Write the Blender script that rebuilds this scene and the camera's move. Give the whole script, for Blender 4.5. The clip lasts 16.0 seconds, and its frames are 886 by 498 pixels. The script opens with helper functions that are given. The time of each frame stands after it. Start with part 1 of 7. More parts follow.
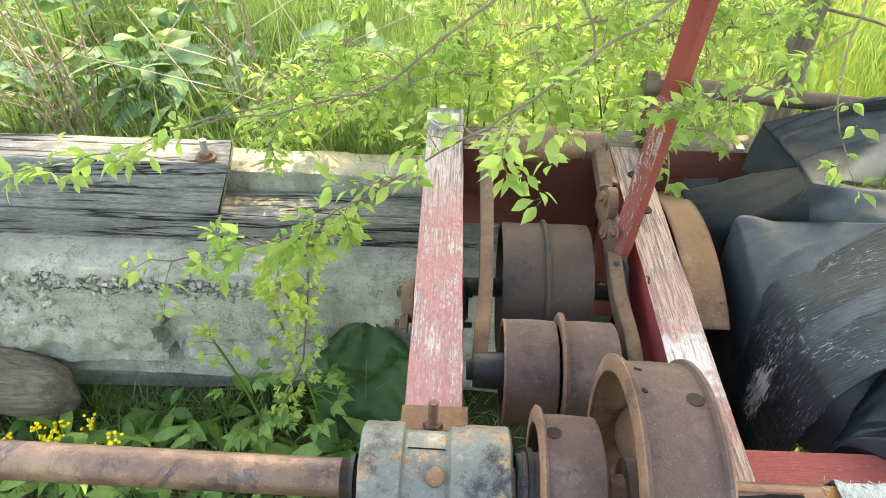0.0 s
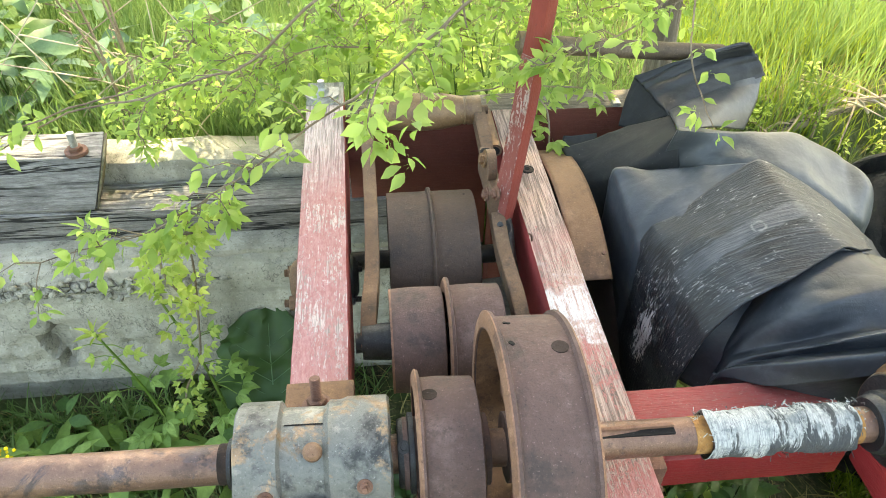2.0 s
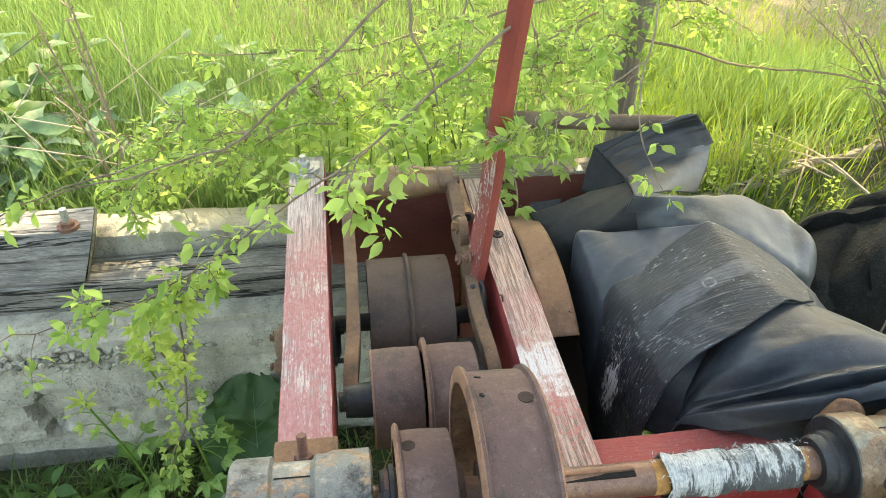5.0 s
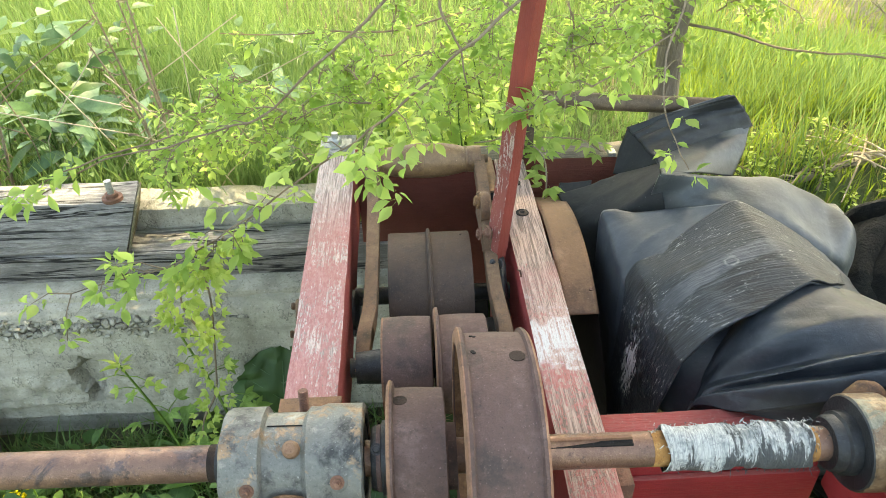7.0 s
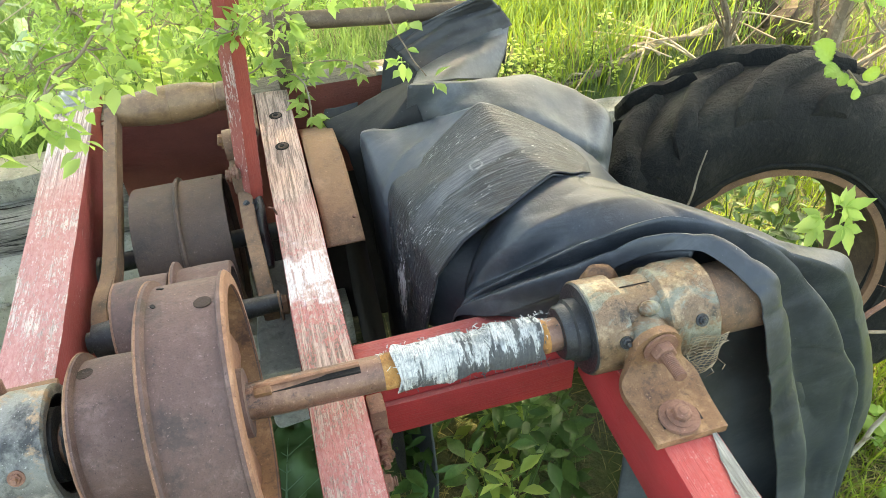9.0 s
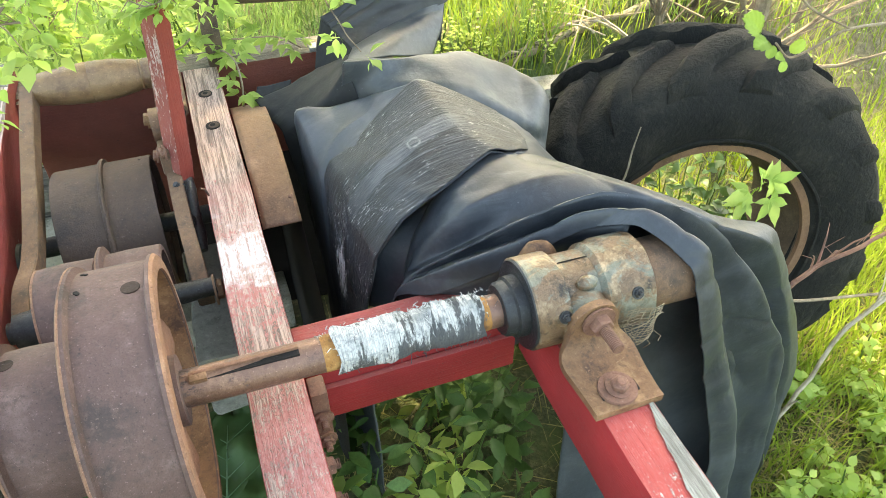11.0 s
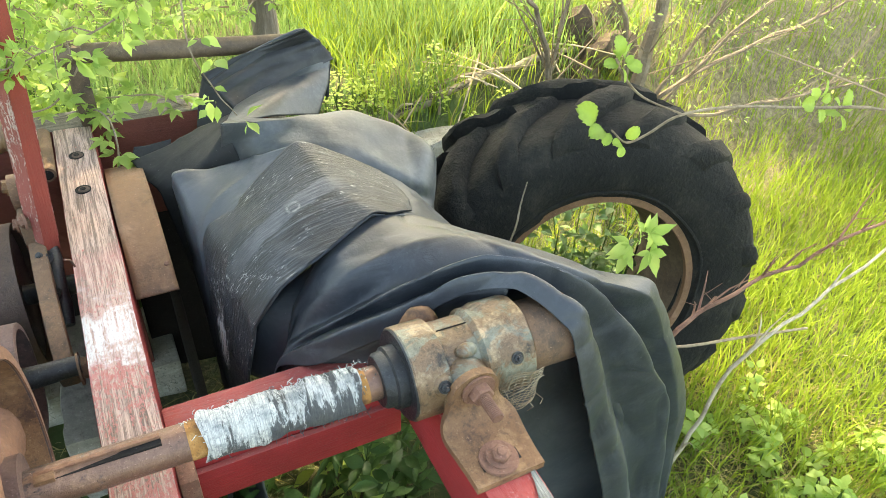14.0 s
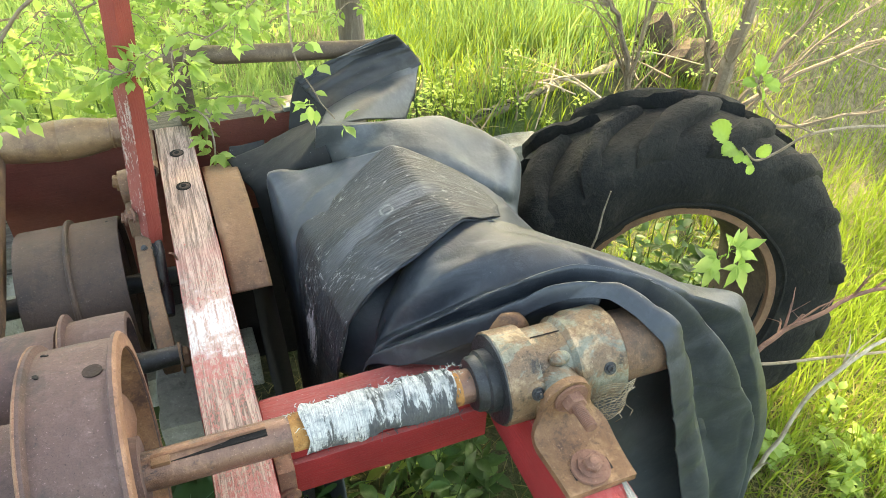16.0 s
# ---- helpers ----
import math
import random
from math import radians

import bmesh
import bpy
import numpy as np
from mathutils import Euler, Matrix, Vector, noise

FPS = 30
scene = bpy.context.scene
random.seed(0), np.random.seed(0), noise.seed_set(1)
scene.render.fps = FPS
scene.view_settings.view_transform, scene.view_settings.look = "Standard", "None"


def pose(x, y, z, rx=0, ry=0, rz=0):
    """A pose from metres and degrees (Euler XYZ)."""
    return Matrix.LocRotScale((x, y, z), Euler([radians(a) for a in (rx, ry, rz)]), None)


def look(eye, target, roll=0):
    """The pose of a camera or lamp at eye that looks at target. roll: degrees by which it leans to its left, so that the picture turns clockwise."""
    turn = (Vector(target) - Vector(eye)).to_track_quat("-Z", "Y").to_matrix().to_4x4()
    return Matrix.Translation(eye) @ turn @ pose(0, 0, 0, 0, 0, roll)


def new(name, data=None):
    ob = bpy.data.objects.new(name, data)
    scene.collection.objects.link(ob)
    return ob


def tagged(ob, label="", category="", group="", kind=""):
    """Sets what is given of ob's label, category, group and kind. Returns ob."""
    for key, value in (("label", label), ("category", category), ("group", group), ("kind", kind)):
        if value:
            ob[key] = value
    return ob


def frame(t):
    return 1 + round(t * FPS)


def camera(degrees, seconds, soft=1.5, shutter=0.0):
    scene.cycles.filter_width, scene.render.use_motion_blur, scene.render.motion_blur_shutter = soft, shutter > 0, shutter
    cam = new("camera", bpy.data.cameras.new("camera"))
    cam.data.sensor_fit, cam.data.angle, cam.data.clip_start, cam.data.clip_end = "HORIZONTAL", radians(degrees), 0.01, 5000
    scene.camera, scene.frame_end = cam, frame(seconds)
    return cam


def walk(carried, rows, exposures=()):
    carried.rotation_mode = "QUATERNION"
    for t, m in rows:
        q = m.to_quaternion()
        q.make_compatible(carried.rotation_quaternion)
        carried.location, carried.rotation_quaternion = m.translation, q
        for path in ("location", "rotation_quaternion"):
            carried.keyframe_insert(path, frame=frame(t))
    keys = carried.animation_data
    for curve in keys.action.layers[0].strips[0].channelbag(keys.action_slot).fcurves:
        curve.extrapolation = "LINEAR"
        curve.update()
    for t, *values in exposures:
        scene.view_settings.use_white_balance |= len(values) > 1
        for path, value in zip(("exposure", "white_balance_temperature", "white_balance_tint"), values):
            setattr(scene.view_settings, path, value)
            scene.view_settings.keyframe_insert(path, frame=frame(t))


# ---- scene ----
cam = camera(63.7, 16.0, 0.55)
PATH = [
    (0, (0.046, 0.277, 1.801), (0.007, 1.824, 0.534), 1.1),
    (0.5, (0.062, 0.263, 1.784), (0.027, 1.792, 0.495), 1.2),
    (1, (0.051, 0.269, 1.781), (0.049, 1.783, 0.474), 1.0),
    (1.5, (0.076, 0.277, 1.781), (0.144, 1.78, 0.464), 0.9),
    (2, (0.132, 0.272, 1.785), (0.302, 1.772, 0.473), 1.1),
    (2.5, (0.201, 0.275, 1.792), (0.464, 1.778, 0.498), 1.8),
    (3, (0.199, 0.261, 1.813), (0.54, 1.781, 0.558), 2.9),
    (3.5, (0.166, 0.218, 1.827), (0.521, 1.786, 0.637), 4.6),
    (4, (0.17, 0.204, 1.821), (0.424, 1.867, 0.739), 6.6),
    (4.5, (0.178, 0.192, 1.839), (0.457, 1.829, 0.725), 3.2),
    (5, (0.132, 0.192, 1.854), (0.368, 1.792, 0.678), 0.9),
    (5.2, (0.132, 0.191, 1.858), (0.346, 1.788, 0.674), 0.4),
    (7.3, (0.273, 0.14, 1.798), (0.329, 1.761, 0.629), -1.3),
    (7.5, (0.321, 0.146, 1.8), (0.389, 1.76, 0.621), -2.1),
    (8, (0.396, 0.153, 1.742), (0.518, 1.732, 0.521), -3.5),
    (8.5, (0.472, 0.152, 1.732), (0.731, 1.674, 0.46), -3.4),
    (9, (0.494, 0.157, 1.725), (0.866, 1.621, 0.414), -2.6),
    (9.5, (0.514, 0.156, 1.718), (0.973, 1.568, 0.378), -1.2),
    (9.7, (0.52, 0.154, 1.719), (1.011, 1.547, 0.37), -0.3),
    (11.8, (0.487, 0.166, 1.713), (1.027, 1.537, 0.362), 1.0),
    (12, (0.491, 0.164, 1.716), (1.052, 1.531, 0.368), 1.1),
    (12.5, (0.545, 0.156, 1.72), (1.185, 1.503, 0.388), 1.7),
    (13, (0.592, 0.143, 1.709), (1.29, 1.474, 0.39), 2.4),
    (13.5, (0.595, 0.15, 1.712), (1.336, 1.467, 0.402), 3.2),
    (13.7, (0.584, 0.154, 1.727), (1.349, 1.547, 0.512), 3.6),
    (14, (0.571, 0.18, 1.738), (1.331, 1.532, 0.476), 4.4),
    (14.5, (0.551, 0.177, 1.735), (1.282, 1.548, 0.475), 4.1),
    (15, (0.53, 0.175, 1.742), (1.223, 1.567, 0.484), 3.7),
    (15.5, (0.521, 0.184, 1.742), (1.169, 1.595, 0.482), 3.3),
    (16, (0.509, 0.197, 1.75), (1.127, 1.618, 0.486), 2.8),
]
walk(cam, [(t, look(eye, target, roll)) for t, eye, target, roll in PATH], [(0.0, 2.92, 8900, 2), (3.0, 3.05, 8900, 2), (4.2, 2.7, 8900, 2), (5.0, 2.75, 8900, 2), (7.5, 2.82, 8900, 2), (9.0, 3.14, 8900, 2), (9.7, 3.18, 8900, 2), (11.8, 3.25, 8900, 2), (12.5, 3.24, 8900, 2), (13.5, 3.08, 8900, 2), (16.0, 3.11, 8900, 2)])

# ---- light ----
SUN_EL, SUN_AZ = radians(50), radians(32)          # azimuth clockwise from +y
world = bpy.data.worlds.new("sky")
scene.world = world
world.use_nodes = True
wn = world.node_tree
sky = wn.nodes.new("ShaderNodeTexSky")
sky.sky_type, sky.sun_disc = "NISHITA", False
sky.sun_elevation, sky.sun_rotation = SUN_EL, SUN_AZ
sky.dust_density, sky.ozone_density = 3.0, 1.0
wn.links.new(sky.outputs[0], wn.nodes["Background"].inputs[0])
wn.nodes["Background"].inputs[1].default_value = 0.15
sun_dir = Vector((math.sin(SUN_AZ) * math.cos(SUN_EL), math.cos(SUN_AZ) * math.cos(SUN_EL), math.sin(SUN_EL)))
sun = new("sun", bpy.data.lights.new("sun", "SUN"))
sun.data.energy, sun.data.angle, sun.data.color = 2.3, radians(0.9), (1.0, 0.89, 0.68)
sun.matrix_world = look(sun_dir * 30, (0, 0, 0))

# ---- materials ----


class Mat:
    """A node material with short helpers."""

    def __init__(self, name, rough=0.7, metal=0.0):
        self.m = bpy.data.materials.new(name)
        self.m.use_nodes = True
        self.t = self.m.node_tree
        self.b = self.t.nodes["Principled BSDF"]
        self.b.inputs["Roughness"].default_value = rough
        self.b.inputs["Metallic"].default_value = metal
        self.co = self.t.nodes.new("ShaderNodeTexCoord").outputs["Object"]

    def node(self, kind, **kw):
        n = self.t.nodes.new(kind)
        for k, v in kw.items():
            n.inputs[k].default_value = v
        return n

    def to(self, a, b):
        self.t.links.new(a, b)

    def place(self, scale):
        n = self.node("ShaderNodeMapping")
        n.inputs["Scale"].default_value = scale
        self.to(self.co, n.inputs[0])
        return n.outputs[0]

    def noise(self, scale=(1, 1, 1), size=5.0, detail=4.0, rough=0.55, warp=0.0):
        n = self.node("ShaderNodeTexNoise", Scale=size, Detail=detail, Roughness=rough, Distortion=warp)
        self.to(self.place(scale), n.inputs["Vector"])
        return n.outputs[0]

    def ramp(self, fac, *stops):
        n = self.node("ShaderNodeValToRGB")
        e = n.color_ramp.elements
        while len(e) < len(stops):
            e.new(0.5)
        for el, (p, c) in zip(e, stops):
            el.position = p
            el.color = (*c, 1) if len(c) == 3 else c
        self.to(fac, n.inputs[0])
        return n.outputs[0]

    def step(self, fac, lo, hi):
        n = self.node("ShaderNodeMapRange")
        n.inputs[1].default_value, n.inputs[2].default_value = lo, hi
        self.to(fac, n.inputs[0])
        return n.outputs[0]

    def mix(self, fac, a, b, kind="MIX"):
        n = self.node("ShaderNodeMix")
        n.data_type, n.blend_type = "RGBA", kind
        for sock, v in ((n.inputs[0], fac), (n.inputs[6], a), (n.inputs[7], b)):
            if isinstance(v, (int, float)):
                sock.default_value = v
            elif isinstance(v, tuple):
                sock.default_value = (*v, 1)
            else:
                self.to(v, sock)
        return n.outputs[2]

    def math(self, op, a, b=0.0):
        n = self.node("ShaderNodeMath")
        n.operation = op
        for sock, v in ((n.inputs[0], a), (n.inputs[1], b)):
            if isinstance(v, (int, float)):
                sock.default_value = v
            else:
                self.to(v, sock)
        return n.outputs[0]

    def axis(self, i):
        n = self.node("ShaderNodeSeparateXYZ")
        self.to(self.co, n.inputs[0])
        return n.outputs[i]

    def up(self):
        g = self.node("ShaderNodeNewGeometry")
        n = self.node("ShaderNodeSeparateXYZ")
        self.to(g.outputs["Normal"], n.inputs[0])
        return n.outputs[2]

    def color(self, c):
        if isinstance(c, tuple):
            self.b.inputs["Base Color"].default_value = (*c, 1)
        else:
            self.to(c, self.b.inputs["Base Color"])

    def rough(self, f):
        self.to(f, self.b.inputs["Roughness"])

    def bump(self, h, depth=0.002, strength=0.6):
        n = self.node("ShaderNodeBump", Strength=strength, Distance=depth)
        self.to(h, n.inputs["Height"])
        self.to(n.outputs[0], self.b.inputs["Normal"])


def stretched(axis, along, across):
    s = [across] * 3
    s["xyz".index(axis)] = along
    return tuple(s)


def painted_wood(name, axis, paint, faded, bare, cover, top_cover, white=None):
    """Old paint flaking off grained wood; paint survives better on upright faces than on tops."""
    k = Mat(name, 0.8)
    grain = k.noise(stretched(axis, 1.3, 34), 5.0, 3, 0.5, 1.1)
    fine = k.noise(stretched(axis, 9, 230), 2.2, 3, 0.65)
    chip = k.noise(stretched(axis, 26, 60), 3.0, 7, 0.8, 0.3)
    blot = k.noise((1, 1, 1), 7.0, 5, 0.6)
    dark = tuple(c * 0.4 for c in bare)
    wood = k.ramp(grain, (0.34, dark), (0.42, tuple(c * 0.62 for c in bare)), (0.5, bare), (0.58, tuple(min(1, c * 1.35) for c in bare)), (0.66, tuple(c * 0.85 for c in bare)))
    wood = k.mix(k.math("MULTIPLY", k.step(fine, 0.46, 0.38), 0.8), wood, dark)
    top = k.step(k.up(), 0.4, 0.75)
    col = k.mix(k.step(blot, 0.35, 0.65), paint, tuple(c * 0.72 for c in paint))
    chalk = k.mix(k.step(k.noise(stretched(axis, 20, 60), 3, 6, 0.75), 0.42, 0.58), faded, tuple(0.6 * a + 0.4 * b for a, b in zip(faded, paint)))
    col = k.mix(top, col, chalk)
    lim = k.math("ADD", cover, k.math("MULTIPLY", top, top_cover - cover))
    worn = k.math("ADD", k.math("MULTIPLY", chip, 0.5), k.math("ADD", k.math("MULTIPLY", blot, 0.32), k.math("MULTIPLY", grain, 0.18)))
    gone = k.step(k.math("SUBTRACT", worn, lim), -0.006, 0.01)
    if white:
        # a splash of white over part of the length
        y = k.axis("xyz".index(axis))
        d = k.math("ABSOLUTE", k.math("SUBTRACT", y, white[0]))
        d = k.math("ADD", d, k.math("MULTIPLY", k.math("SUBTRACT", k.noise((1, 1, 1), 16, 4, 0.65), 0.5), 0.35))
        wm = k.math("MULTIPLY", k.step(d, white[1], white[1] - 0.04), top)
        wm = k.math("MULTIPLY", k.math("MULTIPLY", wm, 0.88), k.step(k.math("ADD", k.math("MULTIPLY", chip, 0.5), k.math("MULTIPLY", grain, 0.5)), 0.66, 0.5))
        col = k.mix(wm, col, (0.6, 0.61, 0.62))
        gone = k.math("MULTIPLY", gone, k.math("SUBTRACT", 1.0, k.math("MULTIPLY", wm, 1.0)))
        # bare wood towards the far end
        far = k.step(k.math("ADD", y, k.math("MULTIPLY", blot, 0.4)), white[2], white[2] + 0.25)
        gone = k.math("MAXIMUM", gone, k.math("MULTIPLY", k.math("MULTIPLY", far, top), k.step(chip, 0.36, 0.42)))
    c = k.mix(gone, col, wood)
    # small flecks of bare white and of dirt
    fl = k.noise(stretched(axis, 60, 150), 3.0, 3, 0.7)
    c = k.mix(k.math("MULTIPLY", k.step(fl, 0.64, 0.68), k.math("ADD", 0.05, k.math("MULTIPLY", top, 0.3))), c, (0.6, 0.55, 0.52))
    c = k.mix(k.math("MULTIPLY", k.step(fl, 0.35, 0.31), 0.75), c, tuple(0.5 * v for v in dark))
    k.color(c)
    h = k.math("ADD", k.math("MULTIPLY", grain, 1.0), k.math("MULTIPLY", k.math("SUBTRACT", 1.0, gone), 0.22))
    h = k.math("ADD", h, k.math("MULTIPLY", fine, 0.5))
    k.bump(h, 0.003, 0.8)
    return k.m


def grey_wood(name, axis, bare=(0.33, 0.32, 0.3), dark=(0.05, 0.047, 0.045), cracks=True):
    """Silvered wood: soft bands, fine fibres, a few long cracks; tops weather paler, and sides carry painted shade in a
    darker brown.
    """
    k = Mat(name, 0.85)
    grain = k.noise(stretched(axis, 1.6, 26), 3.0, 8, 0.66, 0.8)
    fine = k.noise(stretched(axis, 14, 230), 2.5, 4, 0.7)
    blot = k.noise(stretched(axis, 2.5, 5), 3.0, 7, 0.72)
    c = k.ramp(grain, (0.3, tuple(0.35 * a + 0.4 * b for a, b in zip(bare, dark))), (0.46, tuple(0.72 * a for a in bare)), (0.56, bare), (0.7, tuple(min(1, 1.35 * a) for a in bare)))
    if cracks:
        # upright faces tinted darker: their side shade is put into the colour
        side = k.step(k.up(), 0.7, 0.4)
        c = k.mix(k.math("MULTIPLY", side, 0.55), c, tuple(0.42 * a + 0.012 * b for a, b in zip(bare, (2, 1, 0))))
    c = k.mix(k.math("MULTIPLY", k.step(fine, 0.5, 0.34), 0.6), c, dark)
    c = k.mix(k.math("MULTIPLY", k.step(fine, 0.58, 0.68), 0.45), c, tuple(min(1, 1.6 * a) for a in bare))
    c = k.mix(k.math("MULTIPLY", k.step(blot, 0.48, 0.62), 0.68), c, tuple(0.25 * a + 0.7 * b for a, b in zip(bare, dark)))
    h = k.math("ADD", grain, k.math("MULTIPLY", fine, 0.7))
    if cracks:
        n = k.noise(stretched(axis, 0.35, 8), 1.5, 5, 0.62, 0.5)
        gate = k.step(k.noise(stretched(axis, 1.2, 3), 2.0, 3, 0.5), 0.36, 0.46)
        line = k.math("MULTIPLY", k.step(k.math("ABSOLUTE", k.math("SUBTRACT", n, 0.5)), 0.02, 0.006), gate)
        c = k.mix(line, c, (0.012, 0.011, 0.01))
        h = k.math("SUBTRACT", h, k.math("MULTIPLY", line, 0.8))
    k.color(c)
    k.bump(h, 0.005, 0.9)
    return k.m


def rust(name, base, light, dark, rough=0.75, patch=None, amount=0.5, metal=0.25, size=9.0, speck=1.0):
    """Rusted or stained metal: three tones, fine pitting, pale specks and, if given, patches of a second coat."""
    k = Mat(name, rough, metal)
    a = k.noise((1, 1, 1), size, 8, 0.7)
    b = k.noise((1, 1, 1), 70.0, 6, 0.75)
    s = k.noise((1, 1, 1), 260.0, 3, 0.7)
    c = k.ramp(a, (0.36, dark), (0.47, base), (0.54, base), (0.65, light))
    c = k.mix(k.math("MULTIPLY", k.step(b, 0.52, 0.68), 0.55 * speck), c, light)
    c = k.mix(k.math("MULTIPLY", k.step(b, 0.46, 0.34), 0.65 * speck), c, dark)
    if patch:
        p = k.noise((1, 1, 1), 13.0, 8, 0.72, 0.6)
        q = k.noise((1, 1, 1), 30.0, 5, 0.7)
        pc = k.ramp(q, (0.35, tuple(0.45 * v for v in patch)), (0.55, patch), (0.7, tuple(min(1, 1.3 * v) for v in patch)))
        c = k.mix(k.step(p, amount, amount + 0.06), c, pc)
    c = k.mix(k.math("MULTIPLY", k.step(s, 0.64, 0.69), 0.6), c, tuple(min(1, 2.2 * v + 0.06) for v in base))
    c = k.mix(k.math("MULTIPLY", k.step(s, 0.36, 0.3), 0.7), c, tuple(0.45 * v for v in dark))
    w = k.noise((1, 1, 1), 620.0, 2, 0.6)
    c = k.mix(k.math("MULTIPLY", k.step(w, 0.45, 0.35), 0.45 * speck), c, dark)
    k.color(c)
    k.rough(k.math("ADD", rough - 0.18, k.math("MULTIPLY", b, 0.36)))
    k.bump(k.math("ADD", k.math("ADD", a, b), k.math("MULTIPLY", s, 0.6)), 0.0018, 0.8)
    return k.m


def leaf_mat(name, dark, light, trans=0.45, scale=1.0, patchy=0.55):
    """A thin leaf that lets part of the light through."""
    k = Mat(name, 0.45)
    oi = k.node("ShaderNodeObjectInfo").outputs["Random"]
    gi = k.node("ShaderNodeNewGeometry").outputs["Random Per Island"]
    r = k.math("FRACT", k.math("ADD", oi, gi))
    n = k.noise((1, 1, 1), 40 * scale, 3, 0.6)
    c = k.mix(r, dark, light)
    patch = k.noise((1, 1, 1), 1.7, 4, 0.65)
    c = k.mix(k.math("MULTIPLY", k.step(patch, 0.52, 0.38), patchy), c, tuple(0.55 * v for v in dark))
    c = k.mix(k.math("MULTIPLY", k.step(n, 0.4, 0.7), 0.3 * min(1.0, patchy * 2)), c, tuple(0.6 * v for v in dark))
    k.color(c)
    k.b.inputs["Specular IOR Level"].default_value = 0.3
    tr = k.node("ShaderNodeBsdfTranslucent")
    k.to(k.mix(0.2, c, (0.45, 0.55, 0.15), "MIX"), tr.inputs[0])
    ms = k.node("ShaderNodeMixShader", Fac=trans)
    k.to(k.b.outputs[0], ms.inputs[1])
    k.to(tr.outputs[0], ms.inputs[2])
    k.to(ms.outputs[0], k.t.nodes["Material Output"].inputs[0])
    return k.m


M = {}
M["beam_left"] = painted_wood("peeling red paint, pale", "y", (0.25, 0.035, 0.035), (0.42, 0.215, 0.21), (0.43, 0.35, 0.33), 0.6, 0.527, (-9, 0.1, 1.72))
M["beam_mid"] = painted_wood("peeling red paint, worn", "y", (0.32, 0.035, 0.035), (0.46, 0.21, 0.19), (0.39, 0.275, 0.235), 0.62, 0.5, (1.2, 0.1, 1.4))
M["beam_right"] = painted_wood("bright red paint", "y", (0.36, 0.02, 0.023), (0.4, 0.08, 0.07), (0.42, 0.4, 0.37), 0.7, 0.57)
M["beam_cross"] = painted_wood("red paint across", "x", (0.34, 0.02, 0.023), (0.3, 0.08, 0.072), (0.3, 0.2, 0.17), 0.68, 0.6)
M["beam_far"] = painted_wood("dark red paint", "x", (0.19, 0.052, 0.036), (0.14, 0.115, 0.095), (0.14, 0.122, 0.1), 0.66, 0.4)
M["lever"] = painted_wood("red lever paint", "z", (0.26, 0.042, 0.028), (0.34, 0.08, 0.06), (0.3, 0.2, 0.16), 0.7, 0.6)
M["lever_pale"] = painted_wood("weathered lever face", "z", (0.3, 0.08, 0.065), (0.4, 0.2, 0.16), (0.42, 0.3, 0.27), 0.53, 0.45)
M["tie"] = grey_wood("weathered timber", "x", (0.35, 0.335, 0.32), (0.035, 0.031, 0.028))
M["tie_end"] = grey_wood("weathered end grain", "y", (0.2, 0.17, 0.1), (0.07, 0.058, 0.035), False)
M["bare_wood"] = grey_wood("bare grey wood", "y", (0.36, 0.35, 0.31), (0.1, 0.09, 0.075), False)
M["stone"] = grey_wood("grey-brown layered stone", "x", (0.2, 0.165, 0.125), (0.06, 0.047, 0.035), False)
M["pulley"] = rust("brown pulley iron", (0.116, 0.068, 0.06), (0.186, 0.12, 0.107), (0.062, 0.043, 0.04))
M["pulley_edge"] = rust("orange rust edge", (0.23, 0.12, 0.078), (0.34, 0.195, 0.13), (0.12, 0.065, 0.048))
M["drum"] = rust("dull drum iron", (0.078, 0.05, 0.039), (0.11, 0.074, 0.056), (0.047, 0.034, 0.029))
M["arm"] = rust("brown bar iron", (0.16, 0.095, 0.06), (0.24, 0.15, 0.09), (0.07, 0.05, 0.04))
M["shaft"] = rust("rusty shaft", (0.2, 0.115, 0.086), (0.35, 0.21, 0.145), (0.105, 0.064, 0.054), 0.4, (0.125, 0.09, 0.086), 0.53, 0.5, 9.0, 0.5)
M["bearing"] = rust("grey bearing casting", (0.15, 0.15, 0.138), (0.36, 0.335, 0.285), (0.028, 0.028, 0.028), 0.45, (0.31, 0.2, 0.12), 0.545, 0.15, 14.0, 0.4)
M["bearing_rust"] = rust("rusty bearing casting", (0.15, 0.092, 0.052), (0.36, 0.265, 0.165), (0.014, 0.012, 0.01), 0.4, (0.18, 0.18, 0.14), 0.515, 0.15, 18.0, 0.5)
M["bracket"] = rust("orange bracket iron", (0.19, 0.1, 0.052), (0.31, 0.18, 0.095), (0.075, 0.04, 0.028), 0.7, None, 0.5, 0.25, 18.0)
M["bolt"] = rust("rusty bolt", (0.2, 0.1, 0.07), (0.3, 0.16, 0.11), (0.09, 0.05, 0.04))
M["grease"] = rust("greasy black iron", (0.022, 0.024, 0.028), (0.05, 0.052, 0.056), (0.01, 0.01, 0.012), 0.45)
M["galv"] = rust("galvanised steel", (0.42, 0.43, 0.42), (0.55, 0.55, 0.53), (0.25, 0.24, 0.22), 0.5, (0.25, 0.17, 0.1), 0.62, 0.7)
M["tank"] = rust("tan sheet iron", (0.19, 0.1, 0.055), (0.25, 0.14, 0.085), (0.12, 0.063, 0.038), 0.6, None, 0.5, 0.1)
M["rust_orange"] = rust("bright orange rust", (0.36, 0.17, 0.05), (0.5, 0.28, 0.1), (0.16, 0.08, 0.04), 0.8, None, 0.5, 0.1, 22.0)
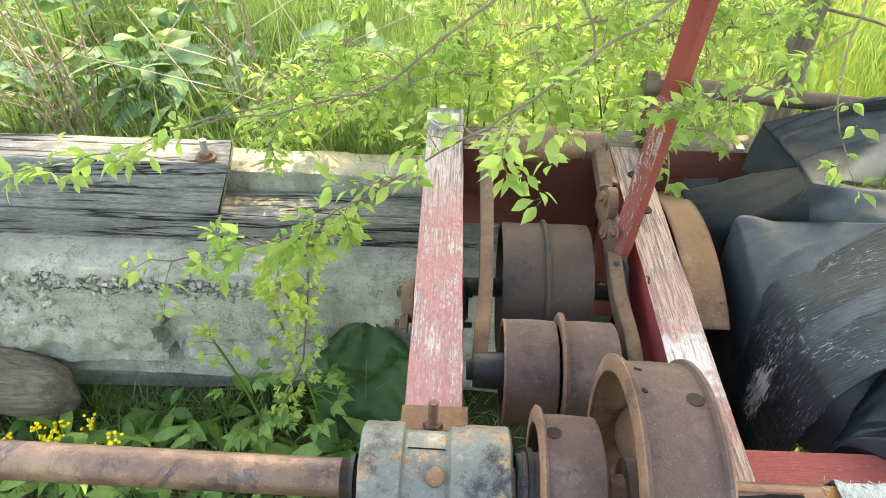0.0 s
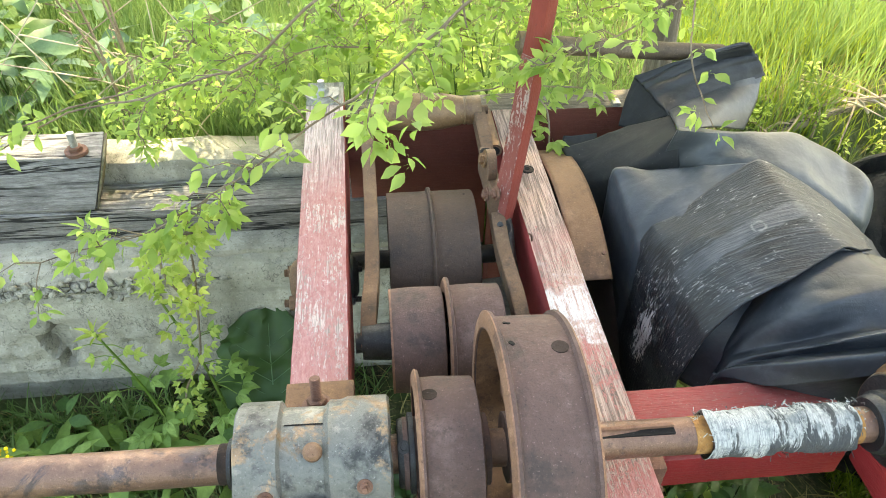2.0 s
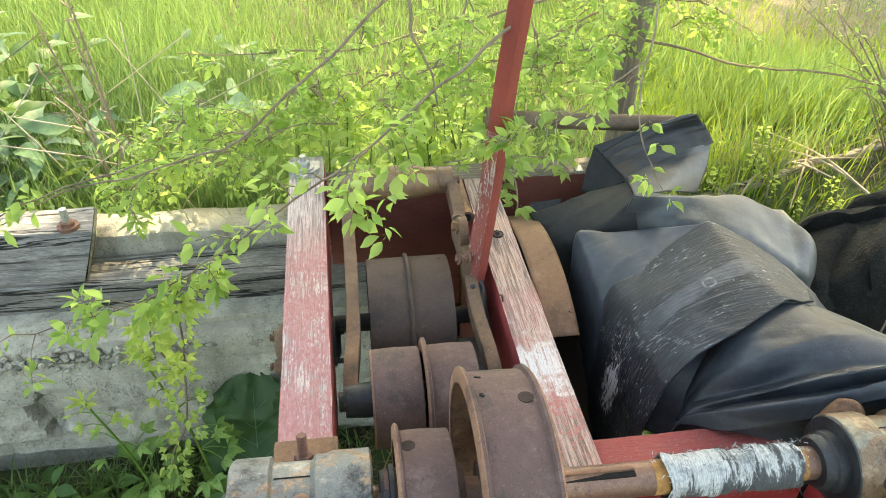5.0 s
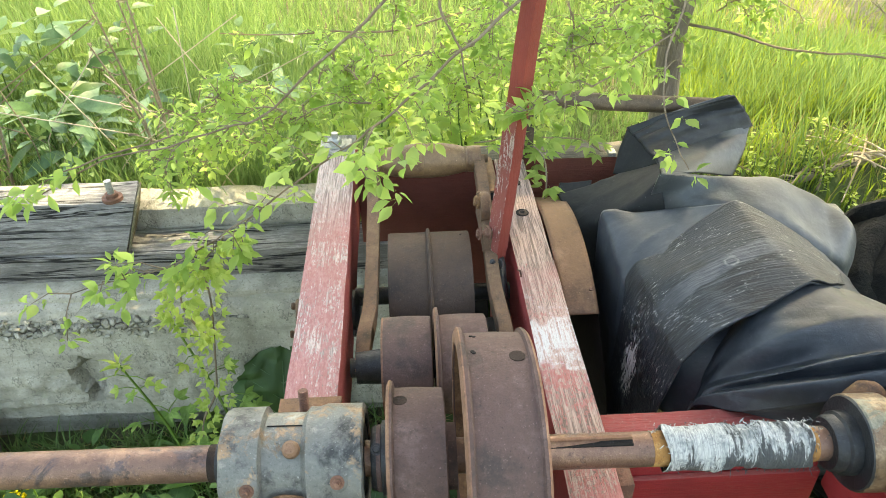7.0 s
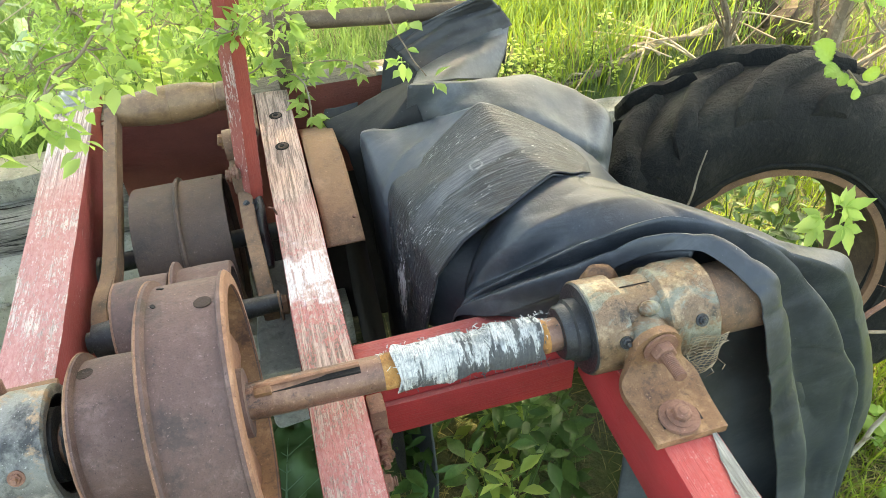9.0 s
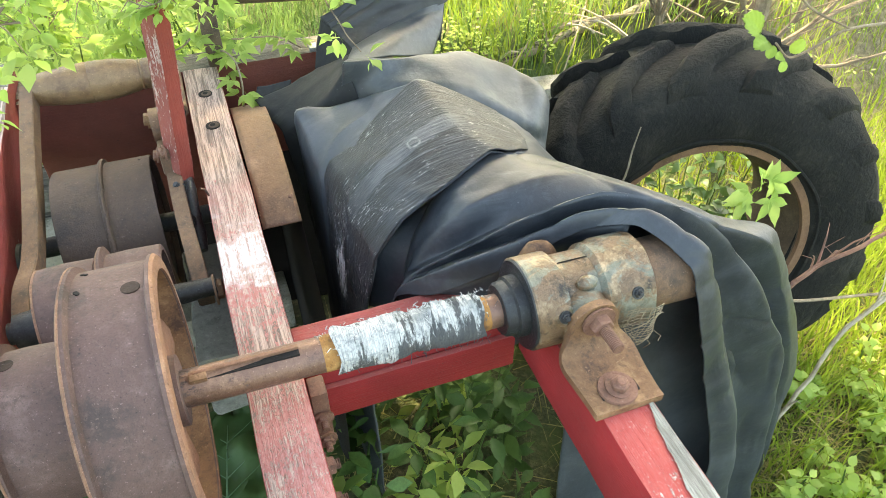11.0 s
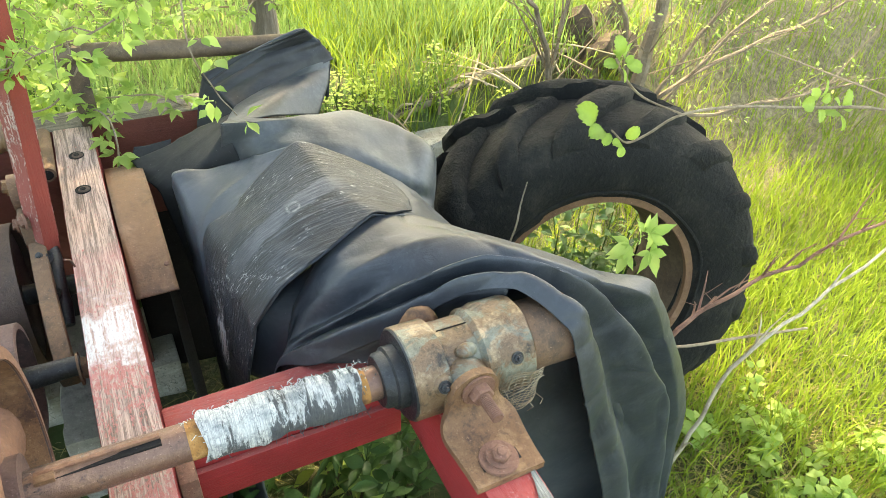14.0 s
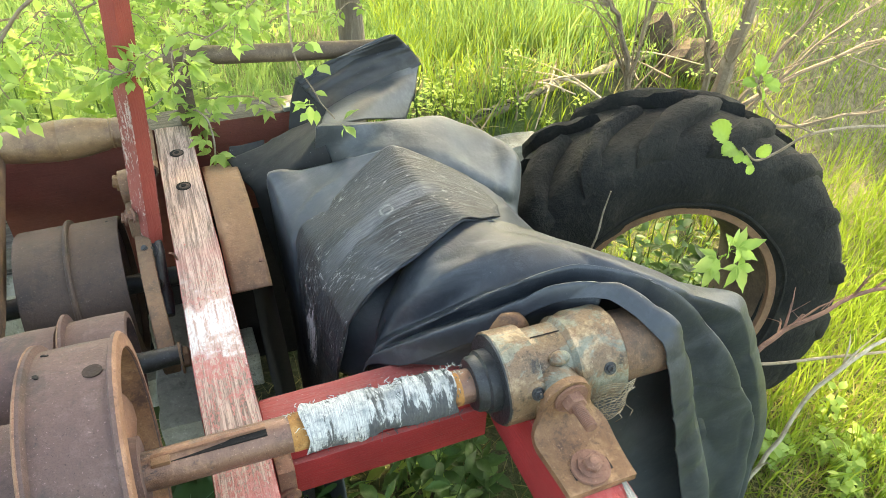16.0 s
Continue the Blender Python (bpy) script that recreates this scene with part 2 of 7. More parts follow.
M["pipe"] = rust("brown pipe", (0.115, 0.08, 0.052), (0.18, 0.13, 0.085), (0.065, 0.045, 0.034), 0.65)
M["roller"] = rust("varnished roller", (0.22, 0.13, 0.065), (0.3, 0.18, 0.095), (0.13, 0.07, 0.04), 0.42, (0.15, 0.14, 0.06), 0.58, 0.0)
M["grey_block"] = rust("grey block", (0.2, 0.2, 0.19), (0.3, 0.3, 0.29), (0.09, 0.09, 0.09), 0.85, None, 0.5, 0.0)

k = Mat("old concrete", 0.9)
big, mid, fine = k.noise((1, 1, 1.6), 2.2, 6, 0.6), k.noise((1, 1, 1), 14, 8, 0.72), k.noise((1, 1, 1), 130, 4, 0.7)
c = k.ramp(mid, (0.3, (0.25, 0.245, 0.205)), (0.5, (0.41, 0.385, 0.325)), (0.7, (0.52, 0.495, 0.425)))
c = k.mix(k.math("MULTIPLY", k.step(big, 0.48, 0.62), 0.6), c, (0.19, 0.18, 0.14))
c = k.mix(k.math("MULTIPLY", k.step(k.noise((1, 1, 0.15), 9, 4, 0.6), 0.5, 0.66), 0.55), c, (0.17, 0.16, 0.12))
c = k.mix(k.math("MULTIPLY", k.step(fine, 0.42, 0.3), 0.85), c, (0.07, 0.066, 0.055))
c = k.mix(k.math("MULTIPLY", k.step(fine, 0.6, 0.7), 0.6), c, (0.6, 0.59, 0.54))
ln = k.step(k.math("ABSOLUTE", k.math("SUBTRACT", k.noise((1, 1, 0.6), 3.0, 6, 0.7), 0.5)), 0.006, 0.001)
c = k.mix(k.math("MULTIPLY", ln, 0.55), c, (0.06, 0.056, 0.046))
c = k.mix(k.math("MULTIPLY", k.step(k.noise((1, 1, 1), 48, 6, 0.75), 0.56, 0.7), 0.55), c, (0.12, 0.112, 0.09))
c = k.mix(k.math("MULTIPLY", k.step(k.noise((0.35, 1, 4), 5, 5, 0.65), 0.5, 0.62), 0.5), c, (0.24, 0.225, 0.18))
k.color(c)
k.bump(k.math("SUBTRACT", k.math("ADD", mid, k.math("MULTIPLY", fine, 0.6)), k.math("MULTIPLY", ln, 0.1)), 0.008, 0.9)
M["concrete"] = k.m

k = Mat("broken concrete", 0.95)
wob = k.node("ShaderNodeVectorMath")
wob.operation = "MULTIPLY_ADD"
wn_ = k.node("ShaderNodeTexNoise", Scale=22.0, Detail=3.0)
k.to(k.co, wn_.inputs["Vector"])
k.to(wn_.outputs["Color"], wob.inputs[0])
wob.inputs[1].default_value = (0.03, 0.03, 0.03)
k.to(k.co, wob.inputs[2])
v = k.node("ShaderNodeTexVoronoi", Scale=42.0)
v.feature = "DISTANCE_TO_EDGE"
k.to(wob.outputs[0], v.inputs["Vector"])
v2 = k.node("ShaderNodeTexVoronoi", Scale=42.0)
k.to(wob.outputs[0], v2.inputs["Vector"])
tone = k.node("ShaderNodeSeparateColor")
k.to(v2.outputs["Color"], tone.inputs[0])
c = k.mix(tone.outputs[0], (0.24, 0.23, 0.19), (0.44, 0.42, 0.355))
c = k.mix(k.math("MULTIPLY", k.step(k.noise((1, 1, 1), 90, 4, 0.7), 0.5, 0.36), 0.6), c, (0.12, 0.112, 0.09))
gap_ = k.math("MULTIPLY", k.step(v.outputs["Distance"], 0.1, 0.02), k.step(k.noise((1, 1, 1), 16, 4, 0.6), 0.42, 0.6))
k.color(k.mix(gap_, c, (0.06, 0.055, 0.045)))
k.bump(k.step(v.outputs["Distance"], 0.0, 0.22), 0.012, 1.0)
M["rubble"] = k.m

k = Mat("pebble in concrete", 0.9)
oi = k.node("ShaderNodeObjectInfo").outputs["Random"]
c = k.mix(oi, (0.24, 0.23, 0.19), (0.42, 0.4, 0.34))
k.color(k.mix(k.math("MULTIPLY", k.step(k.noise((1, 1, 1), 1.5, 5, 0.7), 0.5, 0.62), 0.6), c, (0.1, 0.095, 0.08)))
M["pebble"] = k.m

def rubber(name, lo, mid, hi, dusty, gloss=0.27):
    k = Mat(name, 0.5)
    a, b = k.noise((1, 1, 1), 5, 6, 0.65), k.noise((1, 1, 1), 45, 5, 0.7)
    c = k.ramp(a, (0.3, lo), (0.55, mid), (0.75, hi))
    c = k.mix(k.math("MULTIPLY", k.step(b, 0.52, 0.72), 0.45), c, hi)
    c = k.mix(k.math("MULTIPLY", k.step(k.noise((1, 1, 1), 8, 6, 0.72), 0.58, 0.72), 0.4), c, dusty)
    c = k.mix(k.math("MULTIPLY", k.step(k.noise((1, 1, 1), 150, 3, 0.7), 0.7, 0.76), 0.6), c, (0.3, 0.3, 0.29))
    # dusty smears along the folds and pale rubbed lines
    sm_ = k.noise((3, 9, 5), 1.6, 6, 0.7, 1.2)
    c = k.mix(k.math("MULTIPLY", k.step(sm_, 0.5, 0.68), 0.5), c, tuple(0.5 * (p + q) for p, q in zip(hi, dusty)))
    k.color(c)
    k.rough(k.math("ADD", gloss, k.math("ADD", k.math("MULTIPLY", a, 0.2), k.math("MULTIPLY", sm_, 0.16))))
    cr = k.math("ABSOLUTE", k.math("SUBTRACT", k.noise((1, 1, 1), 14, 5, 0.6, 0.8), 0.5))
    k.bump(k.math("ADD", k.math("ADD", a, k.math("MULTIPLY", b, 0.4)), k.math("MULTIPLY", k.step(cr, 0.0, 0.03), 0.05)), 0.005, 0.45)
    return k.m


# one sheet in several tones: sky sheen and fold shade sit in these colours
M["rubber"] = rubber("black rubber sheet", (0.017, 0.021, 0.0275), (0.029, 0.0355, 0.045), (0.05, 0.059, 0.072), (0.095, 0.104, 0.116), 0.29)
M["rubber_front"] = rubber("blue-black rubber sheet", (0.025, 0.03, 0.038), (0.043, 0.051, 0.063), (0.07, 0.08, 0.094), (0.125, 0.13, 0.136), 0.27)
M["rubber_dark"] = rubber("matt black rubber with painted shade", (0.012, 0.0125, 0.013), (0.02, 0.021, 0.022), (0.034, 0.035, 0.035), (0.07, 0.065, 0.055), 0.68)
M["rubber_pale"] = rubber("weathered grey rubber with painted sheen", (0.033, 0.037, 0.04), (0.056, 0.0615, 0.0655), (0.092, 0.099, 0.102), (0.15, 0.155, 0.152), 0.24)



def scuffed(name, stripe):
    """Rubber with fine pressed fabric lines, chalky flecks and, on the band, a smooth strip with a round mark."""
    k = Mat(name, 0.5)
    w = k.noise((9, 210, 30), 1.0, 4, 0.62, 0.25)
    a = k.noise((1, 1, 1), 6, 6, 0.65)
    c = k.ramp(a, (0.3, (0.009, 0.0115, 0.0155)), (0.52, (0.018, 0.0225, 0.029)), (0.72, (0.034, 0.041, 0.051)))
    line = k.ramp(w, (0.38, (0.005, 0.0055, 0.0065)), (0.5, (0.012, 0.013, 0.015)), (0.58, (0.032, 0.0365, 0.044)), (0.66, (0.09, 0.098, 0.108)))
    gate = k.step(k.noise((6, 16, 8), 1.5, 5, 0.7), 0.42, 0.58)
    c = k.mix(k.math("MULTIPLY", gate, 0.85), c, line)
    spot = k.noise((1, 1, 1), 9, 5, 0.65)
    fleck = k.math("ADD", k.noise((45, 240, 70), 1.0, 5, 0.8), k.math("MULTIPLY", k.math("SUBTRACT", spot, 0.5), 0.5))
    if stripe:
        x, y = k.axis(0), k.axis(1)
        yc = k.math("ADD", 1.252, k.math("MULTIPLY", k.math("SUBTRACT", x, 0.8), 0.2))
        d = k.math("ABSOLUTE", k.math("SUBTRACT", y, yc))
        d = k.math("ADD", d, k.math("MULTIPLY", k.math("SUBTRACT", k.noise((1, 1, 1), 45, 4, 0.6), 0.5), 0.012))
        m_ = k.math("MULTIPLY", k.step(d, 0.023, 0.018), k.math("MULTIPLY", k.step(x, 0.70, 0.76), k.step(x, 0.97, 0.93)))
        sc = k.ramp(k.noise((1, 1, 1), 28, 5, 0.7), (0.35, (0.045, 0.05, 0.06)), (0.6, (0.085, 0.093, 0.107)))
        c = k.mix(k.math("MULTIPLY", m_, 0.85), c, sc)
        dx, dy = k.math("SUBTRACT", x, 0.848), k.math("SUBTRACT", y, 1.258)
        r = k.math("SQRT", k.math("ADD", k.math("MULTIPLY", dx, dx), k.math("MULTIPLY", dy, dy)))
        ring = k.math("MULTIPLY", k.step(k.math("ABSOLUTE", k.math("SUBTRACT", r, 0.012)), 0.0035, 0.001), k.step(k.noise((1, 1, 1), 90, 3, 0.6), 0.4, 0.55))
        c = k.mix(k.math("MULTIPLY", ring, 0.75), c, (0.2, 0.205, 0.21))
        fleck = k.math("SUBTRACT", fleck, k.math("MULTIPLY", m_, 0.12))
    c = k.mix(k.math("MULTIPLY", k.step(fleck, 0.625, 0.67), 0.8), c, (0.42, 0.43, 0.43))
    # chalky scrape low on the hanging side
    sy, sz_ = k.math("SUBTRACT", k.axis(1), 1.262), k.math("SUBTRACT", k.axis(2), 0.645)
    d = k.math("ADD", k.math("MULTIPLY", k.math("MULTIPLY", sy, sy), 420.0), k.math("MULTIPLY", k.math("MULTIPLY", sz_, sz_), 70.0))
    n = k.math("ADD", k.noise((40, 160, 30), 1.0, 6, 0.75), k.math("MULTIPLY", k.noise((60, 60, 160), 1.0, 4, 0.7), 0.35))
    c = k.mix(k.step(k.math("SUBTRACT", n, k.math("MULTIPLY", d, 0.3)), 0.56, 0.64), c, (0.5, 0.51, 0.53))
    k.color(c)
    k.rough(k.math("ADD", 0.36, k.math("MULTIPLY", a, 0.25)))
    k.bump(k.math("ADD", w, k.math("MULTIPLY", a, 0.4)), 0.004, 0.8)
    return k.m


M["rubber_scuffed"] = scuffed("scuffed rubber facing", True)
M["rubber_flap"] = rubber("creased black rubber", (0.008, 0.009, 0.0105), (0.015, 0.0165, 0.0185), (0.03, 0.032, 0.035), (0.07, 0.07, 0.068), 0.42)

k = Mat("tyre rubber", 0.92)
k.b.inputs["Specular IOR Level"].default_value = 0.25
a, b = k.noise((1, 1, 1), 6, 6, 0.65), k.noise((1, 1, 1), 70, 4, 0.7)
c = k.ramp(a, (0.3, (0.008, 0.008, 0.0075)), (0.55, (0.017, 0.0165, 0.0145)), (0.75, (0.036, 0.033, 0.026)))
c = k.mix(k.math("MULTIPLY", k.step(k.noise((1, 1, 1), 3, 6, 0.7), 0.54, 0.68), 0.4), c, (0.05, 0.046, 0.034))
k.color(k.mix(k.math("MULTIPLY", k.step(b, 0.58, 0.72), 0.4), c, (0.06, 0.055, 0.045)))
k.bump(k.math("ADD", a, b), 0.009, 0.8)
M["tyre"] = k.m

k = Mat("tattered white wrap", 0.9)
a = k.noise((700, 45, 45), 1.0, 4, 0.7)
b = k.noise((60, 14, 14), 1.0, 6, 0.75)
f = k.noise((1, 1, 1), 140, 4, 0.75)
c = k.ramp(a, (0.32, (0.3, 0.32, 0.33)), (0.46, (0.5, 0.52, 0.52)), (0.6, (0.7, 0.71, 0.69)))
# dark tone grows towards the wrap's underside and its bearing end
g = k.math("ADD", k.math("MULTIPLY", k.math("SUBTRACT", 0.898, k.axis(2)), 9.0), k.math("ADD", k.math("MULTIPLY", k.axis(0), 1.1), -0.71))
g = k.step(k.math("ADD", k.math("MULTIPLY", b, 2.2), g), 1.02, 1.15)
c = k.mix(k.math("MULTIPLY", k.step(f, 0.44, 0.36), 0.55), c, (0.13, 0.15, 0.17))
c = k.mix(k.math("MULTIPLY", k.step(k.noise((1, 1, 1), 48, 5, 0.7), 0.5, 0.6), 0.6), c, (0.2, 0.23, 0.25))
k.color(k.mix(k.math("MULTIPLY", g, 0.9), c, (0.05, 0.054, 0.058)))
k.bump(k.math("ADD", a, b), 0.005, 1.0)
M["wrap"] = k.m

k = Mat("soil and litter", 0.95)
a, b = k.noise((1, 1, 1), 3, 6, 0.65), k.noise((1, 1, 1), 50, 5, 0.7)
c = k.ramp(b, (0.3, (0.03, 0.026, 0.016)), (0.5, (0.07, 0.07, 0.03)), (0.7, (0.22, 0.18, 0.1)))
c = k.mix(k.step(a, 0.42, 0.62), c, (0.06, 0.095, 0.022))
farm = k.math("MULTIPLY", k.step(k.axis(1), 1.3, 2.4), k.step(k.axis(0), 2.5, 3.3))
hay = k.ramp(k.noise((1, 1, 1), 30, 6, 0.75), (0.35, (0.1, 0.085, 0.05)), (0.5, (0.16, 0.135, 0.08)), (0.65, (0.26, 0.225, 0.14)))
k.color(k.mix(farm, c, hay))
k.bump(b, 0.02, 0.8)
M["soil"] = k.m

M["bark"] = grey_wood("bark", "z", (0.28, 0.225, 0.17), (0.13, 0.1, 0.075), False)
M["log"] = grey_wood("weathered log", "x", (0.3, 0.26, 0.19), (0.1, 0.083, 0.06), True)
M["twig"] = rust("twig bark", (0.2, 0.15, 0.105), (0.3, 0.24, 0.175), (0.1, 0.072, 0.05), 0.9, None, 0.5, 0.0)
M["dead"] = rust("dry stalk", (0.24, 0.19, 0.13), (0.36, 0.3, 0.215), (0.12, 0.09, 0.06), 0.9, None, 0.5, 0.0)
M["straw"] = rust("pale dry stick", (0.42, 0.36, 0.27), (0.55, 0.48, 0.38), (0.24, 0.19, 0.14), 0.9, None, 0.5, 0.0)
M["leaf"] = leaf_mat("spring leaf", (0.28, 0.44, 0.1), (0.49, 0.63, 0.18), 0.62, 1.0, 0.1)
M["leaf_vine"] = leaf_mat("yellow-green vine leaf", (0.36, 0.5, 0.1), (0.58, 0.68, 0.2), 0.6, 1.0, 0.1)
M["leaf_deep"] = leaf_mat("deep green leaf", (0.045, 0.115, 0.03), (0.11, 0.21, 0.055), 0.35)
M["leaf_dock"] = leaf_mat("fresh green dock leaf", (0.1, 0.19, 0.035), (0.22, 0.34, 0.08), 0.4)
M["leaf_fresh"] = leaf_mat("fresh mid-green leaf", (0.17, 0.3, 0.07), (0.32, 0.47, 0.13), 0.45)
M["leaf_young"] = leaf_mat("young crinkled leaf", (0.26, 0.4, 0.07), (0.37, 0.53, 0.11), 0.45, 1.0, 0.2)
M["leaf_pale"] = leaf_mat("pale broad leaf", (0.1, 0.2, 0.1), (0.18, 0.29, 0.16), 0.3)
M["burdock"] = leaf_mat("dark broad leaf", (0.034, 0.082, 0.025), (0.06, 0.12, 0.038), 0.2, 0.4)
M["grass"] = leaf_mat("grass blade", (0.095, 0.2, 0.052), (0.245, 0.36, 0.135), 0.45)
# yellower copy of the grass: warm sunlight is put into its colour
M["grass_yard"] = leaf_mat("yard grass blade with painted sun", (0.15, 0.25, 0.02), (0.33, 0.42, 0.05), 0.5)
M["hay"] = leaf_mat("dry grass blade", (0.28, 0.235, 0.09), (0.42, 0.36, 0.15), 0.3)
M["flower"] = leaf_mat("yellow flower", (0.75, 0.6, 0.02), (0.85, 0.72, 0.04), 0.3)
M["hole"] = rust("shadowed bore", (0.04, 0.024, 0.018), (0.07, 0.042, 0.032), (0.015, 0.01, 0.008), 0.9)
M["stump"] = rust("crumbling brown wood", (0.085, 0.06, 0.042), (0.15, 0.11, 0.075), (0.03, 0.021, 0.016), 0.95, None, 0.5, 0.0, 16.0)
M["black"] = rust("black for hollows and painted shade", (0.012, 0.01, 0.01), (0.02, 0.016, 0.015), (0.006, 0.005, 0.005), 0.9)

# ---- mesh helpers ----


def thing(name, base, label, category, group="", kind=""):
    ob = new(name)
    ob.empty_display_size = 0.05
    ob.location = base
    return tagged(ob, label, category, group, kind)


def part(name, bm, material, parent=None, label="", smooth=35):
    """Links a bmesh built in world metres as one mesh object, under a thing or a part."""
    me = bpy.data.meshes.new(name)
    bm.normal_update()
    bm.to_mesh(me)
    bm.free()
    me.materials.append(M[material])
    if smooth:
        me.polygons.foreach_set("use_smooth", [True] * len(me.polygons))
        me.set_sharp_from_angle(angle=radians(smooth))
    ob = new(name, me)
    if parent:
        ob.parent = parent
        if parent.type == "EMPTY":
            ob.matrix_parent_inverse = Matrix.Translation(parent.location).inverted()
    if label:
        ob["label"] = label
    return ob


def mesh_stuff(name, verts, faces, material, parent=None, smooth=False):
    me = bpy.data.meshes.new(name)
    me.from_pydata(verts, [], faces)
    me.materials.append(M[material])
    if smooth:
        me.polygons.foreach_set("use_smooth", [True] * len(me.polygons))
    ob = new(name, me)
    if parent:
        ob.parent = parent
        if parent.type == "EMPTY":
            ob.matrix_parent_inverse = Matrix.Translation(parent.location).inverted()
    return ob


def box(lo, hi, bevel=0.004, bm=None, turn=None):
    bm = bm or bmesh.new()
    lo, hi = Vector(lo), Vector(hi)
    r = bmesh.ops.create_cube(bm, size=1.0)
    m = Matrix.Translation((lo + hi) / 2) @ (turn.to_4x4() if turn else Matrix()) @ Matrix.Diagonal((*(hi - lo), 1))
    bmesh.ops.transform(bm, matrix=m, verts=r["verts"])
    if bevel:
        es = list({e for v in r["verts"] for e in v.link_edges})
        bmesh.ops.bevel(bm, geom=es, offset=bevel, segments=2, affect="EDGES", profile=0.6)
    return bm


def timber(lo, hi, axis, steps=24, bevel=0.006, rough=0.0025, seed=0):
    """A sawn timber with slightly uneven faces and worn edges."""
    bm = box(lo, hi, bevel)
    i = "xyz".index(axis)
    for s in range(1, steps):
        co = Vector((0, 0, 0))
        co[i] = lo[i] + (hi[i] - lo[i]) * s / steps
        no = Vector((0, 0, 0))
        no[i] = 1
        bmesh.ops.bisect_plane(bm, geom=bm.verts[:] + bm.edges[:] + bm.faces[:], plane_co=co, plane_no=no)
    for v in bm.verts:
        p = v.co * 7 + Vector((seed * 9.1, seed * 3.7, 0))
        v.co += noise.noise_vector(p) * rough + noise.noise_vector(p * 5) * rough * 0.5
    return bm


def lathe(profile, y, z, segs=48, bm=None, axis="x", close=False):
    """Turns (along, radius) pairs round an axis through (y, z) (or (x, z) for axis 'y', (x, y) for 'z')."""
    bm = bm or bmesh.new()
    rings = []
    for a, r in profile:
        ring = []
        for s in range(segs):
            t = 2 * math.pi * s / segs
            c, d = r * math.cos(t), r * math.sin(t)
            p = {"x": (a, y + c, z + d), "y": (y + c, a, z + d), "z": (y + c, z + d, a)}[axis]
            ring.append(bm.verts.new(p))
        rings.append(ring)
    pairs = list(zip(rings, rings[1:])) + ([(rings[-1], rings[0])] if close else [])
    for ra, rb in pairs:
        for s in range(segs):
            bm.faces.new((ra[s], ra[(s + 1) % segs], rb[(s + 1) % segs], rb[s]))
    if not close:
        for ring in (rings[0], rings[-1]):
            bm.faces.new(ring)
    bmesh.ops.recalc_face_normals(bm, faces=bm.faces[:])
    return bm


def smooth_path(pts, n, crisp=0.0):
    """Catmull-Rom through the points; crisp 1: straight from point to point."""
    pts = [Vector(p) for p in pts]
    p = [2 * pts[0] - pts[1]] + pts + [2 * pts[-1] - pts[-2]]
    out = []
    for k in range(n):
        f = k / (n - 1) * (len(pts) - 1)
        i = min(int(f), len(pts) - 2)
        t = f - i
        a, b, c, d = p[i:i + 4]
        s = 0.5 * (2 * b + (c - a) * t + (2 * a - 5 * b + 4 * c - d) * t * t + (3 * b - a - 3 * c + d) * t ** 3)
        out.append(s.lerp(b.lerp(c, t), crisp))
    return out


def tube(path, radii, segs=8, bm=None, caps=True):
    bm = bm or bmesh.new()
    path = [Vector(p) for p in path]
    if not hasattr(radii, "__len__"):
        radii = [radii] * len(path)
    rings, side = [], None
    for i, p in enumerate(path):
        d = (path[min(i + 1, len(path) - 1)] - path[max(i - 1, 0)]).normalized()
        if side is None:
            side = d.orthogonal().normalized()
        side = (side - d * side.dot(d)).normalized()
        up = d.cross(side)
        rings.append([bm.verts.new(p + (side * math.cos(2 * math.pi * s / segs) + up * math.sin(2 * math.pi * s / segs)) * radii[i]) for s in range(segs)])
    for ra, rb in zip(rings, rings[1:]):
        for s in range(segs):
            bm.faces.new((ra[s], ra[(s + 1) % segs], rb[(s + 1) % segs], rb[s]))
    if caps:
        bm.faces.new(rings[0][::-1])
        bm.faces.new(rings[-1])
    return bm


def loft(rows, nu, nv, shape=None, crisp=0.0):
    """A sheet through rows of control points, smoothed both ways."""
    fine = [smooth_path(r, nv, crisp) for r in rows]
    cols = [smooth_path([fine[i][j] for i in range(len(rows))], nu, crisp) for j in range(nv)]
    grid = [[cols[j][i] for j in range(nv)] for i in range(nu)]
    if shape:
        moved = [[None] * nv for _ in range(nu)]
        for i in range(nu):
            for j in range(nv):
                a = grid[min(i + 1, nu - 1)][j] - grid[max(i - 1, 0)][j]
                b = grid[i][min(j + 1, nv - 1)] - grid[i][max(j - 1, 0)]
                n = a.cross(b).normalized()
                moved[i][j] = grid[i][j] + n * shape(i / (nu - 1), j / (nv - 1), grid[i][j])
        grid = moved
    bm = bmesh.new()
    vs = [[bm.verts.new(p) for p in row] for row in grid]
    for i in range(nu - 1):
        for j in range(nv - 1):
            bm.faces.new((vs[i][j], vs[i + 1][j], vs[i + 1][j + 1], vs[i][j + 1]))
    return bm


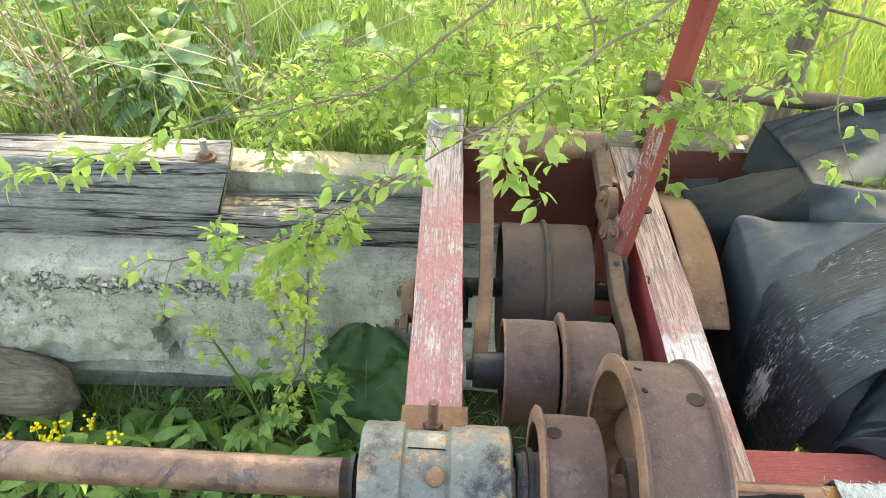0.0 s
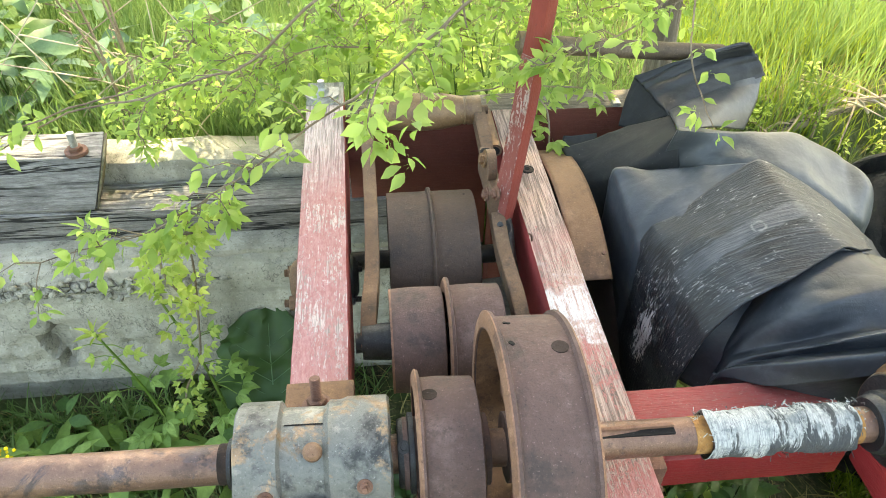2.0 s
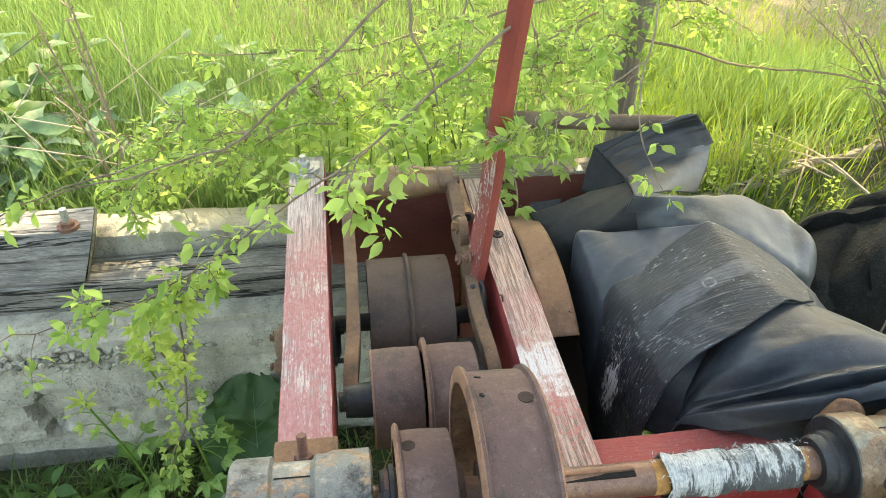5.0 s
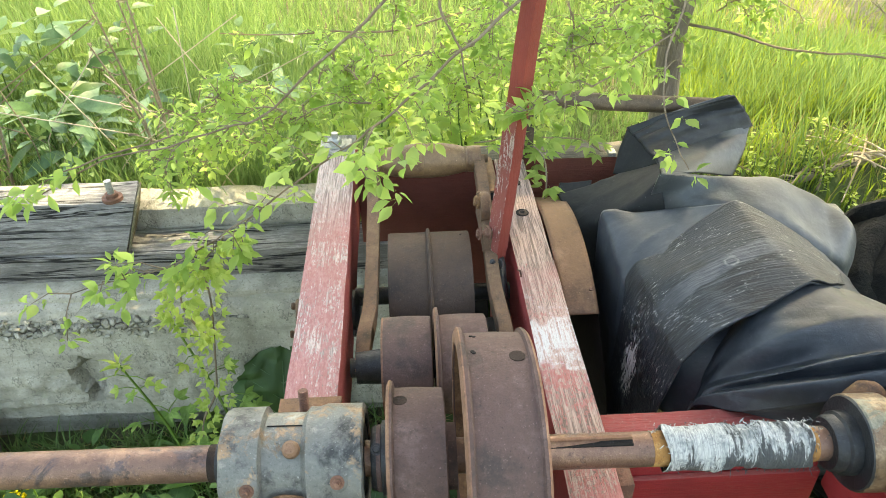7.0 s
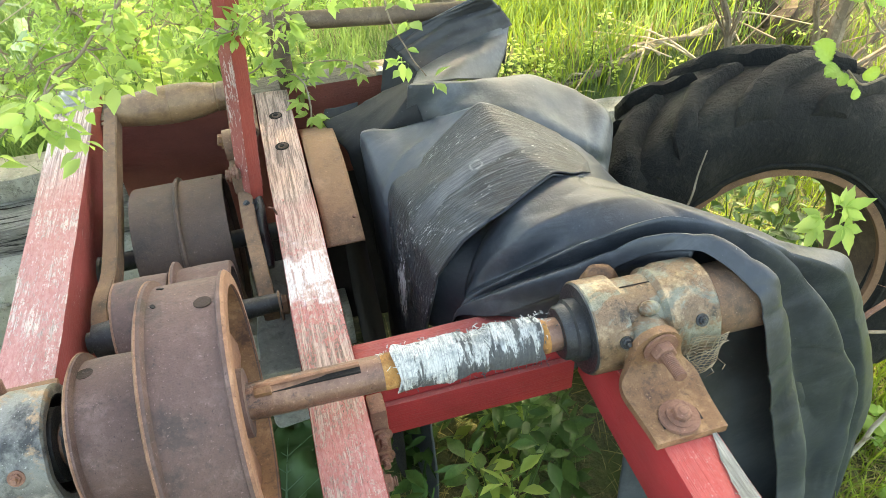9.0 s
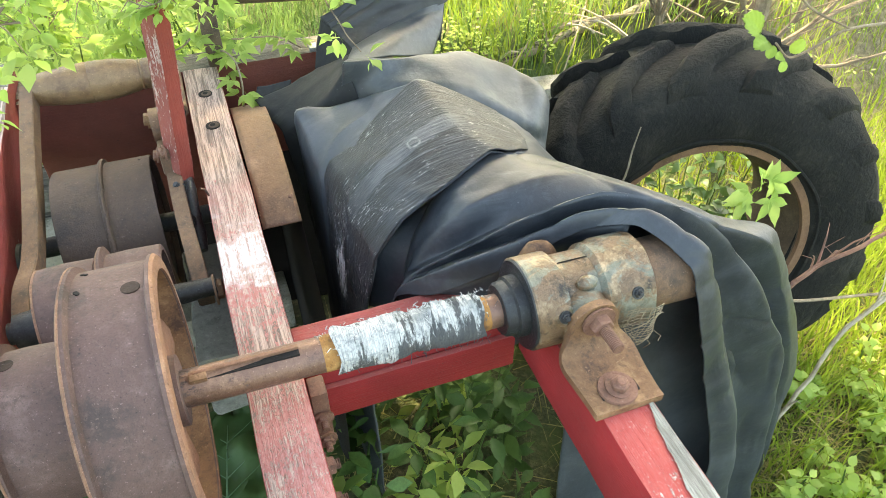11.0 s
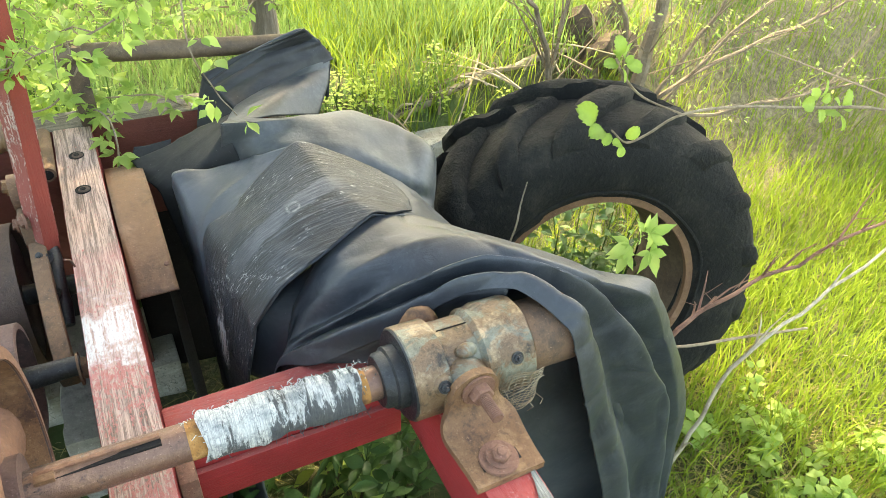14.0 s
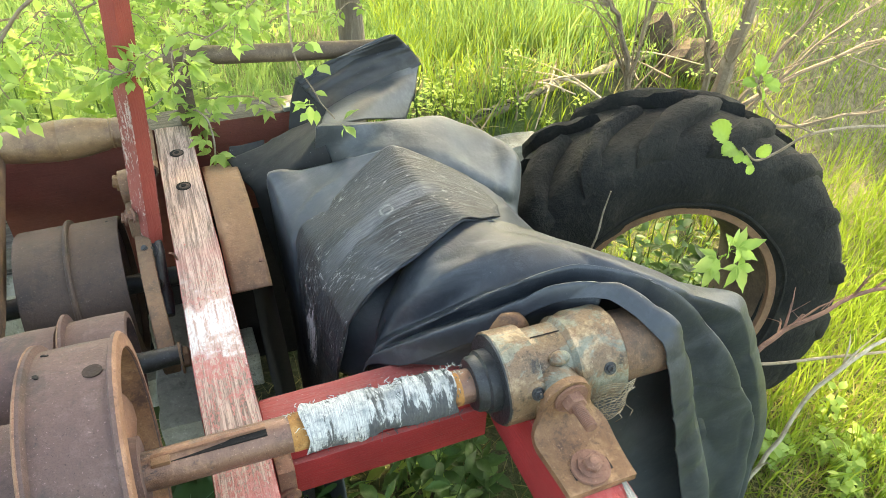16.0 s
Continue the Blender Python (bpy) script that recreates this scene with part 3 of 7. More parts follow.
def hexbolt(p, d, r=0.012, h=0.01, shank=0.0, bm=None):
    """A hexagon head at p pointing along d, with a threaded end of that length."""
    bm = bm or bmesh.new()
    d = Vector(d).normalized()
    m = Matrix.Translation(p) @ d.to_track_quat("Z", "Y").to_matrix().to_4x4()

    def ring(rad, z, n):
        return [bm.verts.new(m @ Vector((rad * math.cos(2 * math.pi * s / n), rad * math.sin(2 * math.pi * s / n), z))) for s in range(n)]

    def stack(rs):
        for a, b in zip(rs, rs[1:]):
            for s in range(len(a)):
                bm.faces.new((a[s], a[(s + 1) % len(a)], b[(s + 1) % len(a)], b[s]))
        bm.faces.new(rs[0][::-1])
        bm.faces.new(rs[-1])

    stack([ring(r * 1.5, -0.001, 16), ring(r * 1.5, 0.003, 16)])
    stack([ring(r, 0.002, 6), ring(r, h * 0.85, 6), ring(r * 0.85, h, 6)])
    if shank:
        n = max(2, int(shank / 0.003))
        rs = []
        for i in range(n):
            rs += [ring(r * 0.55, h + shank * i / n, 10), ring(r * 0.47, h + shank * (i + 0.5) / n, 10)]
        stack(rs)
    return bm

# ---- ground ----


def blend(a, b, x):
    t = min(1, max(0, (x - a) / (b - a)))
    return t * t * (3 - 2 * t)


def ground_z(x, y):
    """Low yard before the wall, falling to the right; higher soil held behind the wall."""
    low = -0.11 - 0.12 * blend(0.4, 1.6, x)
    back = 0.36 - 0.25 * blend(2.6, 6.0, x) - 0.1 * blend(5, 12, y)
    k = blend(2.02 + 0.25 * blend(0.8, 2.0, x), 2.3 + 0.9 * blend(1.2, 3.2, x), y)
    n = noise.noise(Vector((x * 0.9, y * 0.9, 0))) * 0.05 + noise.noise(Vector((x * 4, y * 4, 3))) * 0.015
    return low + (back - low) * k + n


def axis_steps(fine, far):
    s = [-far, -far * 0.3, -40, -15]
    v = -8.0
    while v <= 12:
        s.append(v)
        v += fine
    return s + [20, 45, far * 0.3, far]


gx = axis_steps(0.14, 900.0)
gv, gf = [], []
for yy in gx:
    for xx in gx:
        gv.append((xx, yy, ground_z(xx, yy) if max(abs(xx), abs(yy)) < 50 else 0.0))
n = len(gx)
for i in range(n - 1):
    for j in range(n - 1):
        gf.append((i * n + j, i * n + j + 1, (i + 1) * n + j + 1, (i + 1) * n + j))
tagged(mesh_stuff("ground", gv, gf, "soil", smooth=True), "dark soil with litter and low green growth", "ground", kind="structure")

# ---- retaining wall and timbers on the left ----
wall = thing("wall_concrete", (-1.6, 1.9, 0), "weathered grey concrete retaining wall with a crumbled edge", "wall", kind="structure")


def wall_face(u, v, p):
    n1 = noise.noise(p * 3) * 0.012 + noise.noise(p * 11) * 0.006
    band = math.exp(-((v - 0.78) / 0.09) ** 2) * blend(-0.25, -0.7, p.x)
    left = blend(-1.05, -1.3, p.x) * math.exp(-((p.z - 0.2) / 0.1) ** 2)
    d = math.hypot((p.x + 0.83) / 0.05, (p.z - 0.17) / 0.09) + 0.5 * noise.noise(p * 20) + 0.3 * noise.noise(p * 52)
    pit = blend(1.1, 0.85, d)
    lip = math.exp(-((p.z - 0.075) / 0.012) ** 2) * blend(-0.83, -0.86, p.x)
    chips = max(0.0, noise.noise(p * 38) - 0.25) * math.exp(-((p.x + 0.88) / 0.07) ** 2 - ((p.z - 0.17) / 0.07) ** 2)
    gouge = max(0.0, noise.noise(p * 17 + Vector((5, 0, 0))) - 0.35) * 0.03
    return -(n1 + (band * 0.02 + left * 0.02) * (0.5 + noise.noise(p * 22))) + 0.055 * pit - 0.012 * lip + 0.06 * chips + gouge


zt = 0.435
rows = []
for f in range(13):
    x = -3.6 + f * 0.32
    rows.append([(x, 2.15, zt + 0.03), (x, 1.93, zt + 0.02), (x, 1.83, zt + 0.005), (x, 1.795, zt - 0.03), (x, 1.79, zt - 0.12), (x, 1.785, 0.2), (x, 1.78, 0.06), (x, 1.775, 0.01)])
part("upper_course", loft(rows, 430, 84, wall_face), "concrete", wall)
band = []
for f in range(15):
    x = -2.6 + f * 0.165
    w = math.sin(math.pi * min(1.0, (14 - f) / 4) / 2)
    top = 0.028 + 0.014 * math.sin(f * 1.9)
    low = top + (0.045 + 0.022 * math.sin(f * 2.7 + 1)) * w + 0.006
    band.append([(x, 1.800, zt - top), (x, 1.785 + 0.004 * math.sin(f), zt - 0.5 * (top + low)), (x, 1.787, zt - low)])
part("crumbled_edge", loft(band, 240, 22, lambda u, v, p: 0.003 - 0.02 * noise.noise(p * 8) - 0.014 * noise.noise(p * 34)), "rubble", wall, "crumbled pebbly concrete edge")
rngp = random.Random(6)
pebbles = []
for v in range(4):
    bm = bmesh.new()
    bmesh.ops.create_icosphere(bm, subdivisions=2 if v == 0 else 1, radius=1.0)
    for w in bm.verts:
        w.co *= 1 + 0.7 * noise.noise(w.co * 1.7 + Vector((v * 7, 0, 0)))
    me = bpy.data.meshes.new("pebble")
    bm.to_mesh(me)
    bm.free()
    me.materials.append(M["pebble"])
    pebbles.append(me)
for i in range(290):
    if i < 190:
        x, z = rngp.uniform(-1.75, -0.38), zt - 0.062 + rngp.gauss(0, 0.02)
        y = 1.786
    else:
        x, z = rngp.uniform(-1.6, -1.13), 0.24 + rngp.gauss(0, 0.055)
        y = 1.781
    r = rngp.uniform(0.006, 0.015) * (0.8 if i < 190 else 1.0)
    ob = new("pebble", pebbles[i % 4])
    ob.parent = wall
    ob.matrix_parent_inverse = Matrix.Translation(wall.location).inverted()
    ob.matrix_basis = Matrix.Translation((x, y + rngp.uniform(-0.004, 0.006), z)) @ pose(0, 0, 0, rngp.uniform(0, 180), rngp.uniform(0, 180), 0) @ Matrix.Diagonal((r * 1.2, r * 0.9, r * 0.8, 1))
part("lower_course", timber((-3.6, 1.83, -0.4), (0.6, 2.15, 0.03), "x", 40, 0.01, 0.008, 5), "concrete", wall)
part("core", timber((-3.6, 1.84, -0.3), (0.24, 2.14, zt + 0.02), "x", 40, 0.01, 0.004, 6), "concrete", wall)


def skew(bm, x1, yk, zk, y0, z0):
    """Cuts the end near x1 at an angle."""
    for v in bm.verts:
        if v.co.x > x1 - 0.12:
            f = (v.co.x - x1 + 0.12) / 0.12
            v.co.x -= f * (yk * (v.co.y - y0) + zk * (z0 - v.co.z))
    if yk:
        # the upper front arris is split away at a slant
        for v in bm.verts:
            if v.co.y < y0 + 0.06:
                v.co.y += 0.065 * max(0.0, (v.co.z - z0 + 0.075) / 0.075) * (1 - (v.co.y - y0) / 0.06)
    return bm


def railroad_tie(lo, hi, seed, label, yk=0.0, zk=0.0):
    t = thing("railroad_tie", lo, label, "timber", "timbers on the wall")
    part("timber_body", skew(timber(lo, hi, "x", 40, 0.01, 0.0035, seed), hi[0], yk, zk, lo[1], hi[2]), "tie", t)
    # checks along the grain
    rng = random.Random(seed)
    for i in range(7):
        x0 = rng.uniform(lo[0] + 0.1, hi[0] - 0.4)
        L = rng.uniform(0.2, 0.6)
        y = rng.uniform(lo[1] + 0.03, hi[1] - 0.03)
        bm = bmesh.new()
        top = hi[2] + 0.0045
        a = [bm.verts.new((x0 + L * s / 8, y + 0.012 * noise.noise(Vector((s * 0.7, seed, i))) - 0.0035 * math.sin(math.pi * s / 8), top)) for s in range(9)]
        b = [bm.verts.new(v.co + Vector((0, 0.007 * math.sin(math.pi * s / 8) + 0.0003, 0))) for s, v in enumerate(a)]
        for s in range(8):
            bm.faces.new((a[s], a[s + 1], b[s + 1], b[s]))
        part("check", bm, "black", t)
    return t


upper = railroad_tie((-3.6, 1.93, 0.545), (-0.615, 2.13, 0.682), 11, "weathered grey railroad tie with a sawn end on the wall", 0.14, 0.3)
part("sawn_end", skew(box((-0.616, 1.935, 0.55), (-0.608, 2.125, 0.678), 0.002), -0.608, 0.14, 0.3, 1.93, 0.682), "tie_end", upper, "brown sawn end grain")
lower = railroad_tie((-3.6, 1.92, 0.43), (0.3, 2.06, 0.545), 12, "dark weathered lower timber lying on the concrete")
b = thing("anchor_bolt", (-0.69, 2.02, 0.682), "rusty threaded anchor bolt with nut in the tie", "bolt")
part("nut", hexbolt((-0.69, 2.02, 0.688), (0, 0, 1), 0.02, 0.016), "bolt", b)
part("washer", lathe([(0.68, 0.03), (0.689, 0.03)], -0.69, 2.02, 24, axis="z"), "bolt", b)
part("rod", tube([(-0.69, 2.02, 0.66), (-0.69, 2.02, 0.745)], 0.0105, 12), "galv", b)
t = thing("concrete_kerb", (-0.3, 2.1, 0.5), "pale concrete kerb behind the lower timber", "kerb")
part("kerb_body", timber((-0.73, 2.07, 0.3), (-0.03, 2.2, 0.61), "x", 24, 0.012, 0.008, 3), "concrete", t)
t = thing("stone", (-1.35, 1.7, 0), "grey flat stone leaning on the wall", "stone")
bm = bmesh.new()
bmesh.ops.create_icosphere(bm, subdivisions=4, radius=1.0)
for v in bm.verts:
    v.co = v.co.normalized() * (1 + 0.25 * noise.noise(v.co * 1.5))
    v.co.z = max(-0.75, min(0.6, v.co.z))
    v.co = Vector((v.co.x * 0.27, v.co.y * 0.085, v.co.z * 0.12 - 0.05 * v.co.x)) + noise.noise_vector(Vector((v.co.x * 2, v.co.y * 3, v.co.z * 14))) * 0.008 + Vector((-1.36, 1.68, 0.065))
part("stone_body", bm, "stone", t)

# ---- machine frame ----
fr = thing("machine_frame", (0.45, 1.2, 0.3), "weathered red-painted heavy timber machine frame", "machine frame")
LX0, LX1, LZ = -0.046, 0.052, 0.836
RX0, RX1, RZ = 0.447, 0.537, 0.80
bm = timber((LX0, 0.3, LZ - 0.19), (LX1, 2.075, LZ), "y", 40, 0.005, 0.002, 1)
for v in bm.verts:
    v.co.x += 0.014 * (2.0 - v.co.y)          # the beam runs a little out of square
left = part("beam", bm, "beam_left", fr, "timber beam with pale peeling pink paint")
mid = part("beam", timber((RX0, 0.25, RZ - 0.19), (RX1, 2.0, RZ), "y", 40, 0.005, 0.002, 2), "beam_mid", fr, "worn timber beam with a white splash")
right = part("beam", timber((0.922, 0.15, 0.70), (1.01, 0.9, 0.843), "y", 24, 0.006, 0.002, 3), "beam_right", fr, "bright red timber beam")
bm = bmesh.new()
ys = [0.16 + 0.018 * i for i in range(28)]
ea = [bm.verts.new((0.972 + 0.016 * noise.noise(Vector((y * 14, 2, 0))) + 0.006 * noise.noise(Vector((y * 60, 5, 0))) + 0.03 * blend(0.5, 0.66, y), y, 0.8462)) for y in ys]
eb = [bm.verts.new((1.0055, y, 0.8462)) for y in ys]
for i in range(27):
    bm.faces.new((ea[i], eb[i], eb[i + 1], ea[i + 1]))
part("bare_edge", bm, "bare_wood", right, "bare grey wood where the paint has gone")
CBY = 1.028
cross = part("cross_beam", timber((RX1 + 0.002, 0.915, 0.655), (0.919, CBY, 0.765), "x", 18, 0.005, 0.002, 4), "beam_cross", fr, "bright red cross beam")
part("front_board", timber((RX1 + 0.012, 0.902, 0.652), (0.918, 0.9145, 0.732), "x", 18, 0.003, 0.0015, 9), "beam_cross", cross, "bright red board on the beam's front")
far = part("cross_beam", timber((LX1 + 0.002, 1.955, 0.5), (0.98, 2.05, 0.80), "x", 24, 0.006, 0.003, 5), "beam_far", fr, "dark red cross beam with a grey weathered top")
# added black boards that stand in for deep shade under the frame
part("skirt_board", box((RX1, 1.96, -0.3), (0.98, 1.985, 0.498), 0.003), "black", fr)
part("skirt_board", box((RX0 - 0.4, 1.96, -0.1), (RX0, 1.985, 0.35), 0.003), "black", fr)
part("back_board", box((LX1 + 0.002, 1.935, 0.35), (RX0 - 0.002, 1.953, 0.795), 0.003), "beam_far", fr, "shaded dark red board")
for x, y, z in ((-0.004, 2.0, LZ),):
    bm = bmesh.new()
    outline = [(x - 0.044, y - 0.008), (x, y - 0.055), (x + 0.044, y - 0.008), (x + 0.044, y + 0.034), (x - 0.044, y + 0.034)]
    lower_, upper_ = [[bm.verts.new((px_, py_, z + h)) for px_, py_ in outline] for h in (0.002, 0.011)]
    bm.faces.new(upper_)
    bm.faces.new(lower_[::-1])
    for i in range(5):
        bm.faces.new((lower_[i], lower_[(i + 1) % 5], upper_[(i + 1) % 5], upper_[i]))
    part("washer_plate", bm, "galv", left, "galvanised pointed plate washer")
    part("nut", hexbolt((x, y - 0.004, z + 0.013), (0, 0, 1), 0.019, 0.02, 0.006), "galv", left)
    part("bolt_end", tube([(x, y - 0.004, z + 0.01), (x, y - 0.004, z + 0.05)], 0.0095, 14), "galv", left)
    part("grey_end", box((LX0 + 0.0005, 1.955, LZ - 0.002), (LX1 - 0.0005, 2.076, LZ + 0.0022), 0.001), "bare_wood", left, "bare grey wood at the beam's end")
for y in (1.673, 1.824):
    part("bolt_hole", lathe([(RZ - 0.004, 0.0165), (RZ + 0.0016, 0.0165)], 0.492, y, 20, axis="z"), "black", mid, "counterbored bolt hole")
    part("washer", lathe([(RZ - 0.002, 0.012), (RZ + 0.0026, 0.012)], 0.494, y - 0.002, 16, axis="z"), "drum", mid)
    part("bolt_hole", lathe([(RZ - 0.002, 0.006), (RZ + 0.0036, 0.006)], 0.492, y, 12, axis="z"), "black", mid)
part("nail", tube([(0.453, 1.41, RZ - 0.005), (0.448, 1.405, RZ + 0.02), (0.44, 1.40, RZ + 0.028)], [0.0022, 0.0022, 0.002], 8), "bolt", mid, "bent rusty nail")
for y, z in ((1.16, 0.752), (0.99, 0.70)):
    part("knot", lathe([(RX0 - 0.0015, 0.008), (RX0 + 0.004, 0.008)], y, z, 12), "black", mid)
# through bolts in the near part of the middle beam
for y, z in ((0.70, 0.735), (0.665, 0.69)):
    part("through_bolt", hexbolt((RX0 - 0.001, y, z), (-1, 0, 0), 0.016, 0.014, 0.012), "bolt", mid)
    part("through_bolt", hexbolt((RX1 + 0.001, y + 0.06, z), (1, 0, 0), 0.015, 0.012, 0.01), "bolt", mid)
part("strap_iron", box((RX1 + 0.002, 0.86, 0.63), (RX1 + 0.03, 0.90, 0.78), 0.004), "bolt", mid, "rusty angle iron")
for z in (0.72, 0.66):
    part("through_bolt", hexbolt((RX1 + 0.016, 0.858, z), (0, -1, 0), 0.012, 0.01, 0.016), "bolt", mid)
# block and bolts on the left beam where a bearing passes through
for y, z in ((1.46, 0.70), (1.40, 0.665), (1.51, 0.665)):
    part("through_bolt", hexbolt((LX0 - 0.012, y, z), (-1, 0, 0), 0.017, 0.018, 0.012), "arm", left)
    part("through_bolt", hexbolt((LX1 + 0.001, y, z), (1, 0, 0), 0.013, 0.014, 0.02), "grease", left)
part("flange_plate", lathe([(LX0 - 0.028, 0.03), (LX0 - 0.024, 0.038), (LX0 - 0.012, 0.05), (LX0 - 0.001, 0.052)], 1.455, 0.68, 28), "arm", left, "rusty round bearing flange")
part("flange_plate", lathe([(LX1 + 0.001, 0.055), (LX1 + 0.014, 0.05), (LX1 + 0.024, 0.034)], 1.455, 0.68, 28), "grease", left)
part("clip", box((0.782, 1.945, 0.803), (0.804, 1.975, 0.815), 0.002), "galv", far, "galvanised clip")
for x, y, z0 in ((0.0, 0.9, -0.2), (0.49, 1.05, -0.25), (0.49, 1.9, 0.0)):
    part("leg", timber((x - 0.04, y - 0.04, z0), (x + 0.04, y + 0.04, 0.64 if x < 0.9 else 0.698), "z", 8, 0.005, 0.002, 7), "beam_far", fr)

# ---- line shaft, its pulleys and bearings ----
SY = 0.843


def sz(x):
    return 0.905 - 0.03 * (x - 0.25) + 0.008 * min(0.0, x + 0.1)


def turned(profile, segs=56, close=False):
    """A turned piece on the shaft: (x, radius) pairs, following the shaft's slight fall."""
    bm = lathe(profile, SY, 0.0, segs, close=close)
    for v in bm.verts:
        v.co.z += sz(v.co.x)
    return bm


SR = 0.027
sh = thing("line_shaft", (0.2, SY, 0.9), "rusty steel line shaft resting in two bearings", "shaft")
part("shaft_bar", turned([(-2.4, SR), (-0.1, SR), (0.86, SR), (1.12, SR), (1.13, SR * 0.9)], 32), "shaft", sh)
part("dark_sleeve", turned([(-0.104, SR + 0.0008), (-0.075, SR + 0.001)], 32), "hole", sh, "dark brown shaft end")
part("flange_ring", turned([(-0.091, SR), (-0.0905, SR + 0.007), (-0.085, SR + 0.008), (-0.084, SR)], 32), "grease", sh, "thin greasy ring")
part("key", box((0.384, SY - 0.003, sz(0.48) + SR - 0.006), (0.535, SY + 0.003, sz(0.48) + SR + 0.0045), 0.0012), "pulley_edge", sh, "long rusty shaft key")
part("key_end", box((0.384, SY - 0.015, sz(0.41) + SR - 0.007), (0.408, SY - 0.003, sz(0.41) + SR + 0.003), 0.0015), "tank", sh, "orange end of the key")
part("keyway", box((0.408, SY - 0.0125, sz(0.48) + SR - 0.010), (0.535, SY - 0.0032, sz(0.48) + SR - 0.0005), 0), "black", sh, "dark keyway groove")
part("rust_ring", turned([(0.808, SR + 0.0006), (0.826, SR + 0.0006)], 32), "rust_orange", sh, "orange rust band by the seal")
part("rust_ring", turned([(0.567, SR + 0.0006), (0.59, SR + 0.0006)], 32), "rust_orange", sh, "bright orange rust band")
rng = random.Random(4)


def wrap_shape(u, v, p):
    tuft = max(0.0, 1 - ((p.x - 0.715) / 0.03) ** 2) * 0.006 * (0.5 + noise.noise(p * 50))
    return tuft + 0.0045 * noise.noise(p * 22) + 0.0025 * noise.noise(p * 60) + 0.0018 * abs(noise.noise(p * 130)) + 0.001 * abs(noise.noise(p * 300))


rows = []
for i in range(10):
    x = 0.585 + 0.228 * i / 9
    r = SR + 0.0085 + 0.001 * math.sin(i * 2.3)
    rows.append([(x + 0.004 * math.sin(3 * a + i), SY + r * math.cos(a), sz(x) + r * math.sin(a)) for a in [2 * math.pi * s / 9 for s in range(10)]])
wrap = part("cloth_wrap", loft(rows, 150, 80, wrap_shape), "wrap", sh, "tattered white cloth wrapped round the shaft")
bm = bmesh.new()
for i in range(420):
    x = rng.choice((0.588, 0.82, 0.72, 0.73)) + rng.gauss(0, 0.012) if i < 150 else 0.59 + 0.23 * rng.random() ** 0.6
    a = rng.uniform(-2.4, 2.4) if i % 3 else rng.gauss(1.7, 0.5)
    r = SR + 0.0085
    p = Vector((x, SY + r * math.cos(a), sz(x) + r * math.sin(a)))
    o = Vector((rng.gauss(0, 0.4), math.cos(a), math.sin(a) - 0.2)).normalized()
    L = rng.uniform(0.002, 0.008)
    tube([p, p + o * L * 0.5, p + o * L + Vector((rng.gauss(0, 0.003), rng.gauss(0, 0.003), -0.004))], 0.00065, 3, bm, False)
part("frayed_threads", bm, "wrap", wrap)["kind"] = "stuff"


def hub_and_web(pulley, x0, x1, R, web_x, spokes=0):
    part("hub", turned([(x0, 0.032), (x0, 0.05), (x1, 0.05), (x1, 0.032)], 32), "pulley", pulley)
    if spokes:
        for s in range(spokes):
            a = 2 * math.pi * s / spokes + 0.9
            pts = [(web_x, SY + r * math.cos(a), sz(web_x) + r * math.sin(a)) for r in (0.045, R * 0.6, R)]
            bm = tube(pts, [0.05, 0.042, 0.05], 12)
            for v in bm.verts:
                v.co.x = web_x + (v.co.x - web_x) * 0.45
            part("spoke", bm, "pulley_edge", pulley)
    else:
        part("web", turned([(web_x - 0.006, 0.04), (web_x - 0.005, R), (web_x + 0.005, R), (web_x + 0.006, 0.04)], 48), "pulley", pulley)


def rim_hole(pulley, x, ang, R, r=0.0115, name="rim_hole", cy=None, cz=None):
    """A drilled hole in a rim, shown as a shallow dark bore."""
    cy, cz = (SY if cy is None else cy), (sz(x) if cz is None else cz)
    d = Vector((0, math.cos(ang), math.sin(ang)))
    p = Vector((x, cy, cz)) + d * (R - 0.006)
    q = p + d * 0.0066
    part(name, tube([p, q], r, 20), "hole" if r > 0.005 else "black", pulley)


big = thing("belt_pulley", (0.33, SY, 0.9), "large brown cast-iron flat-belt pulley with raised flanges", "pulley", "pulleys on the shaft")
RB = 0.184
part("rim", turned([(0.272, RB - 0.014), (0.272, RB + 0.005), (0.275, RB + 0.011), (0.2805, RB + 0.011), (0.284, RB + 0.002), (0.33, RB + 0.003), (0.369, RB + 0.002), (0.372, RB + 0.0085), (0.377, RB + 0.0085), (0.38, RB + 0.004), (0.38, RB - 0.014)], 96, True), "pulley", big)
part("flange_edge", turned([(0.2705, RB - 0.012), (0.2705, RB + 0.0055), (0.274, RB + 0.012), (0.2762, RB + 0.0118), (0.2735, RB - 0.012)], 96, True), "pulley_edge", big, "orange rusted flange edge")
part("flange_edge", turned([(0.3768, RB + 0.009), (0.3807, RB + 0.0052), (0.382, RB - 0.013), (0.379, RB - 0.013)], 96, True), "pulley_edge", big)
part("rim_inside", turned([(0.274, RB - 0.0145), (0.33, RB - 0.0155), (0.378, RB - 0.0145), (0.378, RB - 0.0135), (0.274, RB - 0.0135)], 72, True), "bracket", big, "smooth brown rust inside the rim")
hub_and_web(big, 0.29, 0.372, RB - 0.01, 0.335, 5)
rim_hole(big, 0.354, radians(83), RB + 0.003)
rim_hole(big, 0.36, radians(-60), RB + 0.003)
for x, a in ((0.2935, 80), (0.2915, 79), (0.2935, 62), (0.298, 63)):
    rim_hole(big, x, radians(a), RB + 0.003, 0.0028, "pin_hole")

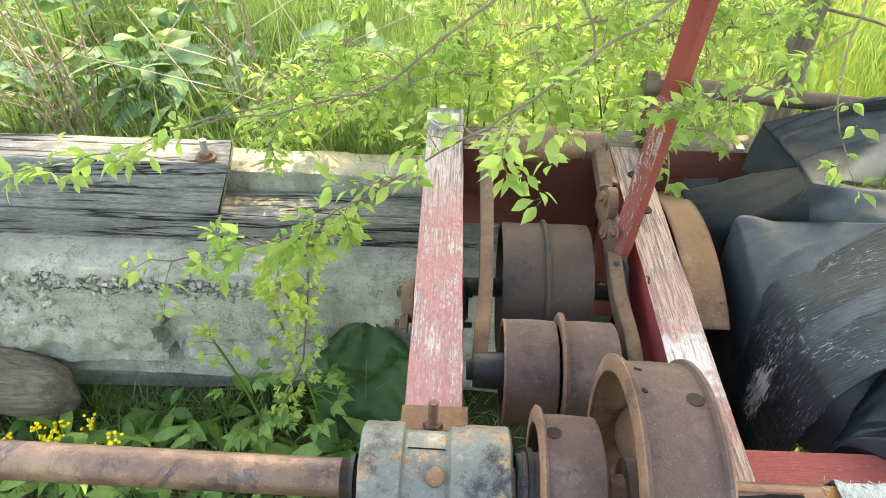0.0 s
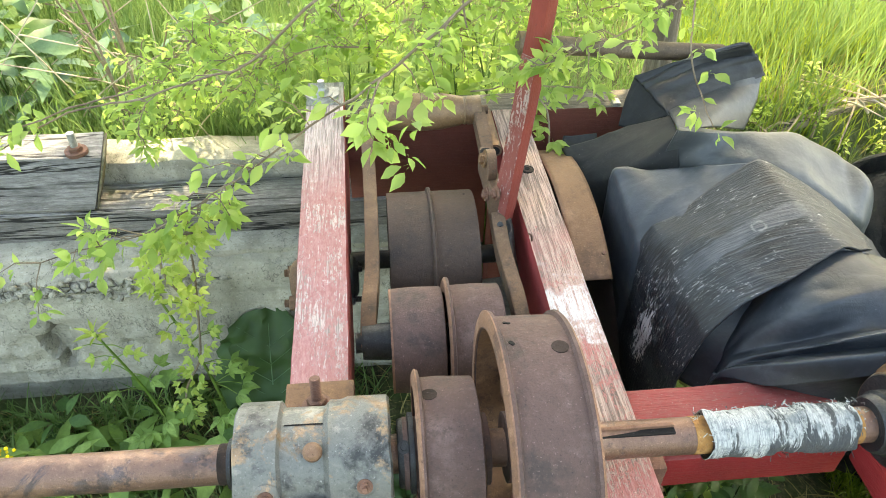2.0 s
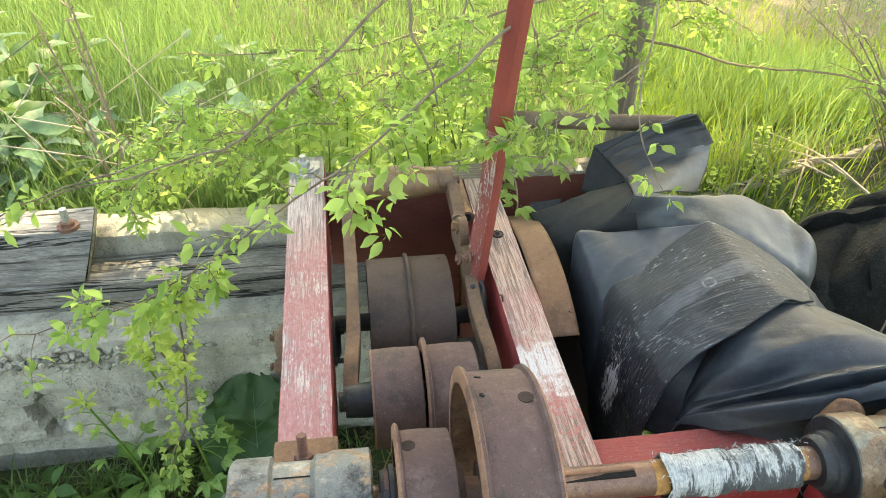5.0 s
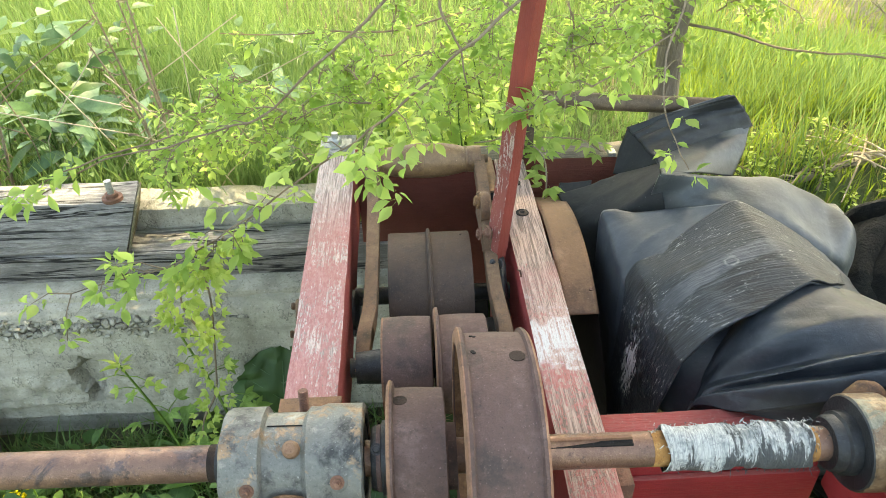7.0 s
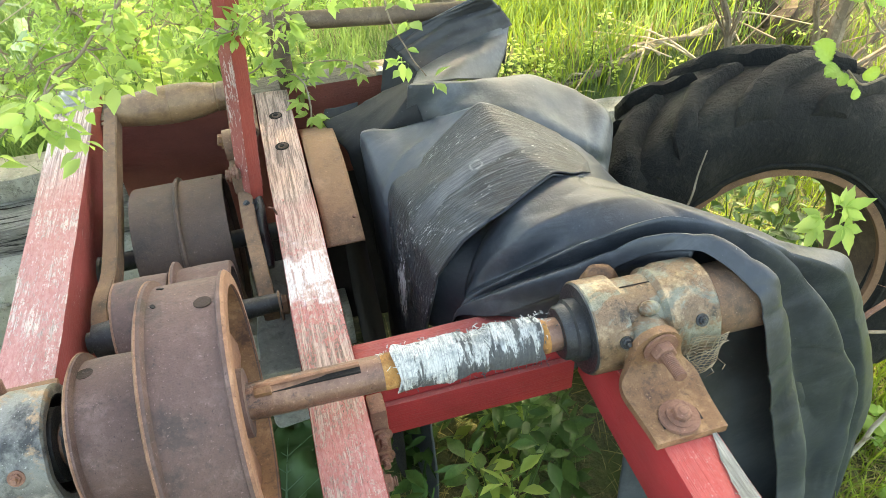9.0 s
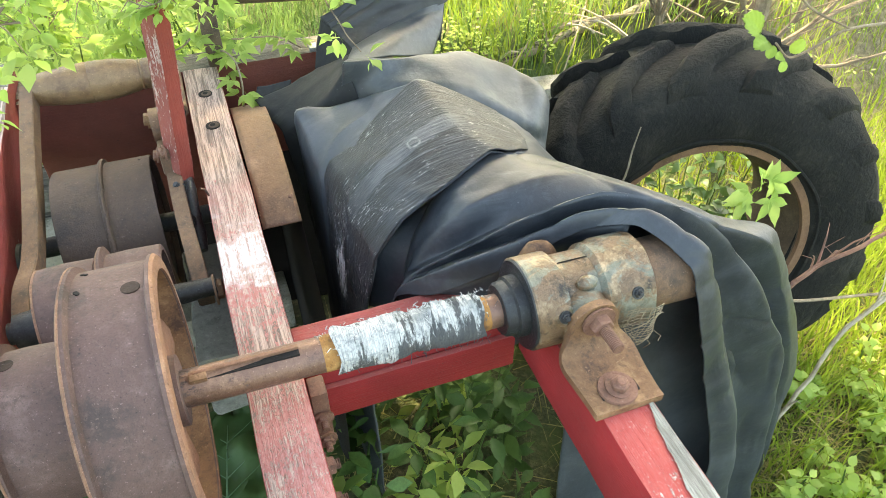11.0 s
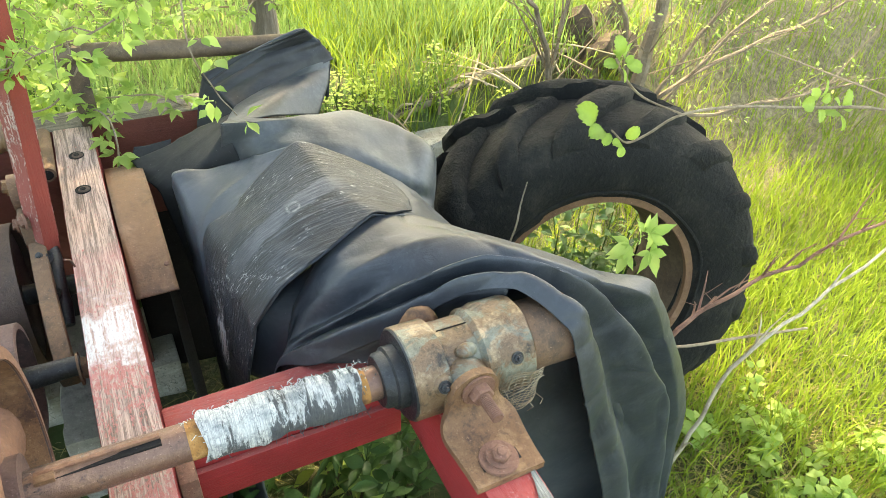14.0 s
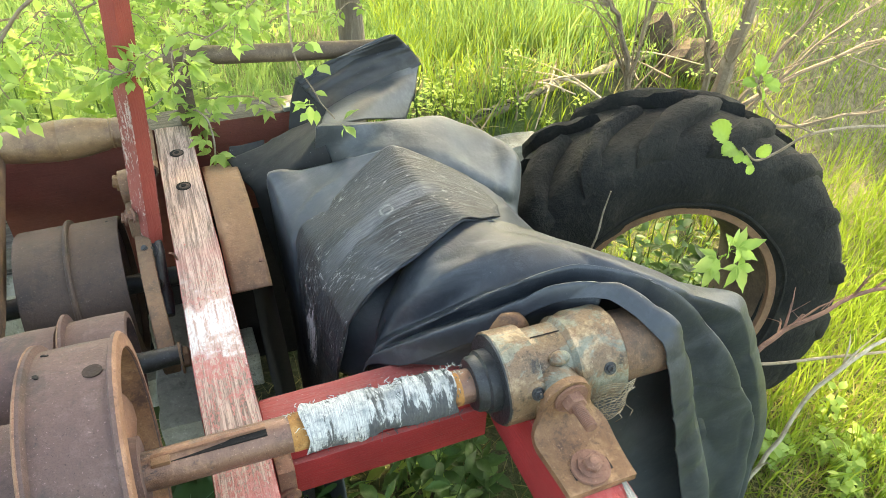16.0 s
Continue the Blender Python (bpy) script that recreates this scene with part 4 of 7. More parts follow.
sm = thing("belt_pulley", (0.2, SY, 0.9), "small brown cast-iron belt pulley with one flange beside the large one", "pulley", "pulleys on the shaft")
RS = 0.103
part("rim", turned([(0.165, RS - 0.012), (0.165, RS + 0.007), (0.168, RS + 0.012), (0.172, RS + 0.012), (0.175, RS + 0.001), (0.2, RS + 0.002), (0.248, RS), (0.25, RS - 0.004), (0.25, RS - 0.012)], 80, True), "pulley", sm)
part("flange_edge", turned([(0.1635, RS - 0.01), (0.1635, RS + 0.0075), (0.167, RS + 0.0135), (0.169, RS + 0.013), (0.1665, RS - 0.01)], 80, True), "pulley_edge", sm, "orange rusted flange edge")
hub_and_web(sm, 0.146, 0.265, RS - 0.008, 0.2)
rim_hole(sm, 0.184, radians(78), RS + 0.001, 0.011)
rim_hole(sm, 0.184, radians(-20), RS + 0.001, 0.011)
col = thing("shaft_collar", (0.14, SY, 0.9), "greasy black set collar on the shaft", "collar")
part("collar_ring", turned([(0.138, 0.03), (0.138, 0.046), (0.141, 0.048), (0.152, 0.048), (0.154, 0.056), (0.161, 0.056), (0.161, 0.03)], 40), "grease", col)
part("set_screw", hexbolt((0.147, SY - 0.02, sz(0.147) + 0.044), (0, -0.4, 0.9), 0.006, 0.006), "grease", col)


def bearing(x0, x1, R, mat, name_label):
    """A two-part bearing shell: barrel with raised end bands, seam, bosses and plugs."""
    b = thing("shaft_bearing", ((x0 + x1) / 2, SY, sz(x0) - R), name_label, "bearing", "bearings of the shaft")
    L = x1 - x0
    d0 = 0.035 / L
    prof = [(d0, 0.03), (d0, R - 0.014), (0.0, R - 0.0125), (0.0, R - 0.002), (0.012, R), (0.27, R), (0.275, R - 0.004), (0.29, R - 0.0095), (0.56, R - 0.0095), (0.6, R - 0.001), (0.64, R - 0.002), (0.68, R - 0.001), (0.72, R + 0.002), (0.985, R + 0.002), (1.0, R - 0.002), (1.0, R - 0.0125), (1 - d0, R - 0.014), (1 - d0, 0.03)]
    bm = turned([(x0 + a * L, r) for a, r in prof], 96)
    for v in bm.verts:
        v.co += noise.noise_vector(v.co * 25) * 0.0018 + noise.noise_vector(v.co * 70) * 0.0006
    shell = part("shell", bm, mat, b)
    bm = box((x0 + 0.31 * L, SY + 0.006, R - 0.0165), (x0 + 0.56 * L, SY + 0.0072, R - 0.0088), 0)
    for v in bm.verts:
        v.co.z += sz(v.co.x)
    part("seam", bm, "black", shell)
    # dark lining paints the shade inside the shell's hollow ends
    for xa, xb in ((x0 + 0.002, x0 + 0.033), (x1 - 0.033, x1 - 0.002)):
        part("bore_lining", turned([(xa, R - 0.0148), (xb, R - 0.016), (xb, R - 0.0155), (xa, R - 0.0143)], 64, True), "grease", b)
        part("bore_ring", turned([(xa + 0.012, 0.03), (xa + 0.012, R - 0.03), (xb, R - 0.03), (xb, 0.03)], 48, True), "grease", b)
    # cast oval pads
    for f, an, sx, sy in () if mat == "bearing" else ((0.45, 124, 0.018, 0.012),):
        d = Vector((0, math.cos(radians(an)), math.sin(radians(an))))
        p = Vector((x0 + f * L, SY, sz(x0 + f * L))) + d * (R - 0.006)
        bm = bmesh.new()
        bmesh.ops.create_uvsphere(bm, u_segments=24, v_segments=14, radius=1.0)
        q = Matrix((Vector((1, 0, 0)), d.cross(Vector((1, 0, 0))), d)).transposed().to_4x4()
        bmesh.ops.transform(bm, matrix=Matrix.Translation(p) @ q @ Matrix.Diagonal((sx, sy, 0.009, 1)), verts=bm.verts)
        part("pad", bm, mat, shell)
    for f, a in ((0.2, 156), (0.82, 150)):
        x, an = x0 + f * L, radians(a)
        d = Vector((0, math.cos(an), math.sin(an)))
        p = Vector((x, SY, sz(x))) + d * (R - 0.002)
        bm = bmesh.new()
        bmesh.ops.create_uvsphere(bm, u_segments=20, v_segments=12, radius=0.018)
        bmesh.ops.transform(bm, matrix=Matrix.Translation(p) @ d.to_track_quat("Z", "Y").to_matrix().to_4x4() @ Matrix.Diagonal((1, 1, 0.35, 1)), verts=bm.verts)
        part("boss", bm, mat, shell)
        part("grease_plug", hexbolt(p + d * 0.004, d, 0.007, 0.007, 0.008), "bolt" if mat == "bearing" else "grease", shell)
    if mat != "bearing":
        return b
    d = Vector((0, math.cos(radians(118)), math.sin(radians(118))))
    p = Vector((x0 + 0.5 * L, SY, sz(x0))) + d * (R - 0.008)
    part("oil_cap", tube([p, p + d * 0.008, p + d * 0.011], [0.013, 0.012, 0.008], 18), "tank" if mat == "bearing" else mat, shell)
    return b


b1 = bearing(-0.074, 0.130, 0.081, "bearing", "grey-blue cast bearing with rust patches on the beam")
b2 = bearing(0.883, 1.088, 0.076, "bearing_rust", "rust-streaked ochre cast bearing on a red beam")
part("seal_face", turned([(0.8815, 0.05), (0.8805, 0.072), (0.884, 0.0745), (0.89, 0.066), (0.89, 0.05)], 64, True), "grease", b2, "greasy black end face")
part("seal_ring", turned([(0.846, 0.027), (0.846, 0.04), (0.851, 0.044), (0.862, 0.045), (0.865, 0.05), (0.895, 0.051), (0.895, 0.03)], 56), "grease", b2, "black greasy seal ring")
part("outer_collar", turned([(1.091, 0.03), (1.091, 0.056), (1.096, 0.06), (1.19, 0.06), (1.195, 0.05), (1.195, 0.03)], 40), "arm", b2, "rusty collar")
# wedge bracket between left beam and its bearing
bm = box((-0.036, 0.915, LZ), (0.074, 1.03, LZ + 0.012), 0.003)
bb = part("bracket", bm, "bracket", b1, "rusty bracket plate")
rows = [[(x + 0.016, 0.93, LZ + 0.012), (x + 0.016, 0.925, LZ + 0.02 + 0.022 * math.sqrt(max(0, 1 - (x / 0.052) ** 2))), (x + 0.016, 0.89, LZ + 0.028 + 0.03 * math.sqrt(max(0, 1 - (x / 0.052) ** 2)))] for x in (-0.05, -0.035, -0.015, 0.005, 0.025, 0.04, 0.052)]
part("bracket_lug", loft(rows, 30, 10), "bracket", bb)
part("bracket_bolt", hexbolt((0.018, 0.968, LZ + 0.03), (0, 0.25, 0.96), 0.016, 0.014, 0.04), "bolt", bb)


def foot_bracket(x, top, parent):
    """A cast wedge bracket: rounded ear against the shell, swept out into a bolted foot on the beam."""
    k = top - 0.843
    prof = [(0.751, 0.905 + 0.04 * math.sin(radians(a)), 0.04 * math.cos(radians(a))) for a in (86, 70, 52, 34, 16, 0)]
    prof += [(0.75, 0.893, 0.041), (0.747, 0.88, 0.047), (0.738, 0.868, 0.058), (0.722, 0.861, 0.062), (0.695, 0.858, 0.059), (0.66, 0.857, 0.056), (0.632, 0.857, 0.055)]
    rows = [[(x + u * w, y, z + k) for u in (-1, -0.6, 0, 0.6, 1)] for y, z, w in prof]
    br = part("bracket", loft(rows, 60, 14), "bracket", parent, "rust-orange wedge bracket with a slotted foot", smooth=60)
    m = br.modifiers.new("thick", "SOLIDIFY")
    m.thickness, m.offset = 0.0135, -1
    m = br.modifiers.new("worn", "BEVEL")
    m.width, m.segments, m.angle_limit = 0.003, 2, radians(50)
    part("slot", box((x - 0.034, 0.652, top + 0.0135), (x + 0.028, 0.672, top + 0.0148), 0.0005), "black", br)
    part("washer", lathe([(top + 0.0145, 0.03), (top + 0.0185, 0.029)], x - 0.004, 0.664, 28, axis="z"), "bolt", br, "round rusty washer")
    part("foot_bolt", hexbolt((x - 0.003, 0.664, top + 0.019), (0.05, -0.12, 1), 0.014, 0.013, 0.006), "bolt", br)
    part("ear_bolt", hexbolt((x + 0.003, 0.749, top + 0.07), (0.02, -1, 0.0), 0.0185, 0.018, 0.042), "bolt", br, "rusty nut on a threaded stud")
    part("ear_boss", lathe([(0.757, 0.04), (0.772, 0.045), (0.80, 0.05)], x, top + 0.042, 32, axis="y"), "bearing_rust" if x > 0.5 else "bearing", parent)


foot_bracket(0.966, 0.843, b2)
foot_bracket(0.02, LZ, b1)
bm = bmesh.new()
bmesh.ops.create_uvsphere(bm, u_segments=20, v_segments=12, radius=1.0)
for v in bm.verts:
    v.co = Vector((0.955 + v.co.x * 0.036, 0.925 + v.co.y * 0.03, 0.878 + v.co.z * 0.05)) + noise.noise_vector(v.co * 2) * 0.004
part("rear_lug", bm, "bracket", b2, "rusty rear lug")
bm = bmesh.new()
rng = random.Random(8)
def net(u, v):
    a, h = 0.5 + 3.4 * u, v - 0.5
    p = Vector((1.058 + 0.042 * math.cos(a) + 0.02 * h, 0.775 - 0.02 * math.sin(a), 0.845 + 0.08 * h + 0.012 * math.sin(a)))
    return p + noise.noise_vector(p * 30) * 0.007


for i in range(15):
    tube([net(i / 14, j / 15) for j in range(16)], 0.0007, 3, bm, False)
    tube([net(j / 15, i / 14) for j in range(16)], 0.0007, 3, bm, False)
for i in range(26):
    p = net(rng.random(), rng.random())
    q = p + Vector((rng.gauss(-0.012, 0.014), rng.gauss(-0.006, 0.01), rng.gauss(-0.012, 0.012)))
    tube([p, (p + q) / 2 + Vector((0.006, -0.005, 0.002)), q], 0.0007, 3, bm, False)
n = thing("string_mesh_scrap", (1.05, 0.8, 0.83), "tangled pale string mesh scrap under the bearing", "string")
part("net", bm, "dead", n)["kind"] = "stuff"

# ---- belt tightener: two bars, roller, idler pulleys ----
PY, PZ = 1.2, 0.745
tg = thing("belt_tightener", (0.25, 1.5, 0.6), "rusty iron swing frame with a barrel roller", "belt tightener")


def bar(pts, w, h, name, mat, label=""):
    path = smooth_path(pts, 26)
    bm = bmesh.new()
    rings = []
    for i, p in enumerate(path):
        d = (path[min(i + 1, 25)] - path[max(i - 1, 0)]).normalized()
        s = Vector((1, 0, 0))
        u = s.cross(d).normalized()
        rings.append([bm.verts.new(p + s * a * w / 2 + u * b * h / 2) for a, b in ((-1, -1), (1, -1), (1, 1), (-1, 1))])
    for a, b in zip(rings, rings[1:]):
        for s in range(4):
            bm.faces.new((a[s], a[(s + 1) % 4], b[(s + 1) % 4], b[s]))
    bm.faces.new(rings[0])
    bm.faces.new(rings[-1])
    bmesh.ops.recalc_face_normals(bm, faces=bm.faces[:])
    bmesh.ops.bevel(bm, geom=[e for e in bm.edges if e.calc_face_angle(0) > 0.8], offset=0.002, segments=2, affect="EDGES")
    return part(name, bm, mat, tg, label)


bar([(0.095, 1.19, 0.735), (0.10, 1.26, 0.765), (0.108, 1.36, 0.76), (0.112, 1.5, 0.79), (0.112, 1.68, 0.83), (0.11, 1.86, 0.855)], 0.03, 0.045, "swing_bar", "arm")
bar([(0.405, 1.19, 0.72), (0.40, 1.28, 0.755), (0.393, 1.40, 0.765), (0.392, 1.5, 0.79), (0.395, 1.68, 0.83), (0.395, 1.86, 0.855)], 0.03, 0.04, "swing_bar", "arm")
part("cheek_plate", timber((0.372, 1.50, 0.80), (0.402, 1.68, 0.868), "y", 6, 0.008, 0.002, 3), "arm", tg, "thick cast cheek with bolts")
part("cheek_ear", tube([(0.372, 1.575, 0.885), (0.392, 1.575, 0.885)], [0.036, 0.036], 28), "arm", tg)
part("cheek_bolt", hexbolt((0.37, 1.586, 0.895), (-1, 0, 0.2), 0.013, 0.012), "bracket", tg)
part("cheek_bolt", hexbolt((0.37, 1.53, 0.84), (-1, 0, 0.2), 0.011, 0.01), "bolt", tg)
part("cheek_hole", tube([(0.385, 1.655, 0.866), (0.385, 1.655, 0.87)], 0.014, 18), "black", tg)
part("clevis", tube(smooth_path([(0.412, 1.36, 0.70), (0.412, 1.45, 0.755), (0.41, 1.56, 0.80)], 10), [0.012, 0.015, 0.016, 0.014, 0.014, 0.015, 0.017, 0.015, 0.014, 0.012], 12), "grease", tg, "black greasy link")
for y, z in ((1.40, 0.735), (1.47, 0.775)):
    part("clevis_nut", hexbolt((0.402, y, z + 0.012), (-0.5, -0.2, 0.8), 0.012, 0.012, 0.012), "grease", tg)
# barrel roller
RY, RRZ = 1.865, 0.858
prof = [(0.122, 0.02), (0.122, 0.034), (0.135, 0.037), (0.19, 0.044), (0.243, 0.048), (0.246, 0.0465), (0.249, 0.048), (0.30, 0.046), (0.345, 0.038), (0.356, 0.034), (0.36, 0.037), (0.364, 0.034), (0.369, 0.036), (0.4, 0.036), (0.4, 0.02)]
part("barrel_roller", lathe(prof, RY, RRZ, 48), "roller", tg, "crowned brown barrel roller")
part("roller_pin", tube([(0.09, RY, RRZ), (0.42, RY, RRZ)], 0.012, 14), "arm", tg)

dr = thing("drum_pulley", (0.25, 1.55, 0.5), "wide dull brown two-piece drum with a centre rib", "pulley")
DY, DZ, DR = 1.535, 0.658, 0.156
part("shell", lathe([(0.148, DR - 0.01), (0.148, DR - 0.001), (0.152, DR), (0.24, DR), (0.242, DR + 0.008), (0.246, DR + 0.01), (0.25, DR + 0.008), (0.252, DR), (0.342, DR), (0.346, DR - 0.001), (0.346, DR - 0.01)], DY, DZ, 96, close=True), "drum", dr)
part("end_web", lathe([(0.165, 0.02), (0.165, DR - 0.005), (0.172, DR - 0.005), (0.172, 0.02)], DY, DZ, 48), "grease", dr)
part("end_web", lathe([(0.325, 0.02), (0.325, DR - 0.005), (0.332, DR - 0.005), (0.332, 0.02)], DY, DZ, 48), "grease", dr)
part("axle", tube([(0.055, DY, DZ), (0.446, DY, DZ)], 0.022, 20), "grease", dr)
for x, a in ((0.325, 30), (0.325, 75)):
    rim_hole(dr, x, radians(a), DR, 0.003, "rivet", DY, DZ)

for x0, x1, R, fl, lab in ((0.140, 0.240, 0.1, 0, "brown idler pulley with a plain rusted rim"), (0.246, 0.352, 0.1, 1, "brown idler pulley with a raised flange")):
    p = thing("idler_pulley", ((x0 + x1) / 2, PY, PZ), lab, "pulley", "idler pulleys")
    prof = [(x0, R - 0.012), (x0, R)] if not fl else [(x0, R - 0.012), (x0, R + 0.012), (x0 + 0.003, R + 0.017), (x0 + 0.008, R + 0.017), (x0 + 0.011, R + 0.001)]
    prof += [((x0 + x1) / 2, R + 0.002), (x1 - 0.002, R), (x1, R - 0.003), (x1, R - 0.012)]
    part("rim", lathe(prof, PY, PZ, 72, close=True), "pulley", p)
    e = x0 - 0.0008
    part("rim_edge", lathe([(e, R - 0.011), (e, R + (0.0125 if fl else 0.0008)), (e + 0.004, R + (0.0178 if fl else 0.001)), (e + 0.004, R - 0.011)], PY, PZ, 72, close=True), "pulley_edge", p)
    part("web", lathe([(x0 + 0.03, 0.02), (x0 + 0.03, R - 0.006), (x0 + 0.04, R - 0.006), (x0 + 0.04, 0.02)], PY, PZ, 40), "pulley", p)
part("pivot_pin", lathe([(0.072, 0.014), (0.072, 0.02), (0.085, 0.02), (0.085, 0.033), (0.128, 0.036), (0.14, 0.036), (0.36, 0.02), (0.43, 0.018), (0.43, 0.012)], PY, PZ, 28), "grease", tg, "black greasy pivot pin")
part("pivot_nut", hexbolt((0.425, PY, PZ - 0.01), (1, 0, 0), 0.02, 0.016, 0.012), "arm", tg)
t = thing("grey_block", (0.41, 1.15, 0.4), "chipped grey concrete block low inside the frame", "block")
part("block_body", timber((0.345, 1.24, 0.3), (0.446, 1.62, 0.5), "y", 16, 0.012, 0.009, 8), "grey_block", t)

# tan curved cover beside the middle beam
g = thing("curved_cover", (0.58, 1.6, 0.7), "tan-brown curved sheet-iron wheel cover beside the beam", "cover")
rows = []
for x in (0.541, 0.57, 0.60, 0.624):
    rows.append([(x, 1.6 + 0.5 * math.sin(a), 0.302 + 0.5 * math.cos(a)) for a in (-0.53, -0.4, -0.2, 0.0, 0.2, 0.4, 0.6, 0.75)])
cov = part("sheet", loft(rows, 8, 40), "tank", g)
md = cov.modifiers.new("thick", "SOLIDIFY")
md.thickness = 0.005
part("rivet", hexbolt((0.613, 1.40, 0.302 + math.sqrt(0.25 - 0.04) + 0.001), (0, -0.3, 1), 0.003, 0.002), "bolt", g)
# added black disc: paints the shaded hollow below the curved sheet
part("cover_side", lathe([(0.619, 0.02), (0.6235, 0.49)], 1.6, 0.302, 60), "black", g)["label"] = "black disc painting the shade under the cover"

# red lever leaning over the frame
lv = thing("lever", (0.415, 1.525, 0.8), "leaning red-painted square wooden lever", "lever")
base, tip = Vector((0.404, 1.511, 0.78)), Vector((0.479, 1.518, 1.56))
ax = (tip - base).normalized()
q = ax.to_track_quat("Z", "Y").to_matrix()
LT = Matrix.Translation(base) @ q.to_4x4() @ pose(0, 0, 0, 0, 0, 38)


def stick(lo, hi, seed):
    bm = box(lo, hi, 0.0015)
    for i in range(1, 20):
        bmesh.ops.bisect_plane(bm, geom=bm.verts[:] + bm.edges[:] + bm.faces[:], plane_co=(0, 0, i * 0.04), plane_no=(0, 0, 1))
    for v in bm.verts:
        v.co += noise.noise_vector(v.co.z * Vector((0, 0, 9))) * 0.0018
    bmesh.ops.transform(bm, matrix=LT, verts=bm.verts)
    return bm


HL = (tip - base).length
bar_ = part("lever_bar", stick((-0.0175, -0.0175, 0), (0.0175, 0.0175, HL), 1), "lever", lv)
for y0, y1 in ((-0.0195, -0.0177), (0.0177, 0.0195)):
    part("weathered_face", stick((-0.0173, y0, 0.03), (0.0173, y1, 0.40), 1), "lever_pale", bar_, "pale weathered face of the lever")
part("pivot_bolt", hexbolt((0.386, 1.505, 0.86), (-1, -0.2, 0.1), 0.011, 0.01, 0.008), "bolt", lv, "rusty pivot bolt")

# pipe rail behind
pr = thing("pipe_rail", (0.54, 1.97, 0.8), "rusty brown pipe rail on a short upright", "pipe rail")
part("rail", tube([(0.515, 1.972, 0.985), (0.8, 1.966, 0.962), (1.06, 1.962, 0.943)], 0.0235, 20), "pipe", pr)
part("upright", box((0.518, 1.952, 0.80), (0.562, 1.992, 1.005), 0.006), "pipe", pr)
part("rail_collar", tube([(0.508, 1.972, 0.986), (0.54, 1.9715, 0.983)], 0.03, 20), "pipe", pr)
t = thing("pipe_stub", (0.425, 1.85, 0.78), "short rusty pipe lying beside the beam", "pipe")
part("stub", lathe([(1.76, 0.012), (1.76, 0.018), (1.95, 0.018), (1.95, 0.012)], 0.427, 0.80, 20, axis="y"), "arm", t)
part("stub_bore", lathe([(1.7585, 0.012), (1.762, 0.012)], 0.427, 0.80, 16, axis="y"), "black", t)

# ---- rubber sheet heap ----
tp = thing("rubber_sheet", (1.0, 1.2, 0.3), "crumpled heavy black rubber sheet draped over the frame", "rubber sheet")


def crumple(amp=0.006):
    def shape(u, v, p):
        q = p * 5 + noise.noise_vector(p * 3) * 0.8
        crease = 1 - abs(noise.noise(q)) * 2.2
        return amp * 0.6 * noise.noise(p * 7) + amp * 0.9 * max(0, crease) ** 4 + amp * 0.12 * noise.noise(p * 22)
    return shape


def sheet(name, rows, nu, nv, shape, mat, label="", thick=0.005, crisp=0.45):
    ob = part(name, loft(rows, nu, nv, shape, crisp), mat, tp, label, smooth=60)
    m = ob.modifiers.new("thick", "SOLIDIFY")
    m.thickness, m.offset = thick, -1
    return ob


top_far = [(0.70, 1.62, -0.2), (0.69, 1.615, 0.40), (0.676, 1.605, 0.65), (0.675, 1.59, 0.851), (0.75, 1.567, 0.858), (0.836, 1.50, 0.909), (0.908, 1.42, 0.970), (1.009, 1.40, 0.927), (1.125, 1.38, 0.85), (1.21, 1.34, 0.76)]
top_mid = [(0.68, 1.34, -0.2), (0.675, 1.335, 0.36), (0.678, 1.33, 0.60), (0.69, 1.325, 0.755), (0.757, 1.31, 0.868), (0.846, 1.265, 0.925), (0.935, 1.27, 0.948), (1.03, 1.30, 0.913), (1.13, 1.30, 0.848), (1.21, 1.28, 0.77)]
top_near = [(0.70, 1.115, -0.2), (0.69, 1.115, 0.36), (0.69, 1.115, 0.60), (0.698, 1.115, 0.695), (0.727, 1.115, 0.803), (0.776, 1.125, 0.864), (0.868, 1.145, 0.903), (0.978, 1.19, 0.930), (1.077, 1.21, 0.882), (1.2, 1.21, 0.78)]
sheet("front_drape", [top_far, top_mid, top_near], 70, 110, crumple(0.005), "rubber_front", crisp=0.75)

# fabric-marked band lying on the drape, open along its near edge
band_far = [(0.68, 1.40, 0.50), (0.683, 1.40, 0.62), (0.688, 1.40, 0.764), (0.707, 1.40, 0.828), (0.757, 1.40, 0.859), (0.839, 1.42, 0.921), (0.912, 1.428, 0.970), (1.0, 1.405, 0.931), (1.08, 1.388, 0.882)]
band_mid = [(0.676, 1.30, 0.48), (0.678, 1.30, 0.60), (0.69, 1.30, 0.755), (0.712, 1.295, 0.825), (0.757, 1.285, 0.875), (0.846, 1.255, 0.929), (0.935, 1.265, 0.951), (1.02, 1.295, 0.919), (1.10, 1.30, 0.872)]
band_near = [(0.69, 1.11, 0.40), (0.69, 1.11, 0.56), (0.698, 1.11, 0.695), (0.727, 1.11, 0.807), (0.776, 1.12, 0.869), (0.868, 1.14, 0.909), (0.978, 1.185, 0.934), (1.03, 1.2, 0.912), (1.085, 1.232, 0.88)]


def lift(r, d=0.006):
    return [(x - d * 0.5, y - d * 0.5, z + d) for x, y, z in r]


ob = part("scuffed_band", loft([lift(band_far, 0.004), lift(band_mid), lift(band_near, 0.005)], 80, 90, crumple(0.004), 0.4), "rubber_scuffed", tp, "scuffed fabric-marked band", smooth=60)
m = ob.modifiers.new("thick", "SOLIDIFY")
m.thickness, m.offset = 0.0035, -1

